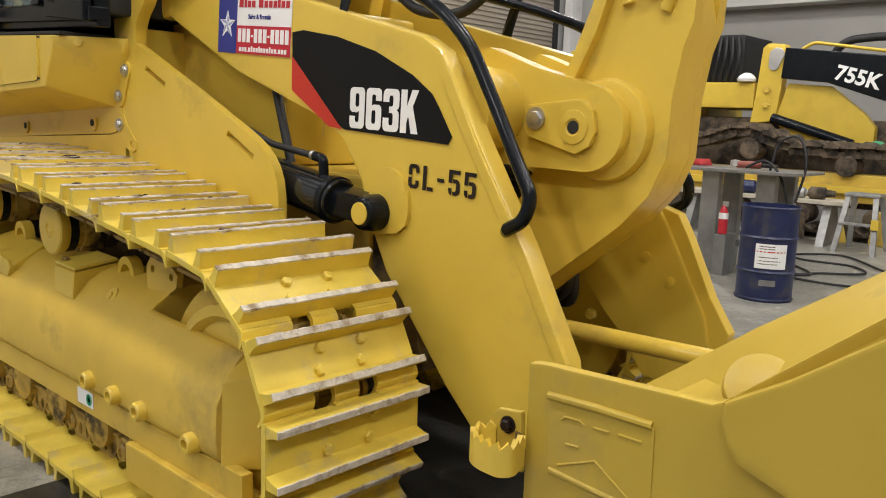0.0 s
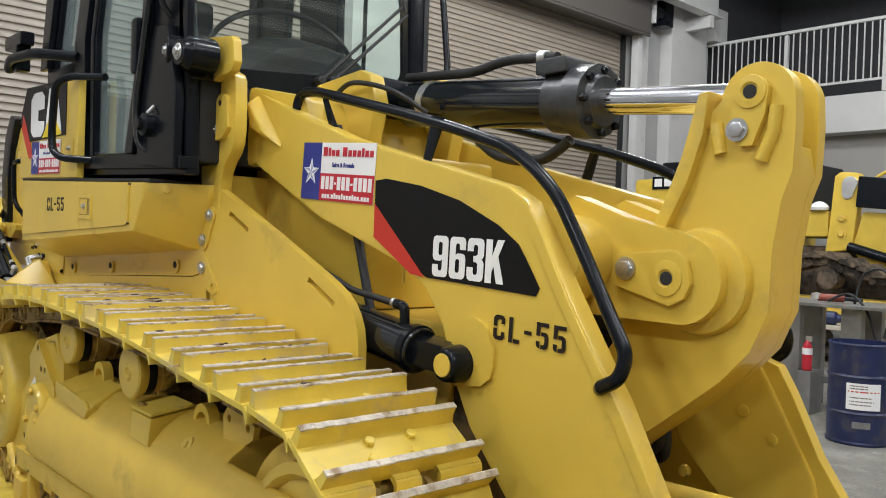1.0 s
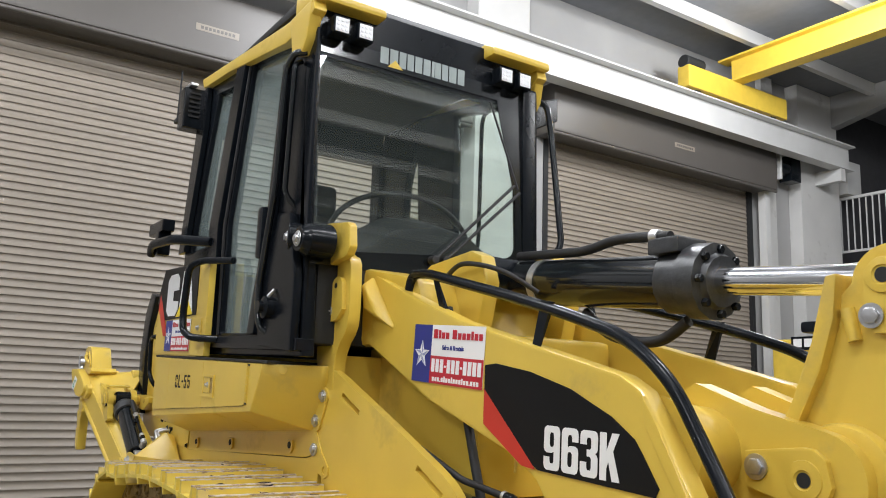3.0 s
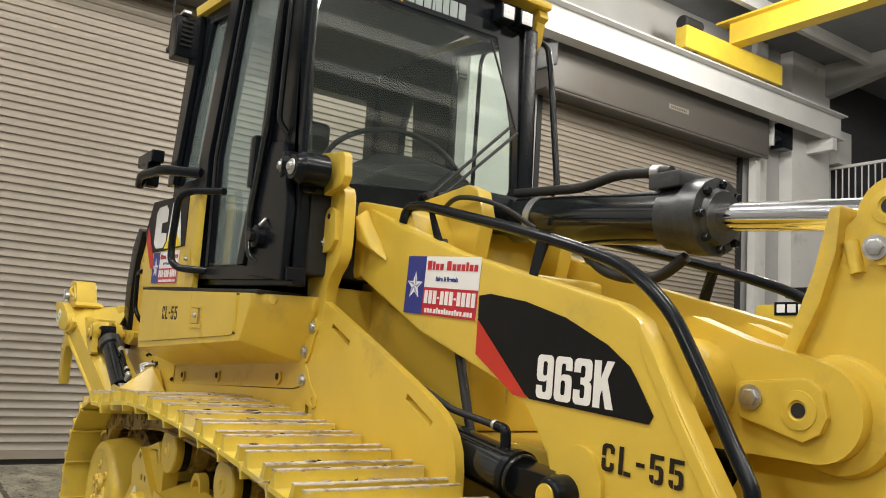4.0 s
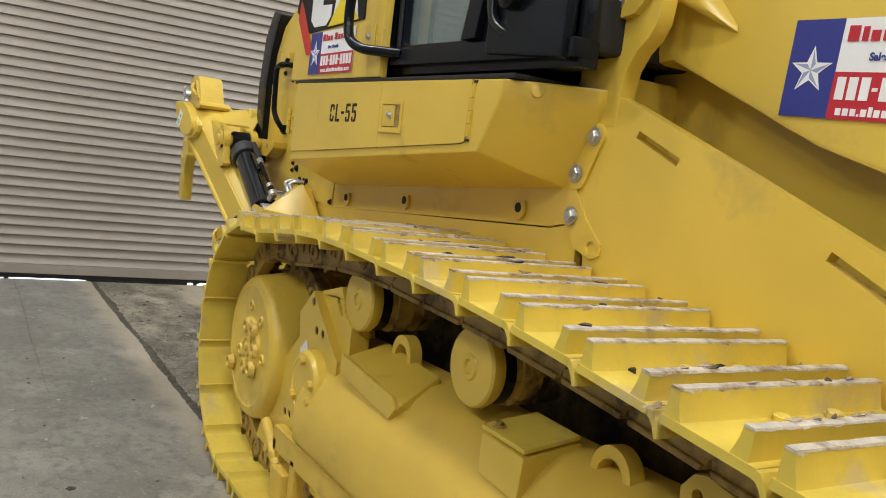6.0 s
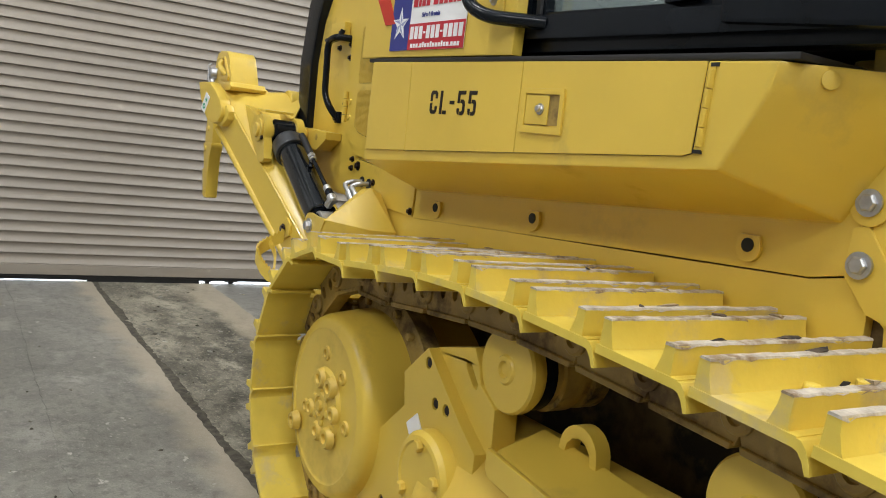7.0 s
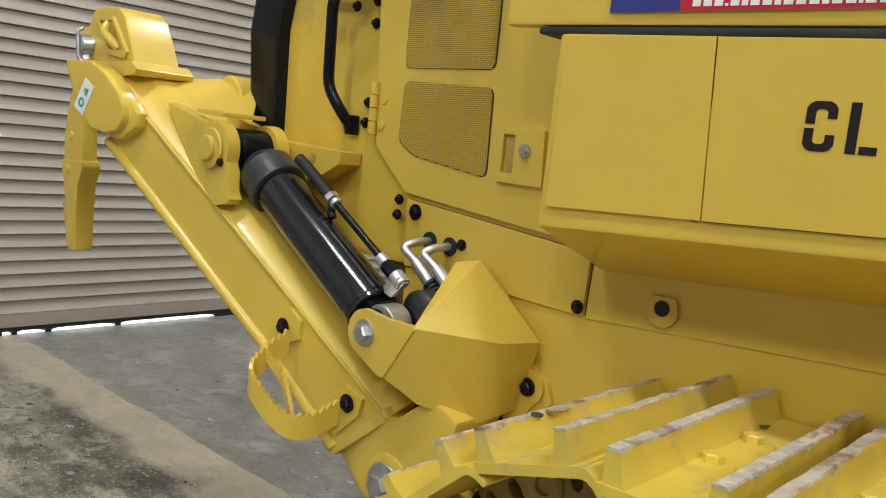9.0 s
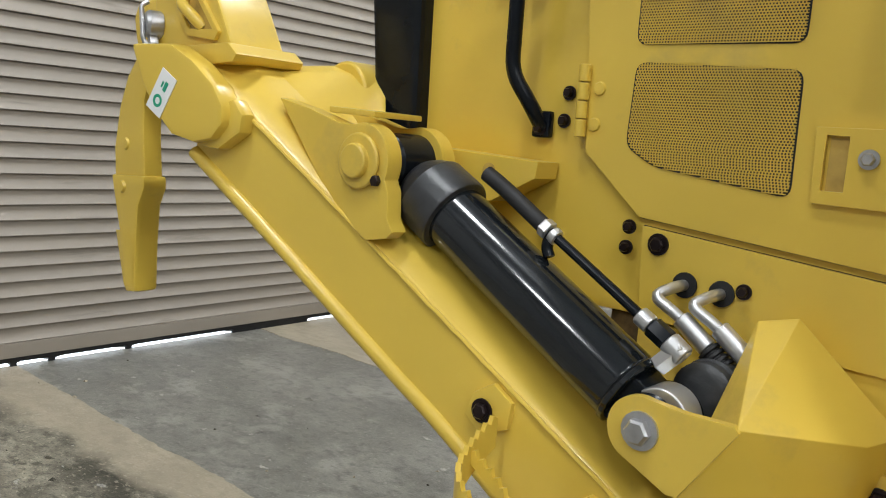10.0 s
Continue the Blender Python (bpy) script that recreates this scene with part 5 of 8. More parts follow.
def loader_arms():
    out = [(1.62, 2.12), (1.72, 2.175), (2.10, 2.03), (2.52, 1.885), (3.0, 1.765), (3.24, 1.705), (3.36, 1.675), (3.44, 1.63), (3.49, 1.56), (3.61, 1.36), (3.81, 1.05),
           (3.98, 0.74), (4.02, 0.55), (3.98, 0.45), (3.66, 0.42), (3.52, 0.55), (3.22, 0.89), (3.13, 1.06), (3.08, 1.20), (2.98, 1.33), (2.86, 1.40), (2.31, 1.575), (1.74, 1.84), (1.60, 1.95)]
    for s in (-1, 1):
        y = lambda v: s * v
        line = out if s < 0 else out[:14] + [(3.75, 0.46), (3.637, 0.61), (3.467, 0.778), (3.42, 0.95), (3.2, 1.12)] + out[18:]
        a = part("lift_arm", slab(line, min(y(0.475), y(0.395)), max(y(0.475), y(0.395)), w=0.016), M_YELLOW, loader, "yellow box-section lift arm")
        part("arm_edge", slab([(3.45, 1.615), (3.5, 1.54), (3.62, 1.33), (3.82, 1.03), (3.985, 0.735), (3.95, 0.72), (3.78, 1.02), (3.58, 1.33), (3.46, 1.53)], min(y(0.481), y(0.46)), max(y(0.481), y(0.46)), w=0.004), M_YELLOW, a)
        part("stop_block", hull([(1.82, y(0.475), 2.13), (1.98, y(0.475), 1.94), (2.06, y(0.475), 1.85), (1.84, y(0.475), 1.98), (1.82, y(0.54), 2.08), (1.95, y(0.52), 1.93), (1.83, y(0.53), 1.97)], 0.01), M_YELLOW, a)
        boss = slab(arc(3.235, 1.16, 0.088, 20, 170, 14) + [(3.14, 1.10), (3.14, 1.03), (3.17, 1.015), (3.285, 1.03), (3.325, 1.06), (3.337, 1.10), (3.335, 1.16)], min(y(0.49), y(0.47)), max(y(0.49), y(0.47)), w=0.01)
        part("cylinder_boss", boss, M_YELLOW, a, "raised pin boss")
        c = part("lift_cylinder", rod((3.0, y(0.492), 1.11), (2.1, y(0.492), 1.24), 0.08, 0.008, 36), M_BLACK_GLOSS, loader, "glossy black lift cylinder")
        part("end_cap", lathe((2.955, y(0.492), 1.117), (3.1, y(0.492), 1.096), [(0, 0.078), (0.0, 0.086), (0.028, 0.086), (0.032, 0.078), (0.034, 0.05)], 36), M_BLACK, c)
        part("eye", join(lathe((3.19, y(0.57), 1.092), (3.19, y(0.44), 1.092), [(0, 0.039), (0.004, 0.05), (0.012, 0.056), (0.04, 0.062), (0.12, 0.064), (0.13, 0.06)], 32), hull([(2.95, y(0.54), 1.07), (2.95, y(0.54), 1.16), (2.95, y(0.44), 1.06), (2.95, y(0.44), 1.17), (3.18, y(0.53), 1.046), (3.18, y(0.53), 1.142), (3.18, y(0.45), 1.04), (3.18, y(0.45), 1.155)], 0.008)), M_BLACK, c, "black cylinder eye")
        part("pin", rod((3.19, y(0.50), 1.092), (3.19, y(0.5755), 1.092), 0.0385, 0.003, 28), M_YELLOW, c, "yellow pin end")
        part("hose", tube(rounded_path([(2.3, y(0.50), 1.39), (2.6, y(0.50), 1.295), (2.85, y(0.50), 1.265), (2.89, y(0.50), 1.262)], 0.03), 0.0125), M_RUBBER, c, "black hydraulic pipe")
        part("fitting", rod((2.845, y(0.50), 1.267), (2.862, y(0.50), 1.265), 0.018, 0.003), M_ALU, c)
        part("elbow", tube(rounded_path([(2.862, y(0.50), 1.264), (2.91, y(0.50), 1.258), (2.915, y(0.50), 1.19)], 0.018), 0.018), M_BLACK, c)
    arm = [o for o in loader.children if o.name.startswith("lift_arm")][0]
    arm.name = "lift_arm"
    d = part("decal", slab([(2.695, 1.71), (2.76, 1.715), (2.95, 1.685), (3.15, 1.63), (3.33, 1.55), (3.42, 1.49), (3.45, 1.45), (3.51, 1.36), (3.495, 1.335), (2.995, 1.365), (2.695, 1.53)], -0.4795, -0.4765), M_DECAL_BLACK, arm, "black decal with white model number and red wedge")
    part("red_wedge", slab([(2.695, 1.625), (2.985, 1.366), (2.915, 1.372), (2.695, 1.5)], -0.4812, -0.48), M_RED, d)
    block_number(3.027, -0.4812, 1.372, 0.14, -1.8, d)
    stencil(3.324, 1.188, 0.079, -2.6, -0.4785, arm)
    sign(2.19, -0.4765, 1.653, 0.49, 0.232, -4.0, "the yellow lift arm")
    # slotted fender plate
    fp = slab([(1.62, 1.73), (1.74, 1.70), (1.85, 1.66), (2.25, 1.497), (2.60, 1.349), (2.66, 1.321), (2.71, 1.293), (2.75, 1.262), (2.785, 1.22), (2.807, 1.172), (2.818, 1.11), (2.82, 0.98), (1.72, 1.03), (1.70, 1.22), (1.61, 1.30), (1.57, 1.42)], -0.628, -0.592,
              holes=[[(1.868, 1.592), (2.03, 1.521), (2.02, 1.50), (1.857, 1.572)], [(2.494, 1.341), (2.667, 1.258), (2.656, 1.236), (2.483, 1.319)]])
    f = part("fender_plate", fp, M_YELLOW, loader, "yellow fender plate with two slots")
    link = part("mount_plate", slab(arc(1.697, 1.574, 0.04, -40, 140, 8) + arc(1.635, 1.458, 0.045, 140, 320, 8), -0.638, -0.627, w=0.003), M_YELLOW, f)
    tri_plate = part("mount_plate", slab([(1.605, 1.41), (1.64, 1.415), (1.70, 1.33), (1.775, 1.265), (1.775, 1.23), (1.74, 1.215), (1.66, 1.24), (1.60, 1.31)], -0.635, -0.627, w=0.003, holes=[arc(1.735, 1.25, 0.018, 0, 330, 10)]), M_YELLOW, f)
    for x, z, own in ((1.697, 1.574, link), (1.635, 1.462, link), (1.636, 1.335, tri_plate)):
        part("washer", rod((x, -0.634, z), (x, -0.6415, z), 0.027, 0.002, 20), M_BOLT, own)
        bolt((x, -0.6415, z), (0, -1, 0), own, 0.023)
    # pivot tower at the cab
    tw = part("pivot_tower", slab([(1.62, 2.30), (1.77, 2.30), (1.785, 2.23), (1.83, 2.205), (1.862, 2.195), (1.882, 2.16), (1.888, 2.05), (1.888, 1.94), (1.88, 1.885), (1.855, 1.845), (1.815, 1.81), (1.785, 1.765), (1.772, 1.71), (1.77, 1.60), (1.60, 1.60), (1.585, 1.74), (1.56, 2.03)], -0.6305, -0.57, w=0.009), M_YELLOW, loader, "yellow lift arm pivot tower")
    part("hook_plate", slab([(1.678, 2.355), (1.711, 2.365), (1.906, 2.341), (1.926, 2.323), (1.939, 2.228), (1.916, 2.193), (1.876, 2.181), (1.801, 2.178), (1.741, 2.158), (1.706, 2.113), (1.688, 2.053), (1.671, 2.029), (1.626, 2.021), (1.596, 2.043), (1.569, 2.227), (1.581, 2.253), (1.655, 2.267)], -0.67, -0.6295, w=0.009), M_YELLOW, tw, "yellow hooked front plate")
    part("knob", lathe((1.706, -0.668, 2.275), (1.706, -0.718, 2.275), [(0, 0.03), (0.006, 0.024), (0.03, 0.02), (0.036, 0.014), (0.036, 0)], 18), M_YELLOW, tw)
    kp = part("keeper", slab(arc(1.80, 2.057, 0.05, 15, 165, 10) + arc(1.75, 1.957, 0.052, 175, 280, 8) + [(1.81, 1.912), (1.86, 1.957)], -0.652, -0.63, w=0.006), M_YELLOW, tw, "rounded yellow keeper plate")
    # both holes are dark discs with their shade as colour
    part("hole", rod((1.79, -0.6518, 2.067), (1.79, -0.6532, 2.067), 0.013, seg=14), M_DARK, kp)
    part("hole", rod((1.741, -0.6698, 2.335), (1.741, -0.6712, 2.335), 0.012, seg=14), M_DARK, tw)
    bolt((1.74, -0.652, 1.954), (0, -1, 0), kp, 0.02)
    part("pivot_pin", rod((1.647, -0.84, 2.285), (1.75, -0.60, 2.285), 0.07, 0.01), M_BLACK, tw, "black pivot pin bushing")
    bolt((1.645, -0.842, 2.285), (-0.2, -1, 0), tw, 0.024)
    part("cab_mount", box(1.50, 1.72, -0.568, 0.45, 1.25, 1.76, 0.01), M_YELLOW, loader, "yellow cab mount behind the pivot tower")
    part("tower_left", slab([(1.62, 2.37), (1.86, 2.36), (1.97, 1.95), (1.86, 1.70), (1.62, 1.6), (1.55, 2.05)], 0.58, 0.66, w=0.012), M_YELLOW, loader)
    part("brace", rod((2.33, -0.40, 1.95), (2.62, -0.42, 1.2), 0.018), M_RUBBER, loader, "black hose in the arm gap")
    part("fuel_line", rod((2.75, -0.365, 1.45), (2.74, -0.365, 1.33), 0.006), M_DUSTY, loader)
    # black guard rails on both arms
    for s in (-1, 1):
        y = lambda v: s * v
        g = part("guard_rail", tube(rounded_path([(2.05, y(0.43), 1.96), (2.075, y(0.43), 2.11), (2.2, y(0.43), 2.105), (2.765, y(0.44), 1.965), (3.10, y(0.45), 1.875), (3.33, y(0.45), 1.80), (3.45, y(0.46), 1.735), (3.555, y(0.46), 1.64), (3.687, y(0.475), 1.442), (3.76, y(0.485), 1.325), (3.837, y(0.49), 1.20), (3.822, y(0.50), 1.132), (3.755, y(0.49), 1.10)], 0.10, 6), 0.021, 16), M_BLACK, loader, "black tubular guard rail")
        part("foot", tube([(3.76, y(0.492), 1.102), (3.735, y(0.465), 1.09)], 0.021), M_BLACK, g)
        part("strap", hull([(2.26, y(0.44), 2.09), (2.30, y(0.44), 2.08), (2.36, y(0.43), 1.92), (2.32, y(0.43), 1.92), (2.26, y(0.42), 2.09), (2.36, y(0.41), 1.92)]), M_BLACK, g)
        part("strap", hull([(2.98, y(0.46), 1.93), (3.03, y(0.46), 1.92), (2.97, y(0.46), 1.74), (2.93, y(0.46), 1.75), (3.03, y(0.44), 1.92), (2.93, y(0.44), 1.75)]), M_BLACK, g)


def linkage():
    # cross tube between the arms
    part("cross_tube", lathe((3.42, -0.40, 1.45), (3.42, 0.40, 1.45), [(0, 0.17), (0.03, 0.165), (0.12, 0.15), (0.2, 0.14), (0.6, 0.14), (0.68, 0.15), (0.77, 0.165), (0.8, 0.17)], 40), M_YELLOW, loader, "thick yellow cross tube")
    for s, y0, y1 in ((-1, -0.18, -0.105), (1, 0.105, 0.18)):
        cl = part("lever_bracket", slab(arc(3.80, 1.40, 0.135, -95, 75, 16) + [(3.60, 1.59), (3.40, 1.66), (3.27, 1.60), (3.27, 1.36), (3.45, 1.27)], y0, y1, w=0.022), M_YELLOW, loader, "yellow lever bracket")
        if s < 0:
            k = part("keeper", slab([(3.585, 1.47), (3.585, 1.37), (3.78, 1.318), (3.83, 1.345), (3.85, 1.39), (3.835, 1.46), (3.80, 1.487), (3.77, 1.49)], y0 - 0.022, y0, w=0.006), M_YELLOW, cl, "keeper plate with a bolt and grease hole")
            part("pin_ring", lathe((3.77, y0 - 0.02, 1.403), (3.77, y0 - 0.1, 1.403), [(0, 0.055), (0.006, 0.053), (0.008, 0.028), (0.003, 0.024), (0.003, 0)], 24), M_YELLOW, k)
            # pin hole as a dark disc, its shade put into the colour
            part("hole", rod((3.77, y0 - 0.0232, 1.403), (3.77, y0 - 0.0245, 1.403), 0.021, seg=16), M_DARK, k)
            part("washer", rod((3.625, y0 - 0.021, 1.427), (3.625, y0 - 0.026, 1.427), 0.036, 0.002, 24), M_BOLT, k)
            bolt((3.625, y0 - 0.026, 1.427), (0, -1, 0), k, 0.03)
    # tall bell-crank lever with a forked head
    low = [(4.095, 1.72), (4.068, 1.645), (4.045, 1.50), (4.04, 1.32), (3.99, 1.20), (3.90, 1.10), (3.79, 1.01), (3.60, 0.86), (3.46, 0.74), (3.39, 0.84), (3.40, 0.96), (3.44, 1.07), (3.51, 1.17), (3.57, 1.29), (3.68, 1.54), (3.76, 1.73)]
    lv = part("tilt_lever", slab([(3.80, 1.80), (4.08, 1.80)] + low, -0.05, 0.055, w=0.006), M_YELLOW, loader, "tall yellow bell-crank tilt lever")
    for y0, y1 in ((-0.10, -0.048), (0.053, 0.10)):
        part("side_plate", slab([(3.83, 1.90)] + arc(3.985, 1.93, 0.112, 175, 8, 18) + [(4.10, 1.86)] + low, y0, y1, w=0.008), M_YELLOW, lv)
    part("lever_rib", slab([(3.815, 1.965), (3.85, 1.97), (3.835, 1.84), (3.79, 1.70), (3.72, 1.56), (3.66, 1.45), (3.62, 1.47), (3.70, 1.62), (3.765, 1.78)], -0.135, 0.135, w=0.01), M_YELLOW, lv)
    part("pivot_collar", lathe((3.83, -0.135, 1.395), (3.83, 0.135, 1.395), [(0, 0.13), (0.005, 0.155), (0.03, 0.165), (0.24, 0.165), (0.265, 0.155), (0.27, 0.13)], 40), M_YELLOW, lv)
    kp = part("keeper", slab(arc(3.975, 1.945, 0.056, 15, 165, 10) + [(3.918, 1.83), (3.945, 1.797), (3.985, 1.797), (4.02, 1.885)], -0.125, -0.10, w=0.005), M_YELLOW, lv, "keeper plate with a bolt and pin hole")
    part("pin_ring", lathe((3.975, -0.124, 1.953), (3.975, -0.2, 1.953), [(0, 0.05), (0.006, 0.048), (0.008, 0.028), (0.003, 0.024), (0.003, 0)], 24), M_YELLOW, kp)
    # dark disc for the shaded bore of the pin
    part("hole", rod((3.975, -0.1272, 1.953), (3.975, -0.1285, 1.953), 0.021, seg=16), M_DARK, kp)
    part("washer", rod((3.94, -0.124, 1.845), (3.94, -0.129, 1.845), 0.032, 0.002, 24), M_BOLT, kp)
    bolt((3.94, -0.129, 1.845), (0, -1, 0), kp, 0.028)
    for q in ([(3.86, 1.87), (3.88, 1.78)], [(4.045, 1.91), (4.04, 1.84), (4.005, 1.755)]):
        part("stop_rib", tube([(x, -0.104, z) for x, z in q], 0.02), M_YELLOW, lv)
    # tilt cylinder
    p0, p1 = Vector((2.2, 0.06, 2.112)), Vector((4.0, 0.02, 1.952))
    d = (p1 - p0).normalized()
    c = part("tilt_cylinder", rod(p0 + d * 0.05, p0 + d * 1.02, 0.1, 0.008, 40), M_BLACK_GLOSS, loader, "glossy black tilt cylinder with chrome rod")
    part("rod", rod(p0 + d * 1.1, p1, 0.048, 0, 28), M_CHROME, c, "polished chrome rod")
    part("head", lathe(p0 + d * 0.93, p1, [(0, 0.1), (0.01, 0.118), (0.11, 0.118), (0.115, 0.135), (0.2, 0.135), (0.205, 0.1), (0.225, 0.09), (0.225, 0.05)], 14), M_COLLAR, c, "black bolted cylinder head")
    part("head_block", moved(box(-0.07, 0.07, -0.08, 0.08, 0, 0.06, 0.01), Matrix.Translation(p0 + d * 0.98 + Vector((0, -0.03, 0.09)))), M_COLLAR, c)
    part("ferrule", rod(p0 + d * 0.86 + Vector((0, -0.03, 0.168)), p0 + d * 0.90 + Vector((0, -0.03, 0.167)), 0.026, 0.004), M_ALU, c, "bare metal hose ferrule")
    part("wiper_ring", lathe(p0 + d * 1.13, p1, [(0, 0.09), (0.02, 0.088), (0.025, 0.052)], 28), M_GRIME_AND_SHADE, c)
    for k in range(8):
        a = radians(45 * k)
        part("bolt", hexbolt(p0 + d * 1.135 + Vector((0, 0.112 * math.cos(a), 0.112 * math.sin(a))), d, 0.016, 0.02, False), M_BLACK, c)
    part("clamp", lathe(p0 + d * 0.20, p1, [(0, 0.101), (0.0, 0.104), (0.04, 0.104), (0.04, 0.101)], 40), M_ALU, c, "grey metal clamp band")
    part("feed_pipe", tube(rounded_path([p0 + d * 0.06 + Vector((0, -0.03, 0.12)), p0 + d * 0.5 + Vector((0, -0.03, 0.125)), p0 + d * 0.68 + Vector((0, -0.03, 0.17)), p0 + d * 0.95 + Vector((0, -0.03, 0.165))], 0.08), 0.02), M_RUBBER, c, "black feed pipe")
    part("hose", tube(smooth_path([p0 + d * 0.45 + Vector((0, 0.02, -0.12)), p0 + d * 0.62 + Vector((0, 0.0, -0.21)), p0 + d * 0.85 + Vector((0, 0, -0.22)), p0 + d * 1.0 + Vector((0, 0, -0.14))]), 0.021), M_RUBBER, c, "sagging black hose")
    part("trunnion", rod((2.2, -0.2, 2.13), (2.2, 0.35, 2.13), 0.09, 0.01), M_BLACK, c)
    part("cylinder_mount", slab([(1.75, 1.85), (2.28, 1.85), (2.34, 2.08), (2.30, 2.2), (2.22, 2.23), (1.9, 2.2), (1.75, 2.12)], -0.22, -0.14, w=0.015), M_YELLOW, loader, "yellow tilt cylinder mount")
    part("cylinder_mount", slab([(1.75, 1.85), (2.28, 1.85), (2.34, 2.08), (2.30, 2.2), (2.22, 2.23), (1.9, 2.2), (1.75, 2.12)], 0.26, 0.34, w=0.015), M_YELLOW, loader)
    part("cowl", hull([(1.70, -0.5, 2.18), (1.70, 0.5, 2.18), (2.1, -0.42, 2.10), (2.1, 0.42, 2.10), (1.7, -0.5, 1.8), (1.7, 0.5, 1.8), (2.2, -0.40, 1.85), (2.2, 0.40, 1.85)], 0.03), M_YELLOW, loader, "yellow cowl below the windscreen")
    part("hose", tube(smooth_path([(2.1, -0.25, 2.13), (2.25, -0.27, 2.16), (2.42, -0.2, 2.12), (2.52, -0.08, 2.03)]), 0.011), M_RUBBER, loader, "thin black hose")
    # added hoses, block and plate that keep the gap between the arms dark
    vb = part("gap_block", box(3.02, 3.22, 0.0, 0.3, 0.98, 1.24, 0.015), M_BLACK, loader, "dark block added to darken the gap between the arms")
    for k in range(5):
        part("hose", tube(smooth_path([(3.20, 0.03 + 0.06 * k, 1.22 - 0.05 * (k % 2)), (3.32, 0.05 + 0.06 * k, 1.25 - 0.03 * k), (3.46, 0.08 + 0.05 * k, 1.16 - 0.05 * k), (3.50, 0.10 + 0.04 * k, 0.95 - 0.05 * k), (3.40, 0.12 + 0.04 * k, 0.72)]), 0.022), M_RUBBER, vb, "black hose added to darken the arm gap")
    part("gap_plate", hull([(3.0, -0.34, 0.45), (3.0, 0.36, 0.45), (3.0, -0.34, 1.0), (3.0, 0.36, 1.0), (3.25, -0.3, 0.5), (3.25, 0.32, 0.5), (3.12, -0.3, 0.95), (3.12, 0.32, 0.95)], 0.02), M_INNER, loader, "dark brown plate added to darken the arm gap")
    # bucket link
    part("bucket_link", rod((3.40, 0.0, 0.694), (4.5, 0.0, 0.717), 0.031, 0.006), M_YELLOW, loader, "yellow tubular bucket link")
    # inner plate with bolts on the far arm foot
    fp = part("foot_plate", slab([(3.70, 1.145), (3.84, 1.10), (3.89, 1.015), (3.99, 0.81), (4.07, 0.69), (4.05, 0.50), (3.75, 0.45), (3.637, 0.61), (3.467, 0.778), (3.42, 0.95)], 0.41, 0.47, w=0.008), M_YELLOW, loader, "yellow arm foot plate")
    for x, z in ((3.729, 0.927), (3.835, 0.845), (3.5, 0.66)):
        part("bolt", lathe((x, 0.41, z), (x, 0.3, z), [(0, 0.024), (0.02, 0.02), (0.024, 0)], 16), M_YELLOW, fp)


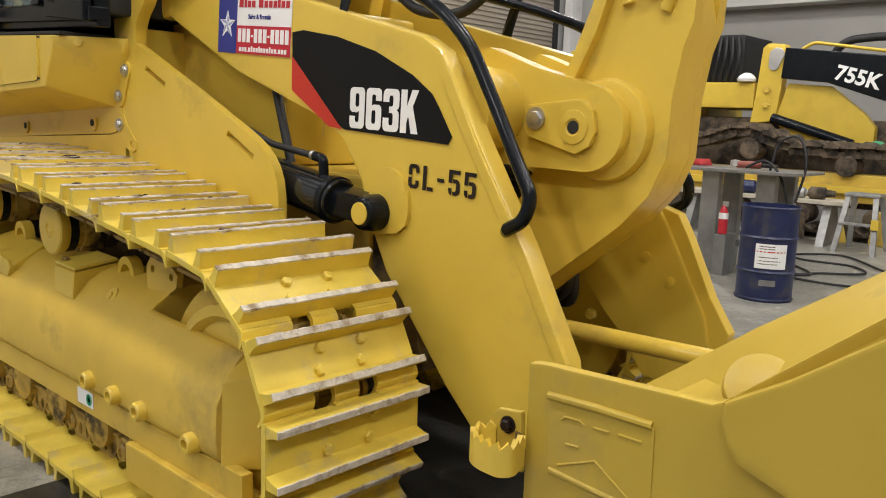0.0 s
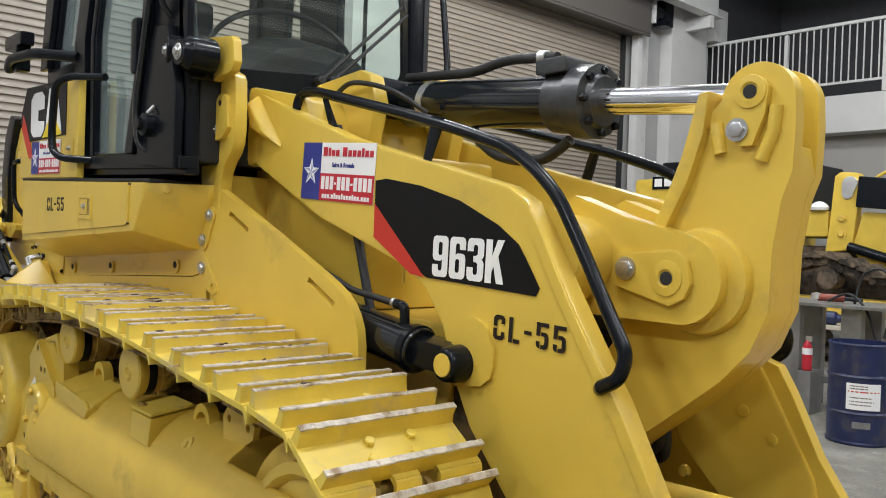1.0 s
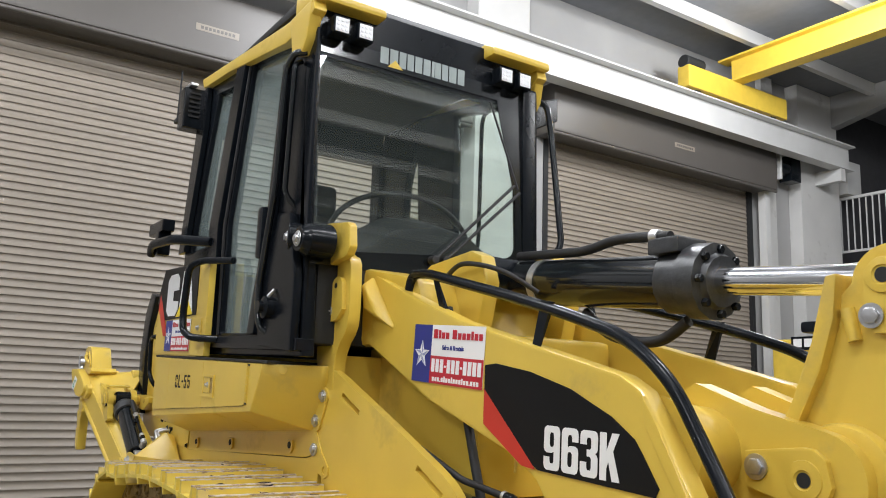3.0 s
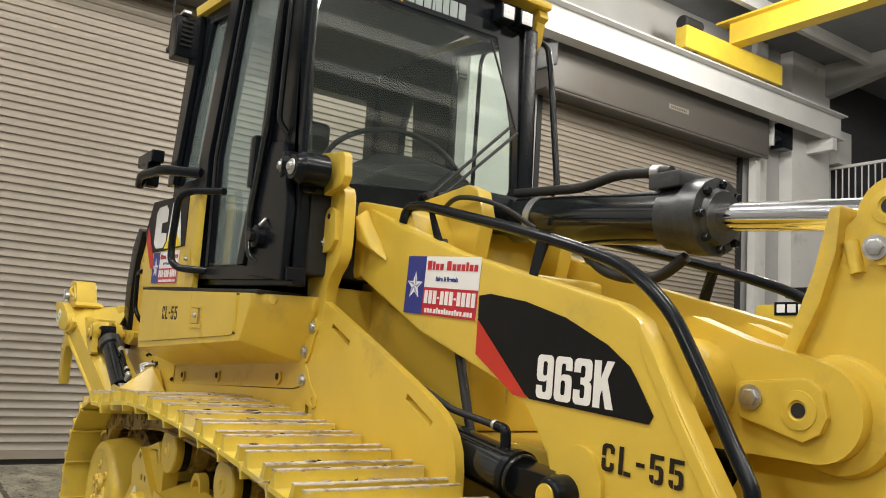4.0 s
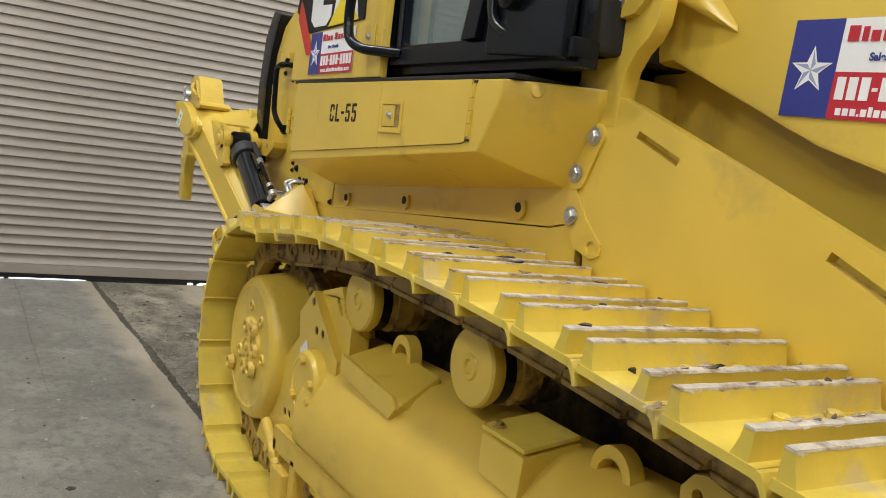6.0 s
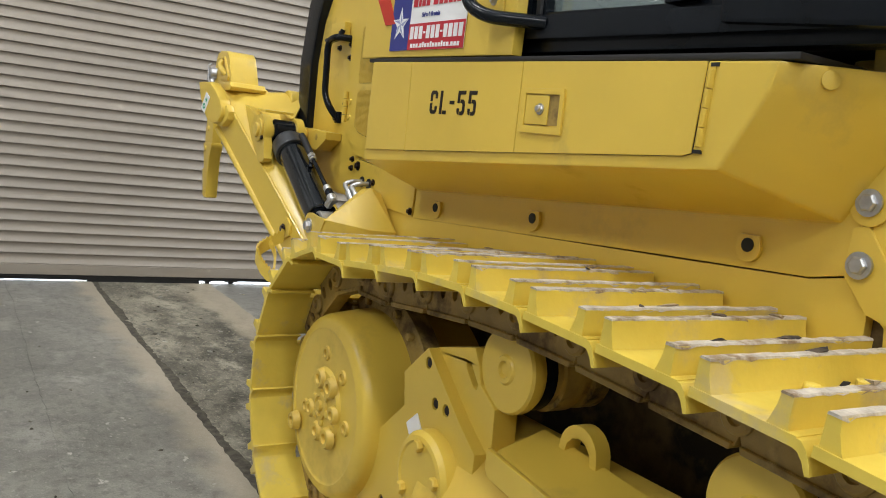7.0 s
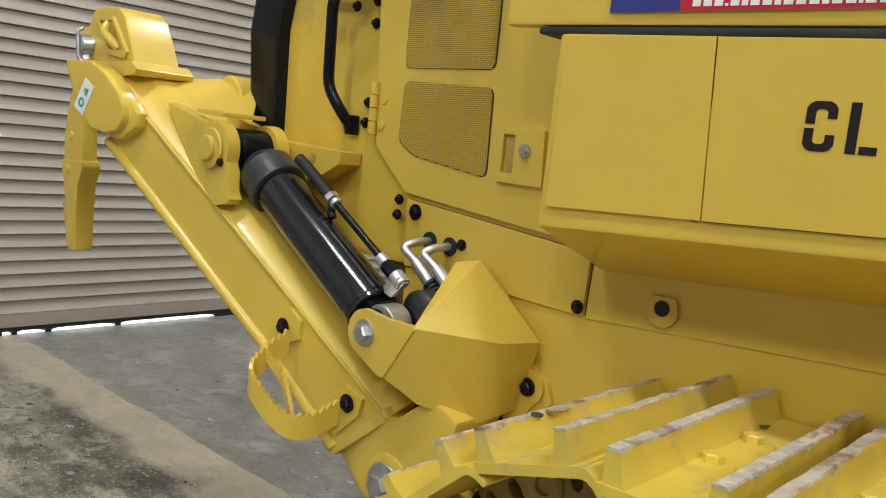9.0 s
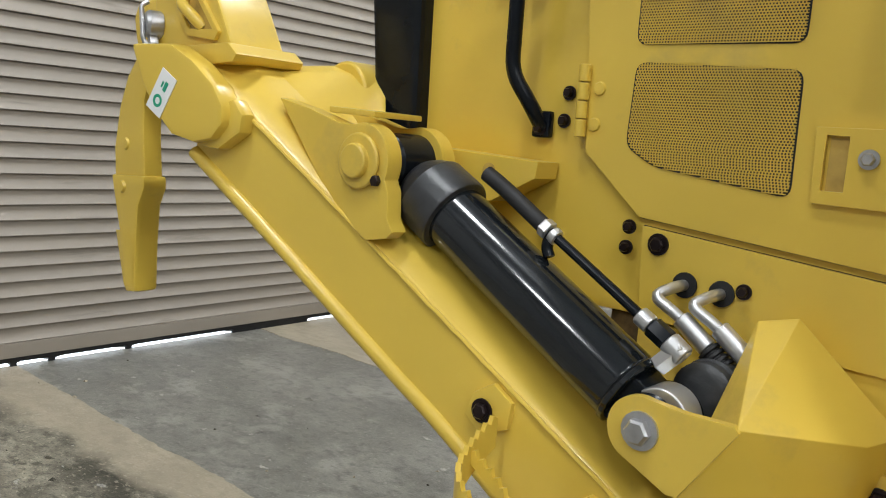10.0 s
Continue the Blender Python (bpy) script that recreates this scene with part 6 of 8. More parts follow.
def bucket():
    b = new("bucket")
    b.parent = loader
    b["label"] = "yellow bucket resting on the floor"
    side = [(4.42, 0.08), (4.415, 1.0), (4.45, 1.005), (4.75, 1.015), (4.80, 1.04), (5.2, 1.40), (5.3, 1.38), (5.75, 0.30), (5.85, 0.06), (4.6, 0.03)]
    for y0, y1 in ((-1.25, -1.225), (1.225, 1.25)):
        part("side_plate", slab(side, y0, y1, w=0.006), M_BUCKET, b, "yellow bucket side plate")
    part("wear_plate", slab([(4.779, 1.032), (4.865, 1.085), (4.973, 1.165), (5.25, 1.38), (5.4, 1.30), (5.5, 0.70), (4.882, 0.921), (4.808, 0.947), (4.789, 0.972), (4.778, 1.007)], -1.282, -1.249, w=0.008), M_BUCKET, b, "raised yellow wear plate")
    part("rim_strip", hull([(x, y, z) for x, z in ((4.765, 1.022), (4.958, 1.185), (5.2, 1.385)) for y in (-1.255, -1.22)] + [(4.78, -1.24, 0.99), (5.2, -1.24, 1.3)], 0.006), M_BUCKET, b)
    part("back_plate", hull([(4.77, -1.215, 0.99), (5.2, -1.215, 1.35), (4.76, -1.215, 0.85), (4.44, -0.9, 0.885), (4.56, -0.9, 0.976), (4.66, -0.9, 1.052), (4.87, -0.9, 1.19), (5.2, -0.9, 1.42), (4.60, -0.9, 0.7), (4.62, -1.215, 0.8), (4.5, -0.9, 0.8)], 0.012), M_BUCKET, b, "yellow sloping back plate of the bucket")
    fr = part("cast_panel", slab([(4.464, 0.955), (4.652, 0.960), (4.664, 0.95), (4.666, 0.815), (4.655, 0.806), (4.476, 0.820), (4.466, 0.83)], -1.2535, -1.249, w=0.0022), M_BUCKET, b, "raised panel with a plain cast mark")
    part("upper_lip", tube([(4.462, -1.252, 0.953), (4.555, -1.252, 0.956), (4.66, -1.252, 0.955)], 0.0075, 10), M_BUCKET, fr)
    part("lower_lip", tube([(4.472, -1.252, 0.822), (4.56, -1.252, 0.815), (4.655, -1.252, 0.807)], 0.006, 10), M_BUCKET, fr)
    # the maker's mark as three faint bars over a wedge
    for q in ([(4.492, 0.918), (4.50, 0.925), (4.53, 0.926), (4.538, 0.92)], [(4.555, 0.922), (4.585, 0.923)], [(4.602, 0.924), (4.644, 0.924)], [(4.503, 0.878), (4.53, 0.88)], [(4.49, 0.836), (4.562, 0.866), (4.635, 0.818)]):
        part("cast_mark", tube([(a, -1.2536, z) for a, z in q], 0.0024, 8), M_BUCKET, fr)
    prof = [(5.2, 1.38), (4.80, 1.02), (4.64, 0.98), (4.5, 0.75), (4.47, 0.4), (4.6, 0.12), (4.8, 0.05), (5.85, 0.04), (5.85, 0.07), (4.82, 0.09), (4.64, 0.16), (4.52, 0.42), (4.55, 0.72), (4.68, 0.92), (4.82, 0.97), (5.22, 1.35)]
    part("shell", slab(prof, -1.225, 1.225), M_BUCKET, b, "curved yellow bucket shell")
    part("ear", lathe((4.775, -1.11, 0.99), (4.80, -1.30, 1.17), [(0, 0.058), (0.05, 0.058), (0.066, 0.052), (0.072, 0.036), (0.074, 0)], 32), M_BUCKET, b, "round yellow pin boss")
    for i in range(8):
        part("tooth", hull([(5.8, -1.15 + i * 0.33 - 0.05, 0.03), (5.8, -1.15 + i * 0.33 + 0.05, 0.03), (6.0, -1.15 + i * 0.33 - 0.03, 0.04), (6.0, -1.15 + i * 0.33 + 0.03, 0.04), (5.8, -1.15 + i * 0.33 - 0.05, 0.1), (5.8, -1.15 + i * 0.33 + 0.05, 0.1)], 0.004), M_DUSTY, b)
    step(b, [(4.36, -1.262, 0.872), (4.334, -1.28, 0.866), (4.334, -1.30, 0.862), (4.365, -1.322, 0.862), (4.415, -1.322, 0.86), (4.432, -1.308, 0.862), (4.42, -1.262, 0.866)], 0.05)
    pl = part("step_bracket", slab([(4.352, 0.80), (4.352, 0.895), (4.362, 0.905), (4.415, 0.913), (4.42, 0.80)], -1.264, -1.25, w=0.005), M_BUCKET, b)
    part("shim", box(4.405, 4.418, -1.2655, -1.2645, 0.855, 0.875), M_GRIME_AND_SHADE, pl)
    bolt((4.388, -1.264, 0.882), (0, -1, 0), pl, 0.013, True)


def step(parent, pts, h):
    """A bent strip with a saw-toothed upper edge."""
    ps = rounded_path(pts, 0.04, 4)
    # equal spacing
    L = [0.0]
    for a, b in zip(ps, ps[1:]):
        L.append(L[-1] + (b - a).length)
    n = max(8, int(L[-1] / 0.0065))
    q = []
    for k in range(n + 1):
        s = L[-1] * k / n
        i = max(j for j in range(len(L)) if L[j] <= s + 1e-9)
        i = min(i, len(ps) - 2)
        q.append(ps[i].lerp(ps[i + 1], (s - L[i]) / max(1e-6, L[i + 1] - L[i])))
    bm = bmesh.new()
    rings = []
    for k, p in enumerate(q):
        d = (q[min(k + 1, n)] - q[max(k - 1, 0)]).normalized()
        w = d.cross(Vector((0, 0, 1))).normalized() * 0.005
        t = (-0.001, 0.005, 0.011)[k % 3]
        rings.append([bm.verts.new(p + w + Vector((0, 0, t))), bm.verts.new(p - w + Vector((0, 0, t))), bm.verts.new(p - w - Vector((0, 0, h))), bm.verts.new(p + w - Vector((0, 0, h)))])
    for a, b in zip(rings, rings[1:]):
        for c in range(4):
            bm.faces.new((a[c], a[(c + 1) % 4], b[(c + 1) % 4], b[c]))
    bm.faces.new(rings[0])
    bm.faces.new(rings[-1])
    return part("boarding_step", bm, M_YELLOW, parent, "saw-toothed yellow boarding step")


def ripper():
    r = new("ripper")
    r.parent = loader
    r["label"] = "raised yellow rear ripper with black cylinder"
    for s in (-1, 1):
        y = lambda v: s * v
        def splay(bm):
            # the arms spread outwards towards the rear
            for v in bm.verts:
                v.co.y -= s * 0.163 * (v.co.x + 0.9)
            return bm
        def plate(outline, y0, y1, w, holes=()):
            return splay(slab(outline, min(y(y0), y(y1)), max(y(y0), y(y1)), w=w, holes=holes))
        ridge = [(-1.73, 1.655), (-1.33, 1.375), (-1.05, 1.195), (-0.79, 1.008), (-0.62, 0.893)]
        low = [(-1.75, 1.465), (-1.475, 1.278), (-1.18, 1.075), (-1.03, 0.972), (-0.775, 0.772)]
        sec = lambda p, q: [(p[0], y(0.865), p[1]), (q[0], y(0.865), q[1]), (p[0] + 0.026, y(0.79), p[1] + 0.043), (p[0] + 0.026, y(0.64), p[1] + 0.043), (q[0], y(0.64), q[1])]
        bm = part("beam", splay(hull(sec(ridge[0], low[0]) + sec(ridge[-1], low[-1]), 0.009)), M_YELLOW, r, "yellow ripper beam")
        # heavy rounded lower edge with a weld bead
        edge = [Vector((a, y(0.862), b)) for a, b in low]
        part("lower_flange", splay(join(tube(smooth_path(edge), 0.017, 12), slab([(a, b + 0.004) for a, b in low] + [(a, b - 0.018) for a, b in low[::-1]], min(y(0.862), y(0.66)), max(y(0.862), y(0.66))))), M_YELLOW, bm, "rounded lower edge of the beam")
        random.seed(31)
        bead = [Vector((ridge[0][0] + (ridge[-1][0] - ridge[0][0]) * k / 60, y(0.866 + random.uniform(-0.001, 0.001)), ridge[0][1] + (ridge[-1][1] - ridge[0][1]) * k / 60 + random.uniform(-0.001, 0.001) - 0.004)) for k in range(61)]
        part("weld_bead", splay(tube(bead, 0.005, 8)), M_YELLOW, bm)
        part("end_cap", splay(slab([(-1.90, 1.70), (-1.77, 1.70), (-1.70, 1.665), (-1.635, 1.615), (-1.605, 1.57), (-1.605, 1.53), (-1.635, 1.498), (-1.69, 1.487), (-1.758, 1.50), (-1.81, 1.545), (-1.86, 1.61)], min(y(0.865), y(0.922)), max(y(0.865), y(0.922)), w=0.014)), M_YELLOW, bm, "rounded yellow end cap")
        part("cap_pad", plate([(-1.68, 1.545), (-1.60, 1.59), (-1.57, 1.555), (-1.575, 1.515), (-1.64, 1.475), (-1.70, 1.48)], 0.86, 0.90, 0.012), M_YELLOW, bm)
        # lower end: bracket with the pivot bolt
        lug = part("pivot_lug", slab([(-0.80, 0.76), (-0.66, 0.89), (-0.585, 0.905), (-0.49, 0.98), (-0.40, 0.945), (-0.42, 0.87), (-0.47, 0.74), (-0.56, 0.65), (-0.66, 0.65), (-0.73, 0.71)], min(y(0.82), y(0.66)), max(y(0.82), y(0.66)), w=0.014), M_YELLOW, bm, "yellow pivot lug")
        part("end_plate", splay(hull([(-0.80, y(0.868), 0.765), (-0.77, y(0.868), 0.755), (-0.61, y(0.868), 0.89), (-0.63, y(0.868), 0.915), (-0.80, y(0.83), 0.765), (-0.61, y(0.83), 0.89), (-0.63, y(0.83), 0.92), (-0.77, y(0.83), 0.755)], 0.006)), M_YELLOW, bm)
        pv = part("pivot", lathe((-0.60, y(0.81), 0.735), (-0.60, y(1.05), 0.735), [(0, 0.075), (0.016, 0.072), (0.02, 0.06), (0.02, 0)], 28), M_YELLOW, bm)
        part("washer", rod((-0.60, y(0.829), 0.735), (-0.60, y(0.838), 0.735), 0.054, 0.003, 28), M_BOLT, pv)
        part("bolt", hexbolt((-0.60, y(0.838), 0.735), (0, s, 0), 0.033, 0.026, False), M_BOLT, pv)
        # cylinder clevis on the beam
        for yy in (0.934, 0.772):
            cl = part("clevis", slab([(-1.54, 1.598), (-1.44, 1.578), (-1.345, 1.553), (-1.31, 1.551)] + arc(-1.277, 1.48, 0.076, 88, -25, 10) + [(-1.197, 1.425), (-1.194, 1.375), (-1.178, 1.35), (-1.195, 1.335), (-1.25, 1.325), (-1.36, 1.39)], min(y(yy), y(yy - 0.04)), max(y(yy), y(yy - 0.04)), w=0.008), M_YELLOW, bm, "yellow cylinder clevis")
            if yy > 0.9:
                part("keeper", rod((-1.277, y(yy), 1.48), (-1.277, y(yy + 0.012), 1.48), 0.056, 0.005, 28), M_YELLOW, cl)
                part("clevis_pin", rod((-1.277, y(0.70), 1.48), (-1.277, y(yy + 0.026), 1.48), 0.035, 0.005), M_YELLOW, cl)
                part("bolt", hexbolt((-1.228, y(yy + 0.001), 1.445), (0, s, 0), 0.012, 0.01, False), M_DARK_BOLT, cl)
        part("cover_plate", hull([(a, y(b), c) for a, c in ((-1.40, 1.573), (-1.265, 1.567), (-1.265, 1.579), (-1.40, 1.586)) for b in (0.915, 0.775)], 0.003), M_YELLOW, bm, "thin yellow plate over the clevis")
        p0, p1 = Vector((-1.28, y(0.815), 1.48)), Vector((-0.65, y(0.815), 1.10))
        d = (p1 - p0).normalized()
        c = part("ripper_cylinder", rod(p0 + d * 0.12, p1 - d * 0.075, 0.067, 0.01, 40), M_BLACK_GLOSS, r, "glossy black ripper cylinder")
        part("collar", lathe(p0 + d * 0.055, p1, [(0, 0.03), (0.012, 0.052), (0.03, 0.067), (0.05, 0.077), (0.055, 0.081), (0.125, 0.082), (0.13, 0.079), (0.132, 0.071)], 40), M_COLLAR, c, "worn dark steel collar")
        part("weld_ring", lathe(p0 + d * 0.655, p1, [(0, 0.066), (0.005, 0.071), (0.013, 0.071), (0.018, 0.062)], 40), M_BLACK_GLOSS, c)
        part("eye", lathe(p0 + Vector((0, -0.058, 0)), p0 + Vector((0, 0.058, 0)), [(0, 0.05), (0.01, 0.06), (0.106, 0.06), (0.116, 0.05)], 28), M_BLACK, c)
        part("eye", lathe(p1 + Vector((0, -0.05, 0)), p1 + Vector((0, 0.05, 0)), [(0, 0.05), (0.01, 0.06), (0.09, 0.06), (0.1, 0.05)], 28), M_BLACK, c)
        part("yoke", hull([p1 - d * 0.1 + Vector((0, k * 0.05, q * 0.055)) for k in (-1, 1) for q in (-1, 1)] + [p1 + Vector((0.01, k * 0.04, q * 0.045)) for k in (-1, 1) for q in (-1, 1)], 0.008), M_BLACK, c, "black cylinder yoke")
        part("bushing", lathe((-0.605, y(0.775), 1.148), (-0.605, y(0.66), 1.148), [(0, 0), (0, 0.03), (0.004, 0.044), (0.01, 0.052), (0.03, 0.052), (0.033, 0.047), (0.04, 0.047), (0.043, 0.054), (0.11, 0.054)], 28), M_COLLAR, c, "dark round bushing")
        up = Vector((0.0541, y(-0.012), 0.09))
        at = lambda k, h: p0 + d * k + up * h
        part("hose", tube(rounded_path([at(0.19, 1.04), at(0.24, 1.06), at(0.36, 1.04)], 0.03), 0.016), M_RUBBER, c, "black hose end on the cylinder")
        part("pipe", tube([at(0.36, 1.04), at(0.60, 1.04)], 0.0095), M_BLACK, c, "black hydraulic pipe along the cylinder")
        part("fitting", join(rod(at(0.352, 1.04), at(0.372, 1.04), 0.019, 0.003, 6), rod(at(0.376, 1.04), at(0.392, 1.04), 0.016, 0.003, 16)), M_ALU, c, "bare metal fitting")
        part("clamp_foot", tube(rounded_path([at(0.40, 0.70), at(0.385, 0.78), at(0.375, 1.0)], 0.01), 0.011), M_BLACK, c)
        part("fitting", rod(at(0.596, 1.04), at(0.624, 1.04), 0.017, 0.003, 16), M_ALU, c, "bare metal collar")
        part("fitting", rod(at(0.624, 1.04), at(0.664, 1.04), 0.019, 0.004, 6), M_BLACK, c)
        part("elbow", join(rod(at(0.662, 1.04), at(0.70, 1.02), 0.02, 0.004, 20), rod(at(0.688, 1.16), at(0.676, 0.62), 0.0195, 0.004, 6)), M_ALU, c, "bare metal elbow")
        # guard box at the lower cylinder pin, of bent plate
        V = [(-0.497, 0.889, 1.144), (-0.583, 0.887, 1.012), (-0.505, 0.845, 0.962), (-0.352, 0.748, 1.128), (-0.432, 0.775, 0.934), (-0.405, 0.755, 0.928),
             (-0.327, 0.645, 1.126), (-0.372, 0.645, 0.955), (-0.545, 0.715, 1.278), (-0.485, 0.70, 1.292), (-0.50, 0.645, 1.27), (-0.55, 0.645, 1.22), (-0.56, 0.645, 1.0)]
        gb = part("guard_box", hull([(a, y(b), h) for a, b, h in V], 0.011), M_YELLOW, r, "folded yellow guard box")
        tip = part("pin_plate", slab(arc(-0.65, 1.10, 0.056, 75, 235, 14) + [(-0.595, 1.012), (-0.576, 1.012), (-0.492, 1.140), (-0.50, 1.149), (-0.58, 1.148)], min(y(0.892), y(0.876)), max(y(0.892), y(0.876)), w=0.003), M_YELLOW, gb)
        part("pin_ring", rod((-0.635, y(0.86), 1.115), (-0.635, y(0.80), 1.115), 0.052, 0.004, 28), M_ALU, gb, "bright worn pin end")
        part("bolt", hexbolt((-0.646, y(0.892), 1.101), (0, s, 0), 0.022, 0.022, True), M_BOLT, tip)
        fl = part("flange_plate", slab([(-0.42, 1.075), (-0.345, 1.065), (-0.30, 1.035), (-0.285, 0.99), (-0.36, 0.875), (-0.40, 0.855), (-0.47, 0.86), (-0.48, 0.93)], min(y(0.642), y(0.622)), max(y(0.642), y(0.622)), w=0.005), M_YELLOW, gb)
        part("pad", slab(arc(-0.345, 1.018, 0.042, -60, 120, 10) + arc(-0.416, 0.908, 0.036, 120, 300, 10), min(y(0.652), y(0.64)), max(y(0.652), y(0.64)), w=0.004), M_YELLOW, fl)
        for x, z in ((-0.345, 1.018), (-0.416, 0.908)):
            part("bolt", hexbolt((x, y(0.653), z), (0, s, 0), 0.015, 0.013), M_DARK_BOLT, fl)
        if s < 0:
            st = step(r, [(-0.925, -0.895, 1.045), (-0.93, -0.95, 1.012), (-0.92, -1.005, 0.98), (-0.89, -1.03, 0.962), (-0.82, -1.025, 0.916), (-0.77, -1.0, 0.882), (-0.742, -0.955, 0.88), (-0.737, -0.875, 0.905)], 0.055)
            step(r, [(-0.925, -0.96, 0.998), (-0.86, -0.95, 0.95), (-0.78, -0.98, 0.884)], 0.022)
            for x, z in ((-0.962, 1.045), (-0.733, 0.90), (-0.777, 0.849)):
                yy = -0.878 + 0.163 * (x + 0.9)
                part("bolt", hexbolt((x, yy, z), (0, -1, 0), 0.016, 0.014), M_DARK_BOLT, st)
            part("step_tab", plate([(-1.0, 1.03), (-0.985, 1.075), (-0.945, 1.10), (-0.905, 1.07), (-0.91, 1.02), (-0.965, 0.995)], 0.862, 0.877, 0.004), M_YELLOW, st)
            part("step_tab", plate([(-0.80, 0.90), (-0.745, 0.945), (-0.69, 0.92), (-0.70, 0.875), (-0.765, 0.81), (-0.815, 0.83)], 0.862, 0.877, 0.004), M_YELLOW, st)
    part("cross_tube", rod((-1.60, -0.70, 1.625), (-1.60, 0.94, 1.625), 0.08, 0.01, 40), M_YELLOW, r, "yellow round cross tube")
    part("top_plate", hull([(-1.80, -0.985, 1.66), (-1.705, -0.985, 1.645), (-1.40, -0.935, 1.435), (-1.69, -0.64, 1.695), (-1.60, -0.60, 1.706), (-1.53, -0.62, 1.68), (-1.37, -0.76, 1.47), (-1.78, -0.72, 1.68), (-1.70, -0.93, 1.58), (-1.60, -0.62, 1.58)], 0.016), M_YELLOW, r, "yellow gusset between beam and cross tube")
    # shank holder with its open pocket
    hold = part("shank_holder", slab([(-1.96, 1.68), (-1.985, 1.77), (-1.985, 1.83), (-1.955, 1.868), (-1.90, 1.88), (-1.79, 1.872), (-1.745, 1.845), (-1.70, 1.77), (-1.66, 1.70), (-1.70, 1.68), (-1.84, 1.66)], -0.978, -0.83, w=0.022), M_YELLOW, r, "yellow shank holder")
    part("base_lip", slab([(-1.86, 1.672), (-1.85, 1.705), (-1.66, 1.71), (-1.625, 1.685), (-1.64, 1.668), (-1.80, 1.655)], -0.99, -0.80, w=0.006), M_YELLOW, hold)
    win = [(-1.915, 1.845), (-1.80, 1.842), (-1.70, 1.735), (-1.715, 1.715), (-1.825, 1.728), (-1.85, 1.755)]
    inner = [(-1.893, 1.833), (-1.806, 1.83), (-1.725, 1.74), (-1.818, 1.744), (-1.835, 1.762)]
    fr = part("pocket_frame", slab(win, -0.988, -0.97, holes=[inner], w=0.003), M_YELLOW, hold, "raised rim of the holder pocket")
    part("pocket", slab(inner, -0.98, -0.9775), M_GRIME_AND_SHADE, fr, "mottled brown bottom of the holder pocket")
    part("lug", tube(smooth_path([(-1.845, -0.97, 1.835), (-1.835, -0.995, 1.80), (-1.80, -0.995, 1.775), (-1.775, -0.975, 1.745)]), 0.014), M_YELLOW, fr)
    pin = part("pin_head", lathe((-1.965, -0.97, 1.757), (-1.985, -1.03, 1.757), [(0, 0.034), (0.03, 0.034), (0.038, 0.028), (0.04, 0)], 24), M_BOLT, hold, "bright steel pin head")
    part("clip", tube(rounded_path([(-1.975, -1.0, 1.81), (-1.98, -1.015, 1.80), (-1.97, -1.015, 1.72), (-1.955, -1.0, 1.69)], 0.01), 0.006), M_BOLT, pin)
    part("washer", rod((-1.955, -0.985, 1.71), (-1.962, -1.005, 1.71), 0.02, 0.003, 18), M_BOLT, pin)
    sh = part("shank", slab([(-1.97, 1.70), (-1.985, 1.79), (-2.06, 1.835), (-2.14, 1.83), (-2.165, 1.79), (-2.15, 1.735), (-2.135, 1.70), (-2.19, 1.64), (-2.228, 1.56), (-2.252, 1.45), (-2.245, 1.36), (-2.085, 1.36), (-2.098, 1.48), (-2.10, 1.58), (-2.07, 1.655), (-2.02, 1.685)], -0.935, -0.88, w=0.013), M_YELLOW, r, "curved yellow ripper shank")
    part("tip", slab([(-2.252, 1.375), (-2.08, 1.382), (-2.078, 1.35), (-2.105, 1.30), (-2.112, 1.20), (-2.112, 1.066), (-2.165, 1.06), (-2.178, 1.17), (-2.205, 1.235), (-2.238, 1.335)], -0.943, -0.873, w=0.012), M_YELLOW, sh, "yellow ripper tip")
    part("tip_flute", hull([(-2.215, -0.944, 1.225), (-2.165, -0.950, 1.23), (-2.16, -0.946, 1.08), (-2.12, -0.944, 1.08), (-2.12, -0.944, 1.21), (-2.165, -0.94, 1.07)], 0.003), M_YELLOW, sh)
    for z in (1.46, 1.345):
        part("rivet", lathe((-2.185, -0.934 - 0.009 * (z < 1.4), z), (-2.185, -1.0, z), [(0, 0.018), (0.006, 0.014), (0.007, 0)], 14), M_YELLOW, sh)
    m = Matrix.Translation((-1.79, -1.0682, 1.59)) @ Matrix.Rotation(radians(9.3), 4, "Z") @ Euler((0, radians(-58), 0)).to_matrix().to_4x4()
    sk = part("sticker", moved(box(-0.05, 0.05, -0.001, 0.001, -0.027, 0.027), m), M_WHITE, r, "white and green sticker")
    part("mark", moved(join(lathe((-0.02, 0, 0), (-0.02, -1, 0), [(0.0008, 0.009), (0.0018, 0.015), (0.0018, 0.008), (0.0008, 0.008)], 16), box(0.008, 0.03, -0.002, 0.0, -0.01, 0.0), box(0.012, 0.026, -0.002, 0.0, 0.004, 0.009)), m), M_GREEN, sk)


hull_body()
hood()
loader_arms()
linkage()
bucket()
ripper()


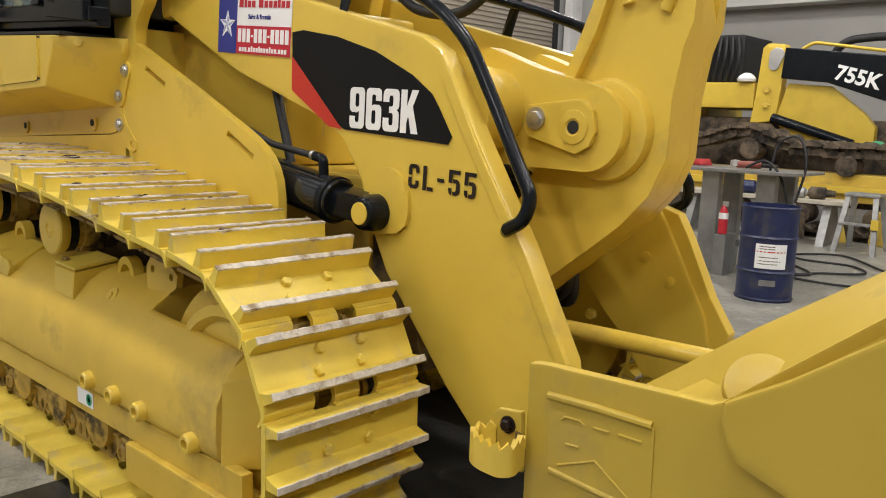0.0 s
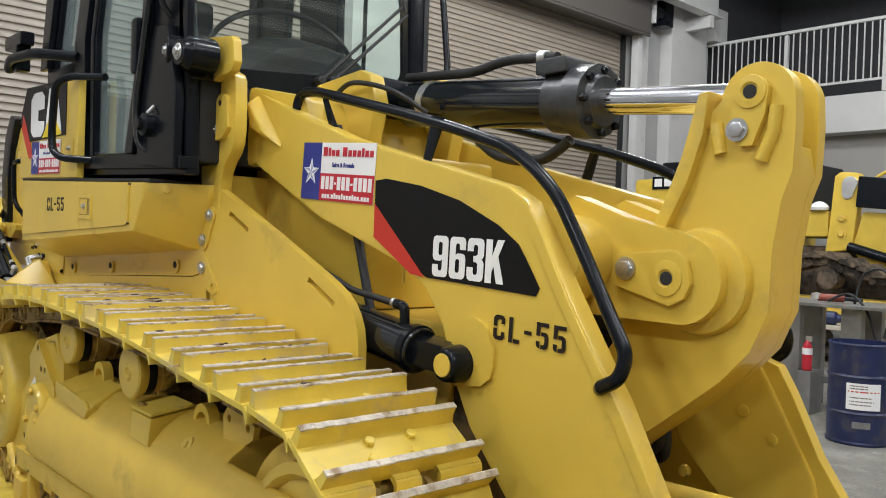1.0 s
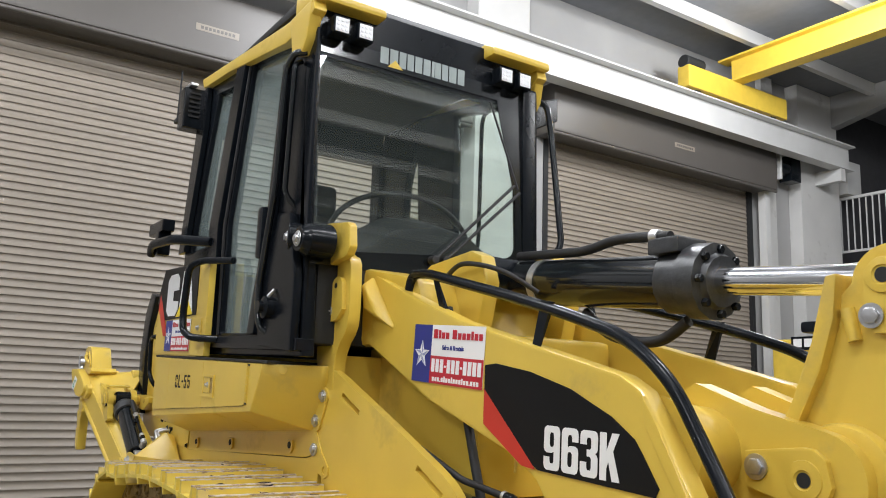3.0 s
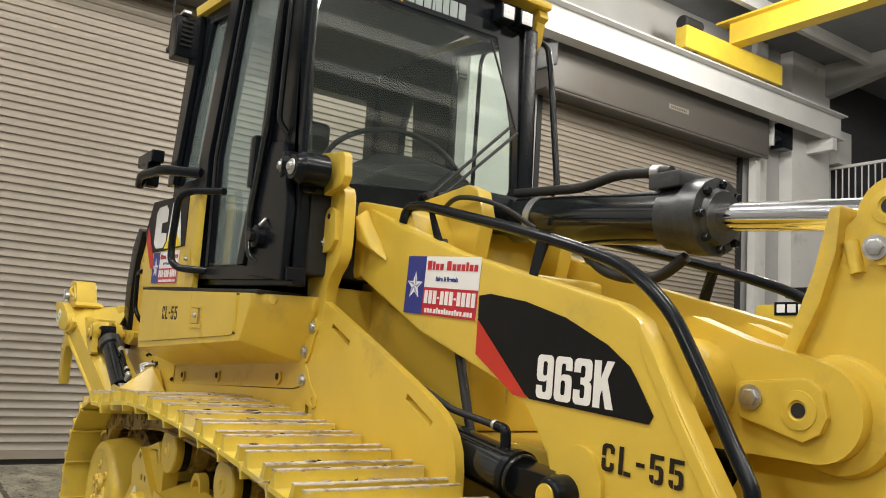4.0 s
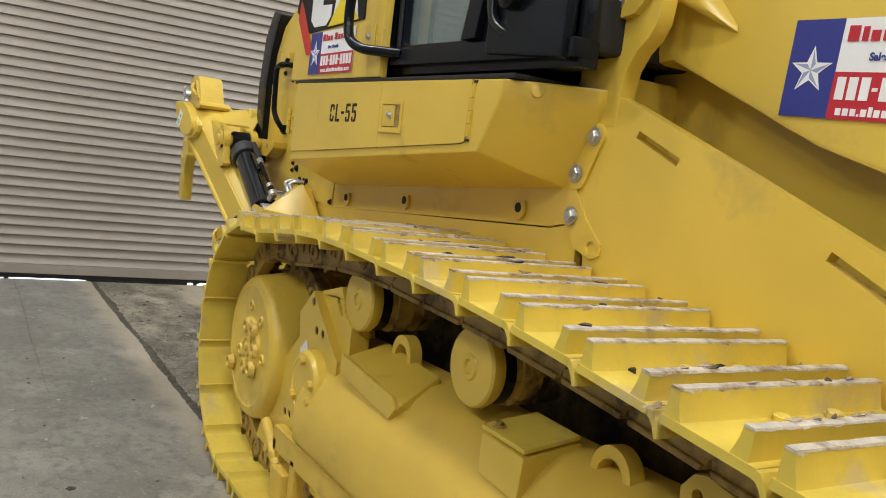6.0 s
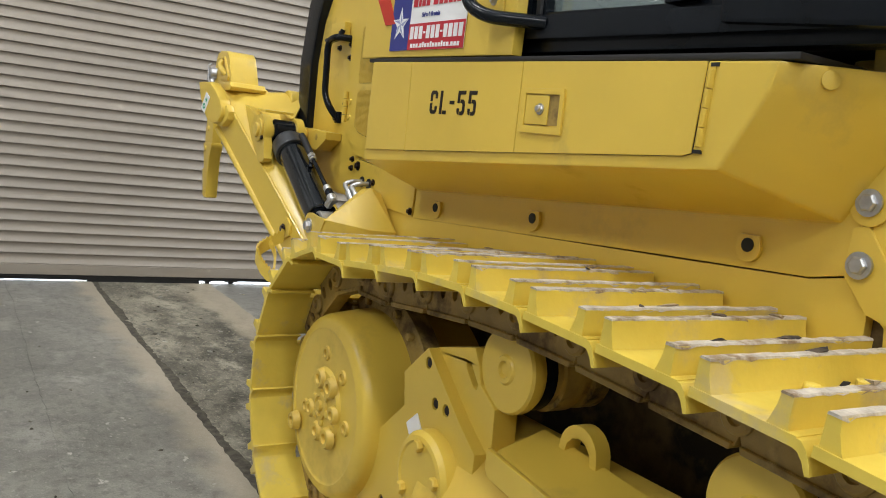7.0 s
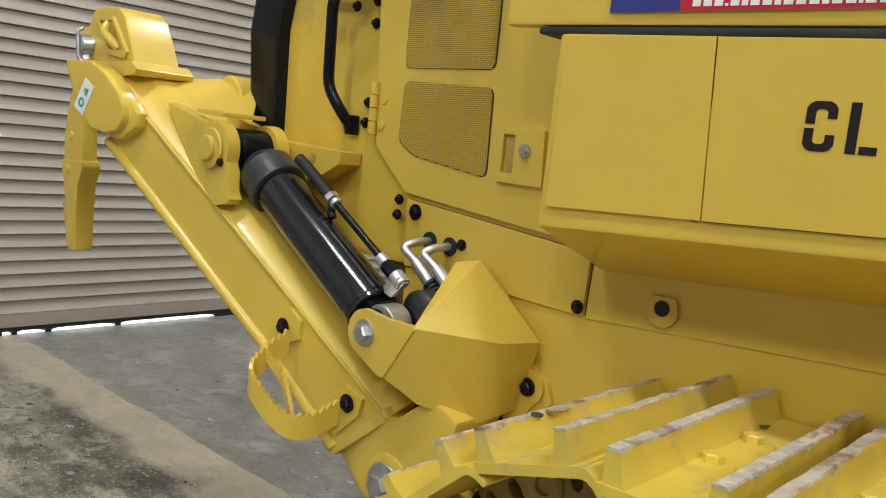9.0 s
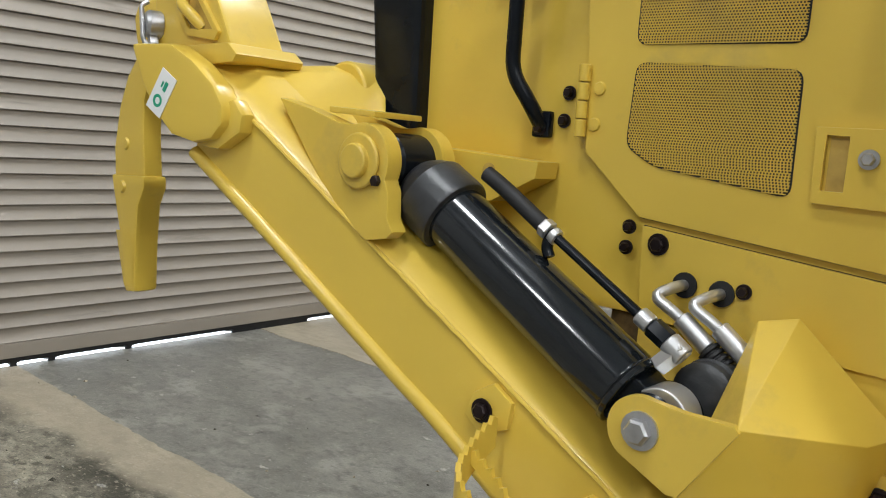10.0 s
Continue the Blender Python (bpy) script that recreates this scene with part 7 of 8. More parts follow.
# ---- the track loader: cab ----
def cab():
    c = new("cab")
    c.parent = loader
    c["label"] = "black-framed operator cab with tinted glass and yellow roof edge"
    P = lambda name, bm, mat, label="": part(name, bm, mat, c, label)
    rear_hole = [(0.03, 2.42), (0.42, 2.42), (0.48, 2.9), (0.61, 3.34), (0.33, 3.37), (0.13, 2.8)]
    door_hole = [(0.70, 1.89), (1.17, 1.87), (1.335, 2.5), (1.40, 3.21), (1.44, 3.30), (0.90, 3.37), (0.69, 2.5)]
    outline = [(-0.10, 1.80), (-0.10, 2.5), (0.12, 3.50), (1.45, 3.33), (1.62, 3.29), (1.75, 2.25), (1.79, 1.74)]
    for s in (-1, 1):
        y0, y1 = (-0.80, -0.735) if s < 0 else (0.50, 0.56)
        if s > 0:
            door_hole = [(1.03, 1.90), (1.66, 1.88), (1.66, 2.3), (1.56, 3.24), (1.0, 3.34)]
            rear_hole = [(0.40, 2.45), (0.62, 2.45), (0.60, 2.8), (0.56, 3.28), (0.52, 3.24), (0.43, 3.0)]
        P("side_frame", slab(outline, y0, y1, holes=[rear_hole, door_hole], w=0.012), M_BLACK, "glossy black cab side frame")
        P("side_glass", slab(door_hole, (y0 + y1) / 2 - 0.004, (y0 + y1) / 2 + 0.004), M_DOOR_GLASS if s < 0 else M_GLASS, "tinted door glass").visible_shadow = False
        P("side_glass", slab(rear_hole, (y0 + y1) / 2 - 0.004, (y0 + y1) / 2 + 0.004), M_DOOR_GLASS if s < 0 else M_GLASS, "tinted side glass").visible_shadow = False
    # door stiles and rubber seals on the near side
    P("door_stile", slab([(0.50, 1.86), (0.64, 1.86), (0.605, 2.5), (0.855, 3.39), (0.72, 3.42), (0.45, 2.5)], -0.83, -0.80, w=0.006), M_BLACK)
    P("door_stile", slab([(0.67, 1.88), (0.69, 1.88), (0.665, 2.5), (0.885, 3.37), (0.865, 3.37), (0.64, 2.5)], -0.812, -0.80, w=0.004), M_RUBBER)
    P("door_stile", slab([(1.18, 1.86), (1.27, 1.86), (1.42, 2.5), (1.49, 3.2), (1.415, 3.2), (1.345, 2.5)], -0.83, -0.80, w=0.006), M_BLACK)
    P("door_sill", slab([(0.40, 1.82), (1.79, 1.765), (1.79, 1.82), (0.40, 1.89)], -0.83, -0.74, w=0.006), M_BLACK)
    # front: two posts, windscreen, black band that paints its dark upper reflection
    for y0, y1 in ((-0.80, -0.772), (0.455, 0.56)):
        P("front_post", slab([(1.62, 3.30), (1.74, 3.30), (1.765, 2.15), (1.78, 1.80), (1.70, 1.80)], y0, y1, w=0.02), M_BLACK, "black windscreen post")
    P("dark_glass_band", box(1.66, 1.71, -0.78, 0.46, 3.17, 3.47, 0.006), M_BLACK, "black header band, also for the dark reflection in the upper glass")
    P("windscreen", hull([(1.70, -0.775, 3.27), (1.706, -0.775, 3.27), (1.70, 0.457, 3.27), (1.706, 0.457, 3.27), (1.745, -0.775, 2.16), (1.751, -0.775, 2.16), (1.745, 0.457, 2.16), (1.751, 0.457, 2.16)]), M_GLASS, "large tinted windscreen").visible_shadow = False
    lean = Matrix(((1, 0, -0.0415, 1.753 + 0.0415 * 2.16), (0, 1, 0, 0), (0, 0, 1, 0), (0, 0, 0, 1)))
    clear = [(-0.765, 2.22), (0.2, 2.305), (0.33, 2.31), (0.385, 2.335), (0.415, 2.39), (0.414, 2.63), (0.372, 2.83), (0.31, 3.10), (0.29, 3.19), (-0.765, 3.19)]
    P("windscreen_border", moved(slab([(-0.775, 2.16), (0.457, 2.16), (0.457, 3.27), (-0.775, 3.27)], 0, 0.006, [clear], axes="yz"), lean), M_BLACK_GLOSS, "black border printed round the windscreen")
    # maker's name as plain pale bars with a yellow wedge
    widths = [0.05, 0.05, 0.042, 0.042, 0.046, 0.046, 0.018, 0.04, 0.04, 0.05, 0.046]
    y = -0.442
    b = new("name_plate")
    b.parent = c
    b["label"] = "row of pale bars with a yellow wedge"
    pale = material("pale_grey_vinyl", (0.30, 0.35, 0.35), 0.5)
    for w in widths:
        part("bar", box(1.713, 1.716, y, y + w * 0.93, 3.217, 3.303), pale, b)
        y += w * 1.11
    part("wedge", slab([(-0.40, 3.205), (-0.355, 3.248), (-0.31, 3.205)], 1.7165, 1.718, axes="yz"), M_CRANE, b)
    P("dash_band", box(1.62, 1.755, -0.73, 0.5, 1.8, 2.17, 0.02), M_DARK)
    # roof with yellow edge
    P("roof", hull([(1.70, -0.80, 3.47), (1.70, 0.56, 3.47), (1.64, -0.80, 3.53), (1.64, 0.56, 3.53), (0.10, -0.80, 3.49), (0.10, 0.56, 3.49), (0.10, -0.72, 3.56), (0.10, 0.48, 3.56), (1.4, -0.7, 3.60), (1.4, 0.46, 3.60)], 0.02), M_DARK, "dark cab roof")
    for s in (-1, 1):
        a, bb = (-0.84, -0.77) if s < 0 else (0.53, 0.60)
        P("roof_edge", slab([(0.12, 3.463), (0.085, 3.535), (1.40, 3.41), (1.58, 3.40), (1.76, 3.42), (1.78, 3.36), (1.66, 3.31), (1.44, 3.30), (0.6, 3.42)], a, bb, w=0.015), M_YELLOW, "yellow roof edge")
        y0, y1 = (-0.84, -0.46) if s < 0 else (0.20, 0.60)
        P("roof_corner", slab([(1.55, 3.40), (1.55, 3.50), (1.72, 3.49), (1.80, 3.45), (1.80, 3.41)], y0, y1, w=0.015), M_YELLOW, "yellow rounded roof corner")
        a, bb = (-0.845, -0.78) if s < 0 else (0.54, 0.605)
        P("corner_cap", slab([(1.50, 3.40), (1.55, 3.20), (1.66, 3.17), (1.72, 3.24), (1.76, 3.42)], a, bb, w=0.015), M_YELLOW)
    for yy in (-0.70, -0.572, 0.293, 0.42):
        l = P("work_lamp", box(1.72, 1.80, yy - 0.046, yy + 0.046, 3.262, 3.354, 0.012), M_BLACK, "square work lamp")
        part("lens", box(1.795, 1.803, yy - 0.036, yy + 0.036, 3.272, 3.344, 0.006), M_LAMP, l, "clear faceted lens")
        for i in range(3):
            for j in range(3):
                part("facet", lathe((1.802, yy - 0.022 + 0.022 * i, 3.286 + 0.022 * j), (1.9, yy - 0.022 + 0.022 * i, 3.286 + 0.022 * j), [(0, 0.01), (0.003, 0.007), (0.004, 0)], 8), M_LAMP, l)
    # rear wall with window
    P("rear_frame", slab([(-0.732, 1.8), (0.497, 1.8), (0.497, 3.46), (-0.732, 3.46)], -0.01, 0.11, holes=[[(-0.66, 2.3), (0.47, 2.3), (0.47, 3.22), (-0.66, 3.22)]], axes="yz", w=0.01), M_BLACK, "black rear cab frame")
    # wipers
    for a, b in (((1.79, -0.122, 2.249), (1.765, 0.385, 2.715)), ((1.79, -0.056, 2.256), (1.765, 0.422, 2.68))):
        P("wiper", rod(a, b, 0.009, seg=8), M_RUBBER, "black windscreen wiper arm")
        P("wiper_pivot", rod((1.75, a[1], a[2]), (1.80, a[1], a[2]), 0.022, 0.006, 14), M_RUBBER)
    P("wiper_blade", rod((1.73, 0.235, 3.165), (1.764, 0.41, 2.70), 0.006, seg=8), M_RUBBER)
    P("far_door_rail", tube(rounded_path([(1.26, 0.56, 3.30), (1.20, 0.62, 3.38), (1.135, 0.62, 3.30), (1.129, 0.62, 2.5), (1.13, 0.57, 2.4)], 0.05), 0.013), M_BLACK, "thin black grab rail")
    # rails, handles and mirrors
    P("left_rail", tube(rounded_path([(1.66, 0.56, 3.27), (1.70, 0.66, 3.26), (1.74, 0.66, 3.1), (1.84, 0.66, 2.40), (1.82, 0.56, 2.32)], 0.08), 0.018), M_BLACK, "black tubular rail at the cab corner")
    P("mirror", hull([(x, y, z) for x in (1.42, 1.47) for y, z in ((0.735, 3.35), (0.955, 3.43), (0.955, 3.28), (0.755, 3.18))], 0.01), M_BLACK, "black side mirror")
    P("mirror_arm", rod((1.5, 0.56, 3.3), (1.44, 0.75, 3.3), 0.014), M_BLACK)
    P("door_rail", tube(rounded_path([(1.66, -0.81, 3.19), (1.64, -0.86, 3.18), (1.545, -0.86, 3.14), (1.505, -0.86, 2.54), (1.38, -0.86, 2.06), (1.42, -0.86, 1.88), (1.5, -0.81, 1.84)], 0.06), 0.017), M_BLACK_GLOSS, "long black door grab rail")
    P("door_rail", tube(rounded_path([(1.60, -0.81, 3.16), (1.62, -0.85, 3.13), (1.60, -0.85, 2.5), (1.60, -0.80, 2.45)], 0.04), 0.013), M_BLACK_GLOSS)
    P("panel_handle", tube(rounded_path([(0.86, -0.81, 2.27), (0.62, -0.90, 2.29), (0.54, -0.95, 2.26), (0.50, -0.95, 2.0), (0.52, -0.95, 1.90), (0.60, -0.93, 1.86), (0.74, -0.82, 1.85)], 0.07), 0.02), M_BLACK, "black bent grab handle beside the door")
    P("door_handle", box(1.30, 1.37, -0.865, -0.82, 2.22, 2.48, 0.02), M_BLACK)
    P("corner_panel", slab([(1.36, 1.80), (1.36, 2.1), (1.46, 2.30), (1.52, 2.42), (1.66, 2.40), (1.72, 2.22), (1.76, 2.1), (1.76, 1.76)], -0.845, -0.80, w=0.015), M_BLACK, "black corner panel under the pivot")
    pj = P("pivot_pin", lathe((1.80, -0.70, 2.255), (1.80, -0.9, 2.255), [(0, 0.075), (0.12, 0.075), (0.14, 0.06), (0.155, 0.055), (0.155, 0)], 28), M_BLACK, "black pivot housing with a bright washer")
    part("washer", rod((1.80, -0.855, 2.255), (1.80, -0.862, 2.255), 0.036, 0.003, 24), M_ALU, pj)
    part("bolt", hexbolt((1.80, -0.862, 2.255), (0, -1, 0), 0.02), M_BOLT, pj)
    P("washer_jar", lathe((1.50, -0.845, 1.97), (1.50, -0.95, 1.97), [(0, 0.055), (0.03, 0.052), (0.04, 0.03), (0.06, 0.028), (0.06, 0)], 24), M_BLACK)
    P("lock", rod((1.56, -0.85, 2.05), (1.545, -0.875, 2.015), 0.008, 0.002), M_ALU, "bright metal lock")
    lb = P("rear_lamp", box(0.0, 0.12, -0.95, -0.80, 3.19, 3.455, 0.012), M_BLACK, "black lamp box on the rear post")
    for k in range(6):
        part("fin", box(0.121, 0.13, -0.92, -0.85, 3.26 + k * 0.03, 3.272 + k * 0.03), M_RUBBER, lb)
    P("lamp_stay", slab([(-0.12, 2.42), (0.0, 2.42), (0.20, 3.2), (0.20, 3.45), (0.10, 3.45), (0.03, 3.16)], -0.835, -0.802, w=0.006), M_BLACK)
    P("aerial", rod((-0.04, -0.94, 3.27), (-0.02, -0.94, 3.60), 0.006, seg=8), M_RUBBER, "thin black aerial")
    P("aerial_base", box(-0.06, 0.0, -0.955, -0.925, 3.25, 3.28, 0.006), M_RUBBER)
    P("lamp_clip", box(0.0, 0.16, -0.93, -0.88, 3.455, 3.475, 0.005), M_ALU)
    P("camera_arm", tube(rounded_path([(0.5, -0.82, 2.42), (0.2, -0.96, 2.46), (-0.1, -1.0, 2.46), (-0.2, -0.98, 2.42)], 0.06), 0.03), M_BLACK, "black bracket arm")
    P("camera_head", box(-0.32, 0.0, -0.98, -0.90, 2.54, 2.62, 0.015), M_BLACK)
    P("camera_head", box(-0.15, -0.07, -0.98, -0.90, 2.40, 2.56, 0.01), M_BLACK)
    # inside
    P("cab_floor", box(0.112, 1.7, -0.72, 0.5, 1.80, 1.84), M_DARK)
    P("dash", hull([(1.62, y, z) for y, z in ((-0.62, 2.16), (-0.45, 2.27), (-0.25, 2.41), (0.0, 2.46), (0.2, 2.43), (0.34, 2.34), (0.42, 2.16))] + [(1.30, y, z) for y, z in ((-0.5, 2.2), (-0.35, 2.43), (-0.17, 2.535), (0.02, 2.56), (0.19, 2.52), (0.32, 2.46), (0.38, 2.3))] + [(1.4, -0.5, 1.84), (1.4, 0.4, 1.84)], 0.02), M_DARK, "dark dashboard cowl")
    ring = [(1.20 + 0.05 * math.sin(a), 0.03 + 0.46 * math.cos(a), 2.42 + 0.28 * math.sin(a)) for a in [math.pi * k / 24 for k in range(25)]]
    P("steering_wheel", tube(ring, 0.015), M_RUBBER, "black steering wheel rim")
    P("seat_back", hull([(0.42, -0.42, 2.0), (0.42, 0.02, 2.0), (0.40, -0.34, 2.80), (0.40, -0.06, 2.80), (0.56, -0.42, 2.0), (0.56, 0.02, 2.0), (0.50, -0.34, 2.78), (0.50, -0.06, 2.78)], 0.05), M_FOAM, "black seat backrest")
    P("headrest", box(0.42, 0.52, -0.30, -0.045, 2.66, 2.875, 0.045, 3), M_FOAM, "black seat headrest")
    P("seat_cushion", box(0.5, 1.0, -0.44, 0.04, 2.0, 2.14, 0.05), M_FOAM, "black seat cushion")
    P("armrest", box(0.55, 1.05, 0.1, 0.25, 2.2, 2.32, 0.03), M_FOAM)
    P("headliner", box(0.112, 1.64, -0.72, 0.48, 3.42, 3.46), M_DARK)


cab()


# ---- the far side of the hall ----
def drum():
    d = thing("steel_drum", "dark blue steel drum with a white paper label on the floor", "drum", (2.60, 4.55, 0))
    r = 0.232
    prof = [(0, r - 0.01), (0.0, r), (0.02, r + 0.006), (0.035, r - 0.004), (0.235, r - 0.004), (0.25, r + 0.008), (0.265, r - 0.004), (0.52, r - 0.004), (0.535, r + 0.008), (0.55, r - 0.004), (0.765, r - 0.004), (0.785, r + 0.006), (0.795, r), (0.795, r - 0.012), (0.70, r - 0.016), (0.70, 0)]
    part("body", lathe((0, 0, 0), (0, 0, 1), prof, 48), M_DRUM, d)
    def band(name, a0, a1, z0, z1, mat, label):
        bm = bmesh.new()
        vs = [[bm.verts.new(((r + e) * math.cos(radians(a)), (r + e) * math.sin(radians(a)), z)) for z in (z0, z1)] for e in (0.0, 0.003) for a in np.linspace(a0, a1, 9)]
        for k in (0, 9):
            for i in range(8):
                bm.faces.new((vs[k + i][0], vs[k + i + 1][0], vs[k + i + 1][1], vs[k + i][1]))
        for i in range(8):
            for q in (0, 1):
                bm.faces.new((vs[i][q], vs[i + 1][q], vs[9 + i + 1][q], vs[9 + i][q]))
        return part(name, bm, mat, d, label)
    a = -62
    band("paper_label", a - 30, a + 32, 0.285, 0.49, M_WHITE, "white printed paper label")
    band("label_bar", a - 27, a + 29, 0.42, 0.43, M_RED, "")
    for z in (0.32, 0.345, 0.375, 0.445, 0.465):
        band("label_bar", a - 24, a + random.uniform(5, 25), z, z + 0.008, M_SLAT_GAP, "")
    band("label", a - 18, a + 14, 0.14, 0.19, M_TABLE, "small grey label")


def bench():
    t = thing("work_bench", "grey steel work bench with tools on top", "work bench", (1.75, 5.7, 0))
    part("top", box(-0.75, 0.75, -0.4, 0.4, 1.0, 1.03, 0.005), M_TABLE, t, "scuffed steel plate top")
    for x in (-0.1, 0.45):
        for y in (-0.25, 0.25):
            part("leg", box(x - 0.09, x + 0.09, y - 0.05, y + 0.05, 0, 1.0, 0.008), M_TABLE, t)
    part("rail", box(-0.1, 0.45, -0.03, 0.03, 0.25, 0.31), M_TABLE, t)
    g = thing("angle_grinder", "worn hand grinder with red body lying on the bench", "grinder", (1.95, 5.55, 1.03))
    part("body", moved(rod((-0.12, 0, 0.045), (0.12, 0.03, 0.045), 0.035, 0.01), Matrix.Identity(4)), material("worn_red", (0.25, 0.06, 0.04), 0.5), g)
    part("head", lathe((-0.13, 0, 0.03), (-0.13, 0, 0.1), [(0, 0.05), (0.05, 0.045), (0.06, 0)], 18), M_ALU, g)
    part("handle", rod((0.12, 0.03, 0.045), (0.27, 0.05, 0.04), 0.02, 0.004), M_RUBBER, g)
    r = thing("red_rag", "crumpled red shop rag on the bench", "rag", (1.3, 5.75, 1.03))
    random.seed(3)
    part("cloth", hull([(random.uniform(-0.15, 0.15), random.uniform(-0.1, 0.1), random.uniform(0, 0.07)) for _ in range(24)] + [(-0.15, -0.1, 0), (0.15, 0.1, 0)], 0.01), material("rag_red", (0.4, 0.03, 0.03), 0.9), r)
    w = thing("white_paper", "white papers lying on the bench", "paper", (1.15, 5.5, 1.03))
    part("sheet", moved(box(-0.15, 0.15, -0.1, 0.1, 0.0, 0.006), pose(0, 0, 0, 0, 0, 20)), M_WHITE, w)
    # a small bottle, red with a white band and grey top
    f = thing("red_bottle", "small red and white bottle standing on the bench foot", "bottle", (1.86, 5.30, 0.40))
    part("bottle", lathe((0, 0, 0), (0, 0, 1), [(0, 0.035), (0.01, 0.045), (0.2, 0.045), (0.25, 0.03), (0.28, 0.016), (0.28, 0)], 24), M_SIGN_RED, f)
    part("valve", box(-0.015, 0.04, -0.012, 0.012, 0.27, 0.32, 0.005), M_ALU, f, "grey valve")
    part("label", lathe((0, 0, 0.15), (0, 0, 1), [(0, 0.0455), (0.0, 0.046), (0.06, 0.046), (0.06, 0.0455)], 24), M_WHITE, f)
    part("stand", box(-0.06, 0.06, -0.05, 0.2, -0.40, 0.0, 0.01), M_TABLE, f)


def trestle():
    s = thing("step_stool", "small aluminium step stool with yellow tape", "step stool", (2.28, 8.2, 0))
    for x in (-0.22, 0.22):
        part("leg", hull([(x - 0.03, -0.2, 0), (x + 0.03, -0.2, 0), (x - 0.03, -0.16, 0), (x + 0.03, -0.16, 0), (x * 0.7 - 0.03, -0.03, 0.68), (x * 0.7 + 0.03, -0.03, 0.68), (x * 0.7 - 0.03, 0.0, 0.68), (x * 0.7 + 0.03, 0.0, 0.68)]), M_STOOL, s)
        part("leg", hull([(x - 0.03, 0.4, 0), (x + 0.03, 0.4, 0), (x - 0.03, 0.44, 0), (x + 0.03, 0.44, 0), (x * 0.7 - 0.03, 0.2, 0.68), (x * 0.7 + 0.03, 0.2, 0.68), (x * 0.7 - 0.03, 0.24, 0.68), (x * 0.7 + 0.03, 0.24, 0.68)]), M_STOOL, s)
    part("platform", box(-0.2, 0.2, -0.05, 0.26, 0.67, 0.71, 0.01), M_STOOL, s)
    part("tread", box(-0.2, 0.2, -0.14, -0.04, 0.33, 0.36, 0.006), M_STOOL, s)
    part("tape", box(0.16, 0.24, -0.16, -0.12, 0.3, 0.42), M_CRANE, s, "strip of yellow tape")
    w = thing("plank_bench", "long low pale plank bench with loose parts on it", "bench", (1.3, 8.6, 0))
    part("plank", box(-1.6, 0.75, -0.25, 0.25, 0.52, 0.57, 0.006), material("pale_plank", (0.5, 0.45, 0.36), 0.7), w)
    for x in (-1.3, 0.5):
        part("trestle", hull([(x - 0.05, -0.3, 0), (x + 0.05, -0.3, 0), (x - 0.05, 0.3, 0), (x + 0.05, 0.3, 0), (x - 0.05, -0.1, 0.52), (x + 0.05, -0.1, 0.52), (x - 0.05, 0.1, 0.52), (x + 0.05, 0.1, 0.52)]), M_STOOL, w)
    for x, m, r in ((-0.5, M_DRUM, 0.09), (0.15, M_STOOL, 0.07), (0.4, M_MUD, 0.08)):
        o = thing("machine_part", "loose machine part lying on the plank bench", "machine part", (1.3 + x, 8.5, 0.57 + r))
        part("body", lathe((-0.16, 0, 0), (0.16, 0.05, 0), [(0, r * 0.5), (0.03, r), (0.2, r * 0.95), (0.22, r * 0.6), (0.32, r * 0.5)], 20), m, o)


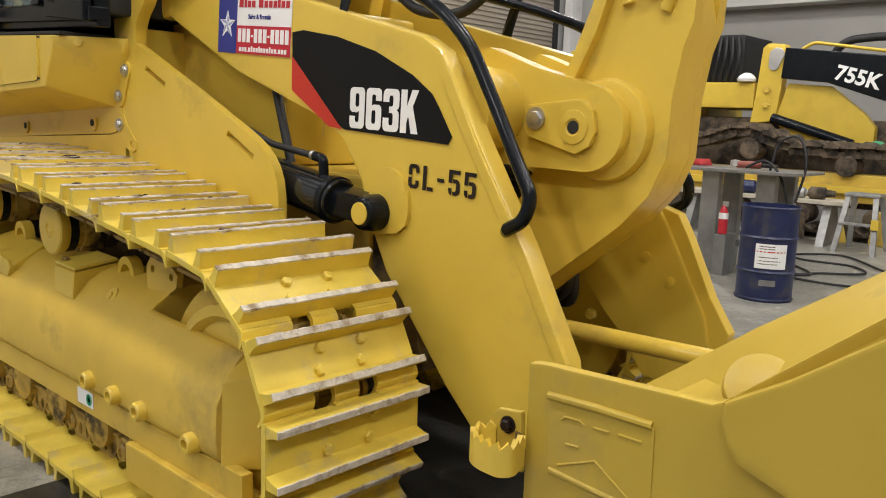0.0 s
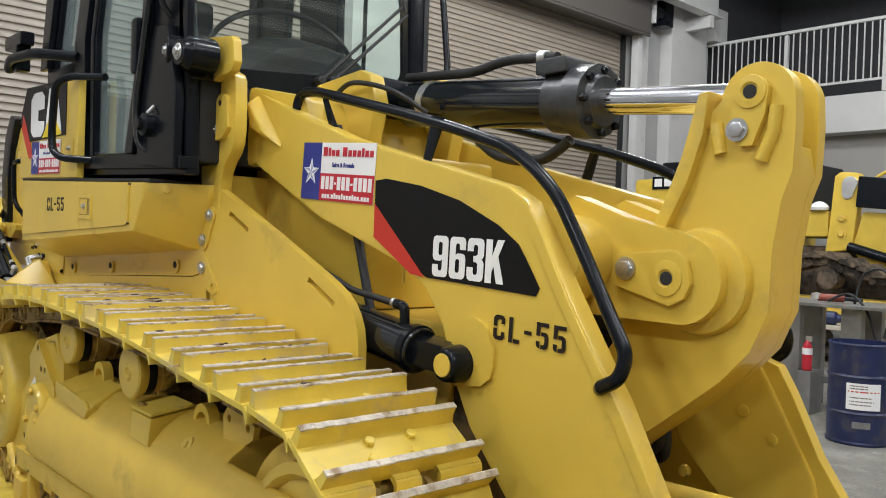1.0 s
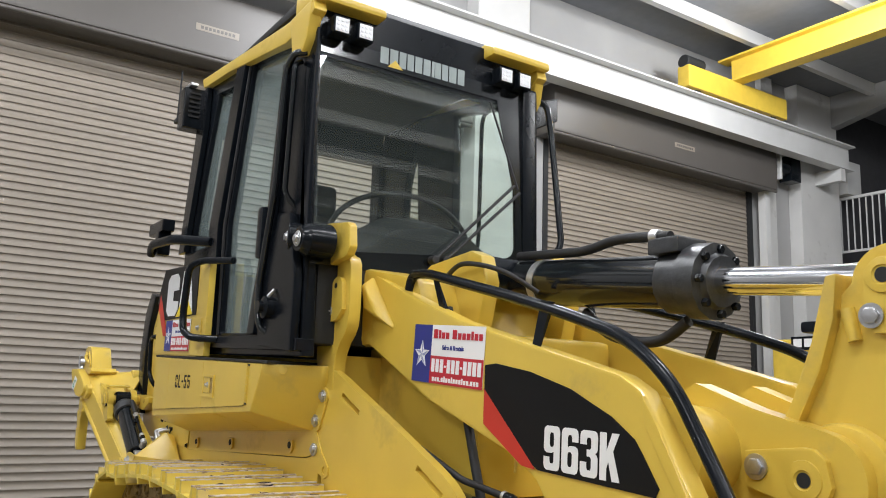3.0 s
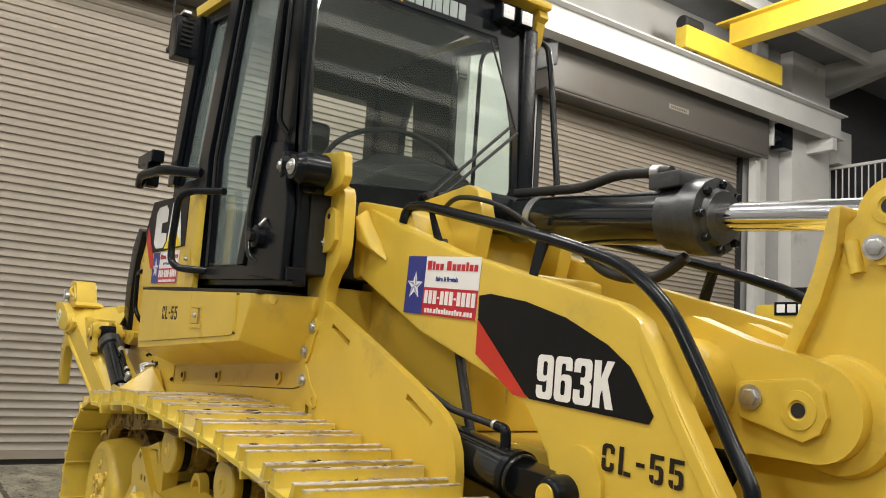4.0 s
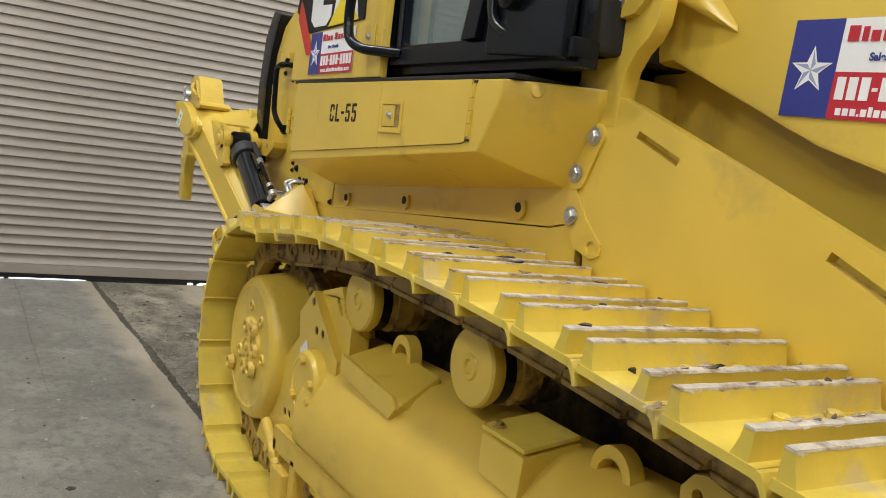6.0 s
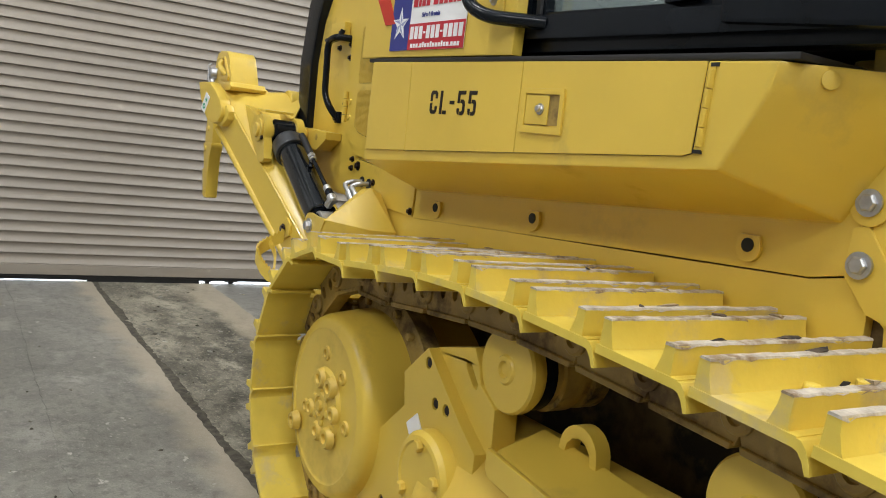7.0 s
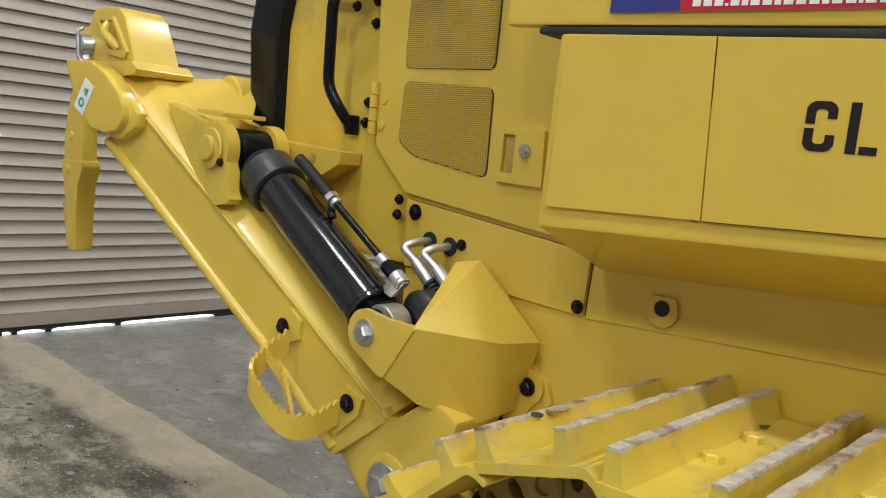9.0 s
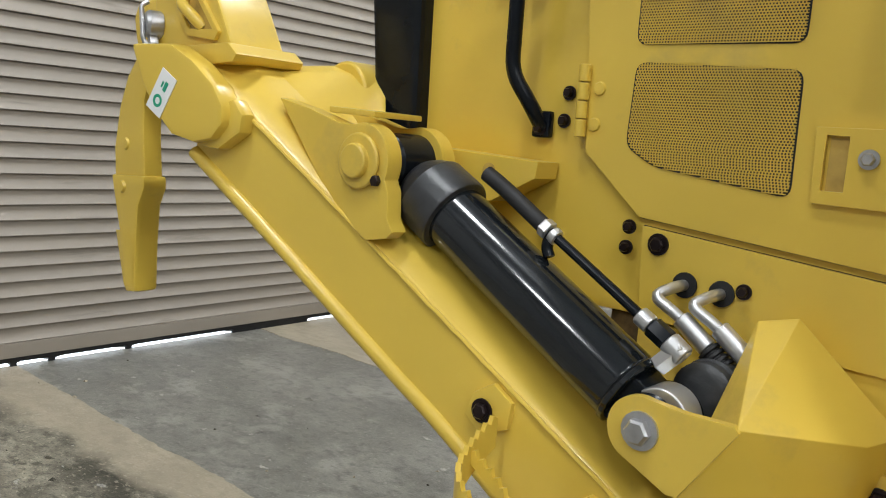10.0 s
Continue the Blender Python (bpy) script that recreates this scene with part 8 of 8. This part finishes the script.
def old_loader():
    """The second loader, in pieces, behind the bench."""
    k = thing("dozer_loader", "second yellow crawler loader with black arm and muddy tracks", "track loader", (0, 0, 0))
    P = lambda n, b, m, l="": part(n, b, m, k, l)
    # arm plate and post, seen side-on
    P("post", slab([(0.20, 2.62), (0.28, 2.68), (0.52, 2.66), (0.58, 2.58), (0.48, 1.55), (0.10, 1.50), (0.15, 1.9)], 9.9, 10.1, w=0.03), M_CRANE, "yellow pivot post")
    P("pin_plate", slab(arc(0.43, 2.50, 0.11, 0, 180, 10) + arc(0.40, 2.36, 0.08, 180, 360, 8), 9.87, 9.9, w=0.01), M_ALU, "bare metal pin plate")
    for z in (2.0, 1.78):
        P("bolt", hexbolt((0.33, 9.9, z), (0, -1, 0), 0.05, 0.04), M_DUSTY)
    ar = P("arm", slab([(0.58, 2.60), (1.9, 2.46), (3.4, 2.0), (3.5, 1.6), (1.95, 1.86), (1.2, 2.10), (0.55, 2.16)], 9.78, 9.9, w=0.02), M_BLACK, "black lift arm with white model number")
    part("model_lettering", text_bm("755K", 0.28, side_frame(1.28, 9.778, 2.155, -14), wide=1.0, offset=0.008), M_WHITE, ar, "white model number 755K")
    P("arm_body", slab([(0.60, 2.10), (1.2, 2.06), (1.69, 1.68), (1.84, 1.5), (1.84, 1.2), (0.7, 1.2), (0.46, 1.58)], 9.95, 10.1, w=0.02), M_CRANE, "yellow arm plate")
    P("cylinder", rod((0.45, 9.86, 1.60), (1.6, 9.86, 1.26), 0.07, 0.01), M_BLACK, "black cylinder")
    P("hood", box(-2.6, 0.12, 9.95, 11.5, 1.73, 2.12, 0.04), M_CRANE, "yellow hood")
    P("engine", box(-1.0, -0.15, 10.1, 11.2, 2.12, 2.85, 0.08), M_DARK, "dark exposed engine")
    for i in range(7):
        P("hose", tube(smooth_path([(-0.9 + 0.1 * i, 10.08, 2.15), (-0.85 + 0.11 * i, 10.0, 2.5), (-0.8 + 0.09 * i, 10.08, 2.8)]), 0.025), M_RUBBER)
    P("cab_roll_bar", tube(rounded_path([(0.9, 10.6, 2.4), (1.1, 10.6, 2.75), (1.7, 10.6, 2.8), (2.6, 10.6, 2.55)], 0.2), 0.06), M_RUBBER)
    P("deck_rail", tube(rounded_path([(0.6, 10.4, 2.62), (0.75, 10.4, 2.72), (2.2, 10.4, 2.5)], 0.1), 0.025), M_CRANE)
    # muddy tracks lying in two runs
    random.seed(11)
    sh = finish(hull([(-0.1, -0.28, 0), (0.1, -0.28, 0), (-0.1, 0.28, 0), (0.1, 0.28, 0), (-0.1, -0.28, 0.03), (-0.1, 0.28, 0.03), (0.1, -0.28, 0.03), (0.1, 0.28, 0.03), (-0.02, -0.28, 0.09), (-0.02, 0.28, 0.09), (0.0, -0.28, 0.09), (0.0, 0.28, 0.09)]), "shoe", M_MUD)
    lk = finish(join(slab([(-0.1, -0.13), (-0.11, -0.05), (-0.08, 0.0), (0.06, 0.0), (0.09, -0.04), (0.11, -0.08), (0.1, -0.13)], -0.18, -0.12, w=0.008, seg=1), slab([(-0.1, -0.13), (-0.11, -0.05), (-0.08, 0.0), (0.06, 0.0), (0.09, -0.04), (0.11, -0.08), (0.1, -0.13)], 0.12, 0.18, w=0.008, seg=1),
                     lathe((-0.1, -0.2, -0.085), (-0.1, 0.2, -0.085), [(0, 0.0), (0.0, 0.045), (0.4, 0.045), (0.4, 0)], 14)), "link", M_MUD)
    arch = lambda x: 1.24 + 0.20 * math.exp(-((x - 0.28) / 0.5) ** 2)
    for x0, x1, y, rise in ((-3.2, 0.92, 9.45, arch), (1.12, 4.2, 9.4, lambda x: 1.215), (-3.2, 4.2, 9.4, lambda x: 0.08)):
        n = int((x1 - x0) / 0.2)
        for i in range(n):
            x = x0 + (x1 - x0) * i / (n - 1)
            tilt = -math.atan((rise(x + 0.05) - rise(x - 0.05)) / 0.1)
            for name, me in (("shoe", sh), ("link", lk))[:1 if y == 9.4 and rise(0) < 0.1 else 2]:
                o = new(name, me)
                o.parent = k
                o.location = (x, y, rise(x) + random.uniform(-0.01, 0.01))
                o.rotation_euler = (random.uniform(-0.05, 0.05), tilt, random.uniform(-0.04, 0.04))
    for x in (-0.9, 0.44, 1.75):
        P("roller", lathe((x, 9.16, 1.14 - 0.16 * (x > 0.5)), (x, 9.7, 1.14 - 0.16 * (x > 0.5)), [(0, 0.1), (0.02, 0.14), (0.3, 0.14), (0.3, 0.05)], 24), M_MUD, "muddy roller")
    P("track_frame", box(-3.0, 4.1, 9.3, 9.7, 0.50, 0.88, 0.03), M_DUSTY, "yellow track frame")
    P("track_frame", box(-3.0, 4.1, 9.2, 9.3, 0.62, 0.72, 0.01), M_CRANE)
    P("under_hull", box(-3.0, 4.1, 10.15, 11.2, 0.35, 1.6, 0.05), M_MUD, "mud-caked hull")
    P("track_foot", box(-3.1, 4.1, 9.25, 9.7, 0.0, 0.06), M_MUD)
    for i in range(7):
        x = -2.6 + i * 0.95
        P("lower_roller", lathe((x, 9.2, 0.3), (x, 9.7, 0.3), [(0, 0.08), (0.03, 0.14), (0.4, 0.14), (0.4, 0.05)], 20), M_MUD)
    g = thing("green_rag", "green cloth hanging over the second machine", "cloth", (1.95, 9.6, 1.25))
    part("cloth", hull([(random.uniform(-0.2, 0.25), random.uniform(-0.1, 0.1), random.uniform(-0.05, 0.09)) for _ in range(26)], 0.01), material("green_cloth", (0.05, 0.3, 0.14), 0.9), g)


def clutter():
    random.seed(21)
    for i in range(9):
        x = -0.6 + i * 0.48 + random.uniform(-0.15, 0.15)
        o = thing("machine_part", "muddy steel part leaning against the second machine", "machine part", (x, 9.05 + random.uniform(-0.1, 0.05), 0))
        a, b = random.uniform(0.1, 0.22), random.uniform(0.2, 0.5)
        part("body", hull([(random.uniform(-a, a), random.uniform(-0.1, 0.1), random.choice((0, b)) * random.uniform(0.8, 1)) for _ in range(14)] + [(-a, 0.1, 0), (a, -0.1, 0)], 0.012), random.choice((M_MUD, M_MUD, M_DUSTY, M_TABLE)), o)
    t = thing("white_tank", "white plastic jug on the second machine", "jug", (-0.02, 9.95, 2.12))
    part("body", lathe((0, 0, 0), (0, 0, 1), [(0, 0.1), (0.01, 0.13), (0.05, 0.14), (0.1, 0.1), (0.13, 0.05), (0.14, 0)], 20), M_WHITE, t)


def far_dozer():
    k = thing("far_machine", "distant yellow machine with a black hood by the wall", "machine", (0, 0, 0))
    P = lambda n, b, m, l="": part(n, b, m, k, l)
    P("hood", box(-3.7, -1.9, 10.6, 12.0, 1.9, 2.75, 0.08), M_CRANE, "yellow hood")
    d = P("side_decal", box(-3.3, -2.2, 10.58, 10.6, 2.55, 2.78), M_BLACK, "black band with pale bars")
    for i in range(5):
        part("bar", box(-3.25 + 0.2 * i, -3.1 + 0.2 * i, 10.572, 10.58, 2.6, 2.74), M_WHITE, d)
    P("canopy", box(-3.2, -1.6, 10.7, 11.9, 2.85, 3.05, 0.06), M_BLACK, "black canopy")
    P("body", box(-4.0, -0.9, 10.6, 12.0, 0.5, 1.9, 0.06), M_CRANE)


def hoses():
    h = thing("air_hose", "black air hose looped over the floor", "hose")
    part("hose", tube(smooth_path([(1.95, 5.5, 1.05), (2.15, 5.5, 1.12), (2.35, 5.45, 0.9), (2.42, 5.6, 0.3), (2.35, 5.9, 0.03), (2.55, 6.15, 0.02), (2.85, 6.5, 0.02), (2.6, 6.9, 0.02), (2.1, 6.9, 0.02), (1.9, 7.2, 0.02), (2.3, 7.6, 0.02), (2.9, 6.9, 0.02), (3.3, 6.4, 0.02)]), 0.012), M_RUBBER, h)
    h = thing("air_hose", "black air hose looped over the floor", "hose")
    part("hose", tube(smooth_path([(1.6, 6.9, 0.02), (2.0, 6.6, 0.02), (2.5, 6.0, 0.02), (2.3, 5.7, 0.02), (2.8, 5.6, 0.02), (3.4, 5.8, 0.02)]), 0.012), M_RUBBER, h)
    s = thing("rope_loop", "dark cable loop hanging at the bench", "cable")
    part("cable", tube(smooth_path([(2.15, 5.6, 1.03), (2.2, 5.65, 1.3), (2.4, 5.6, 1.35), (2.5, 5.55, 1.1), (2.45, 5.5, 0.75)]), 0.012), M_RUBBER, s)


drum()
bench()
trestle()
old_loader()
far_dozer()
clutter()
hoses()
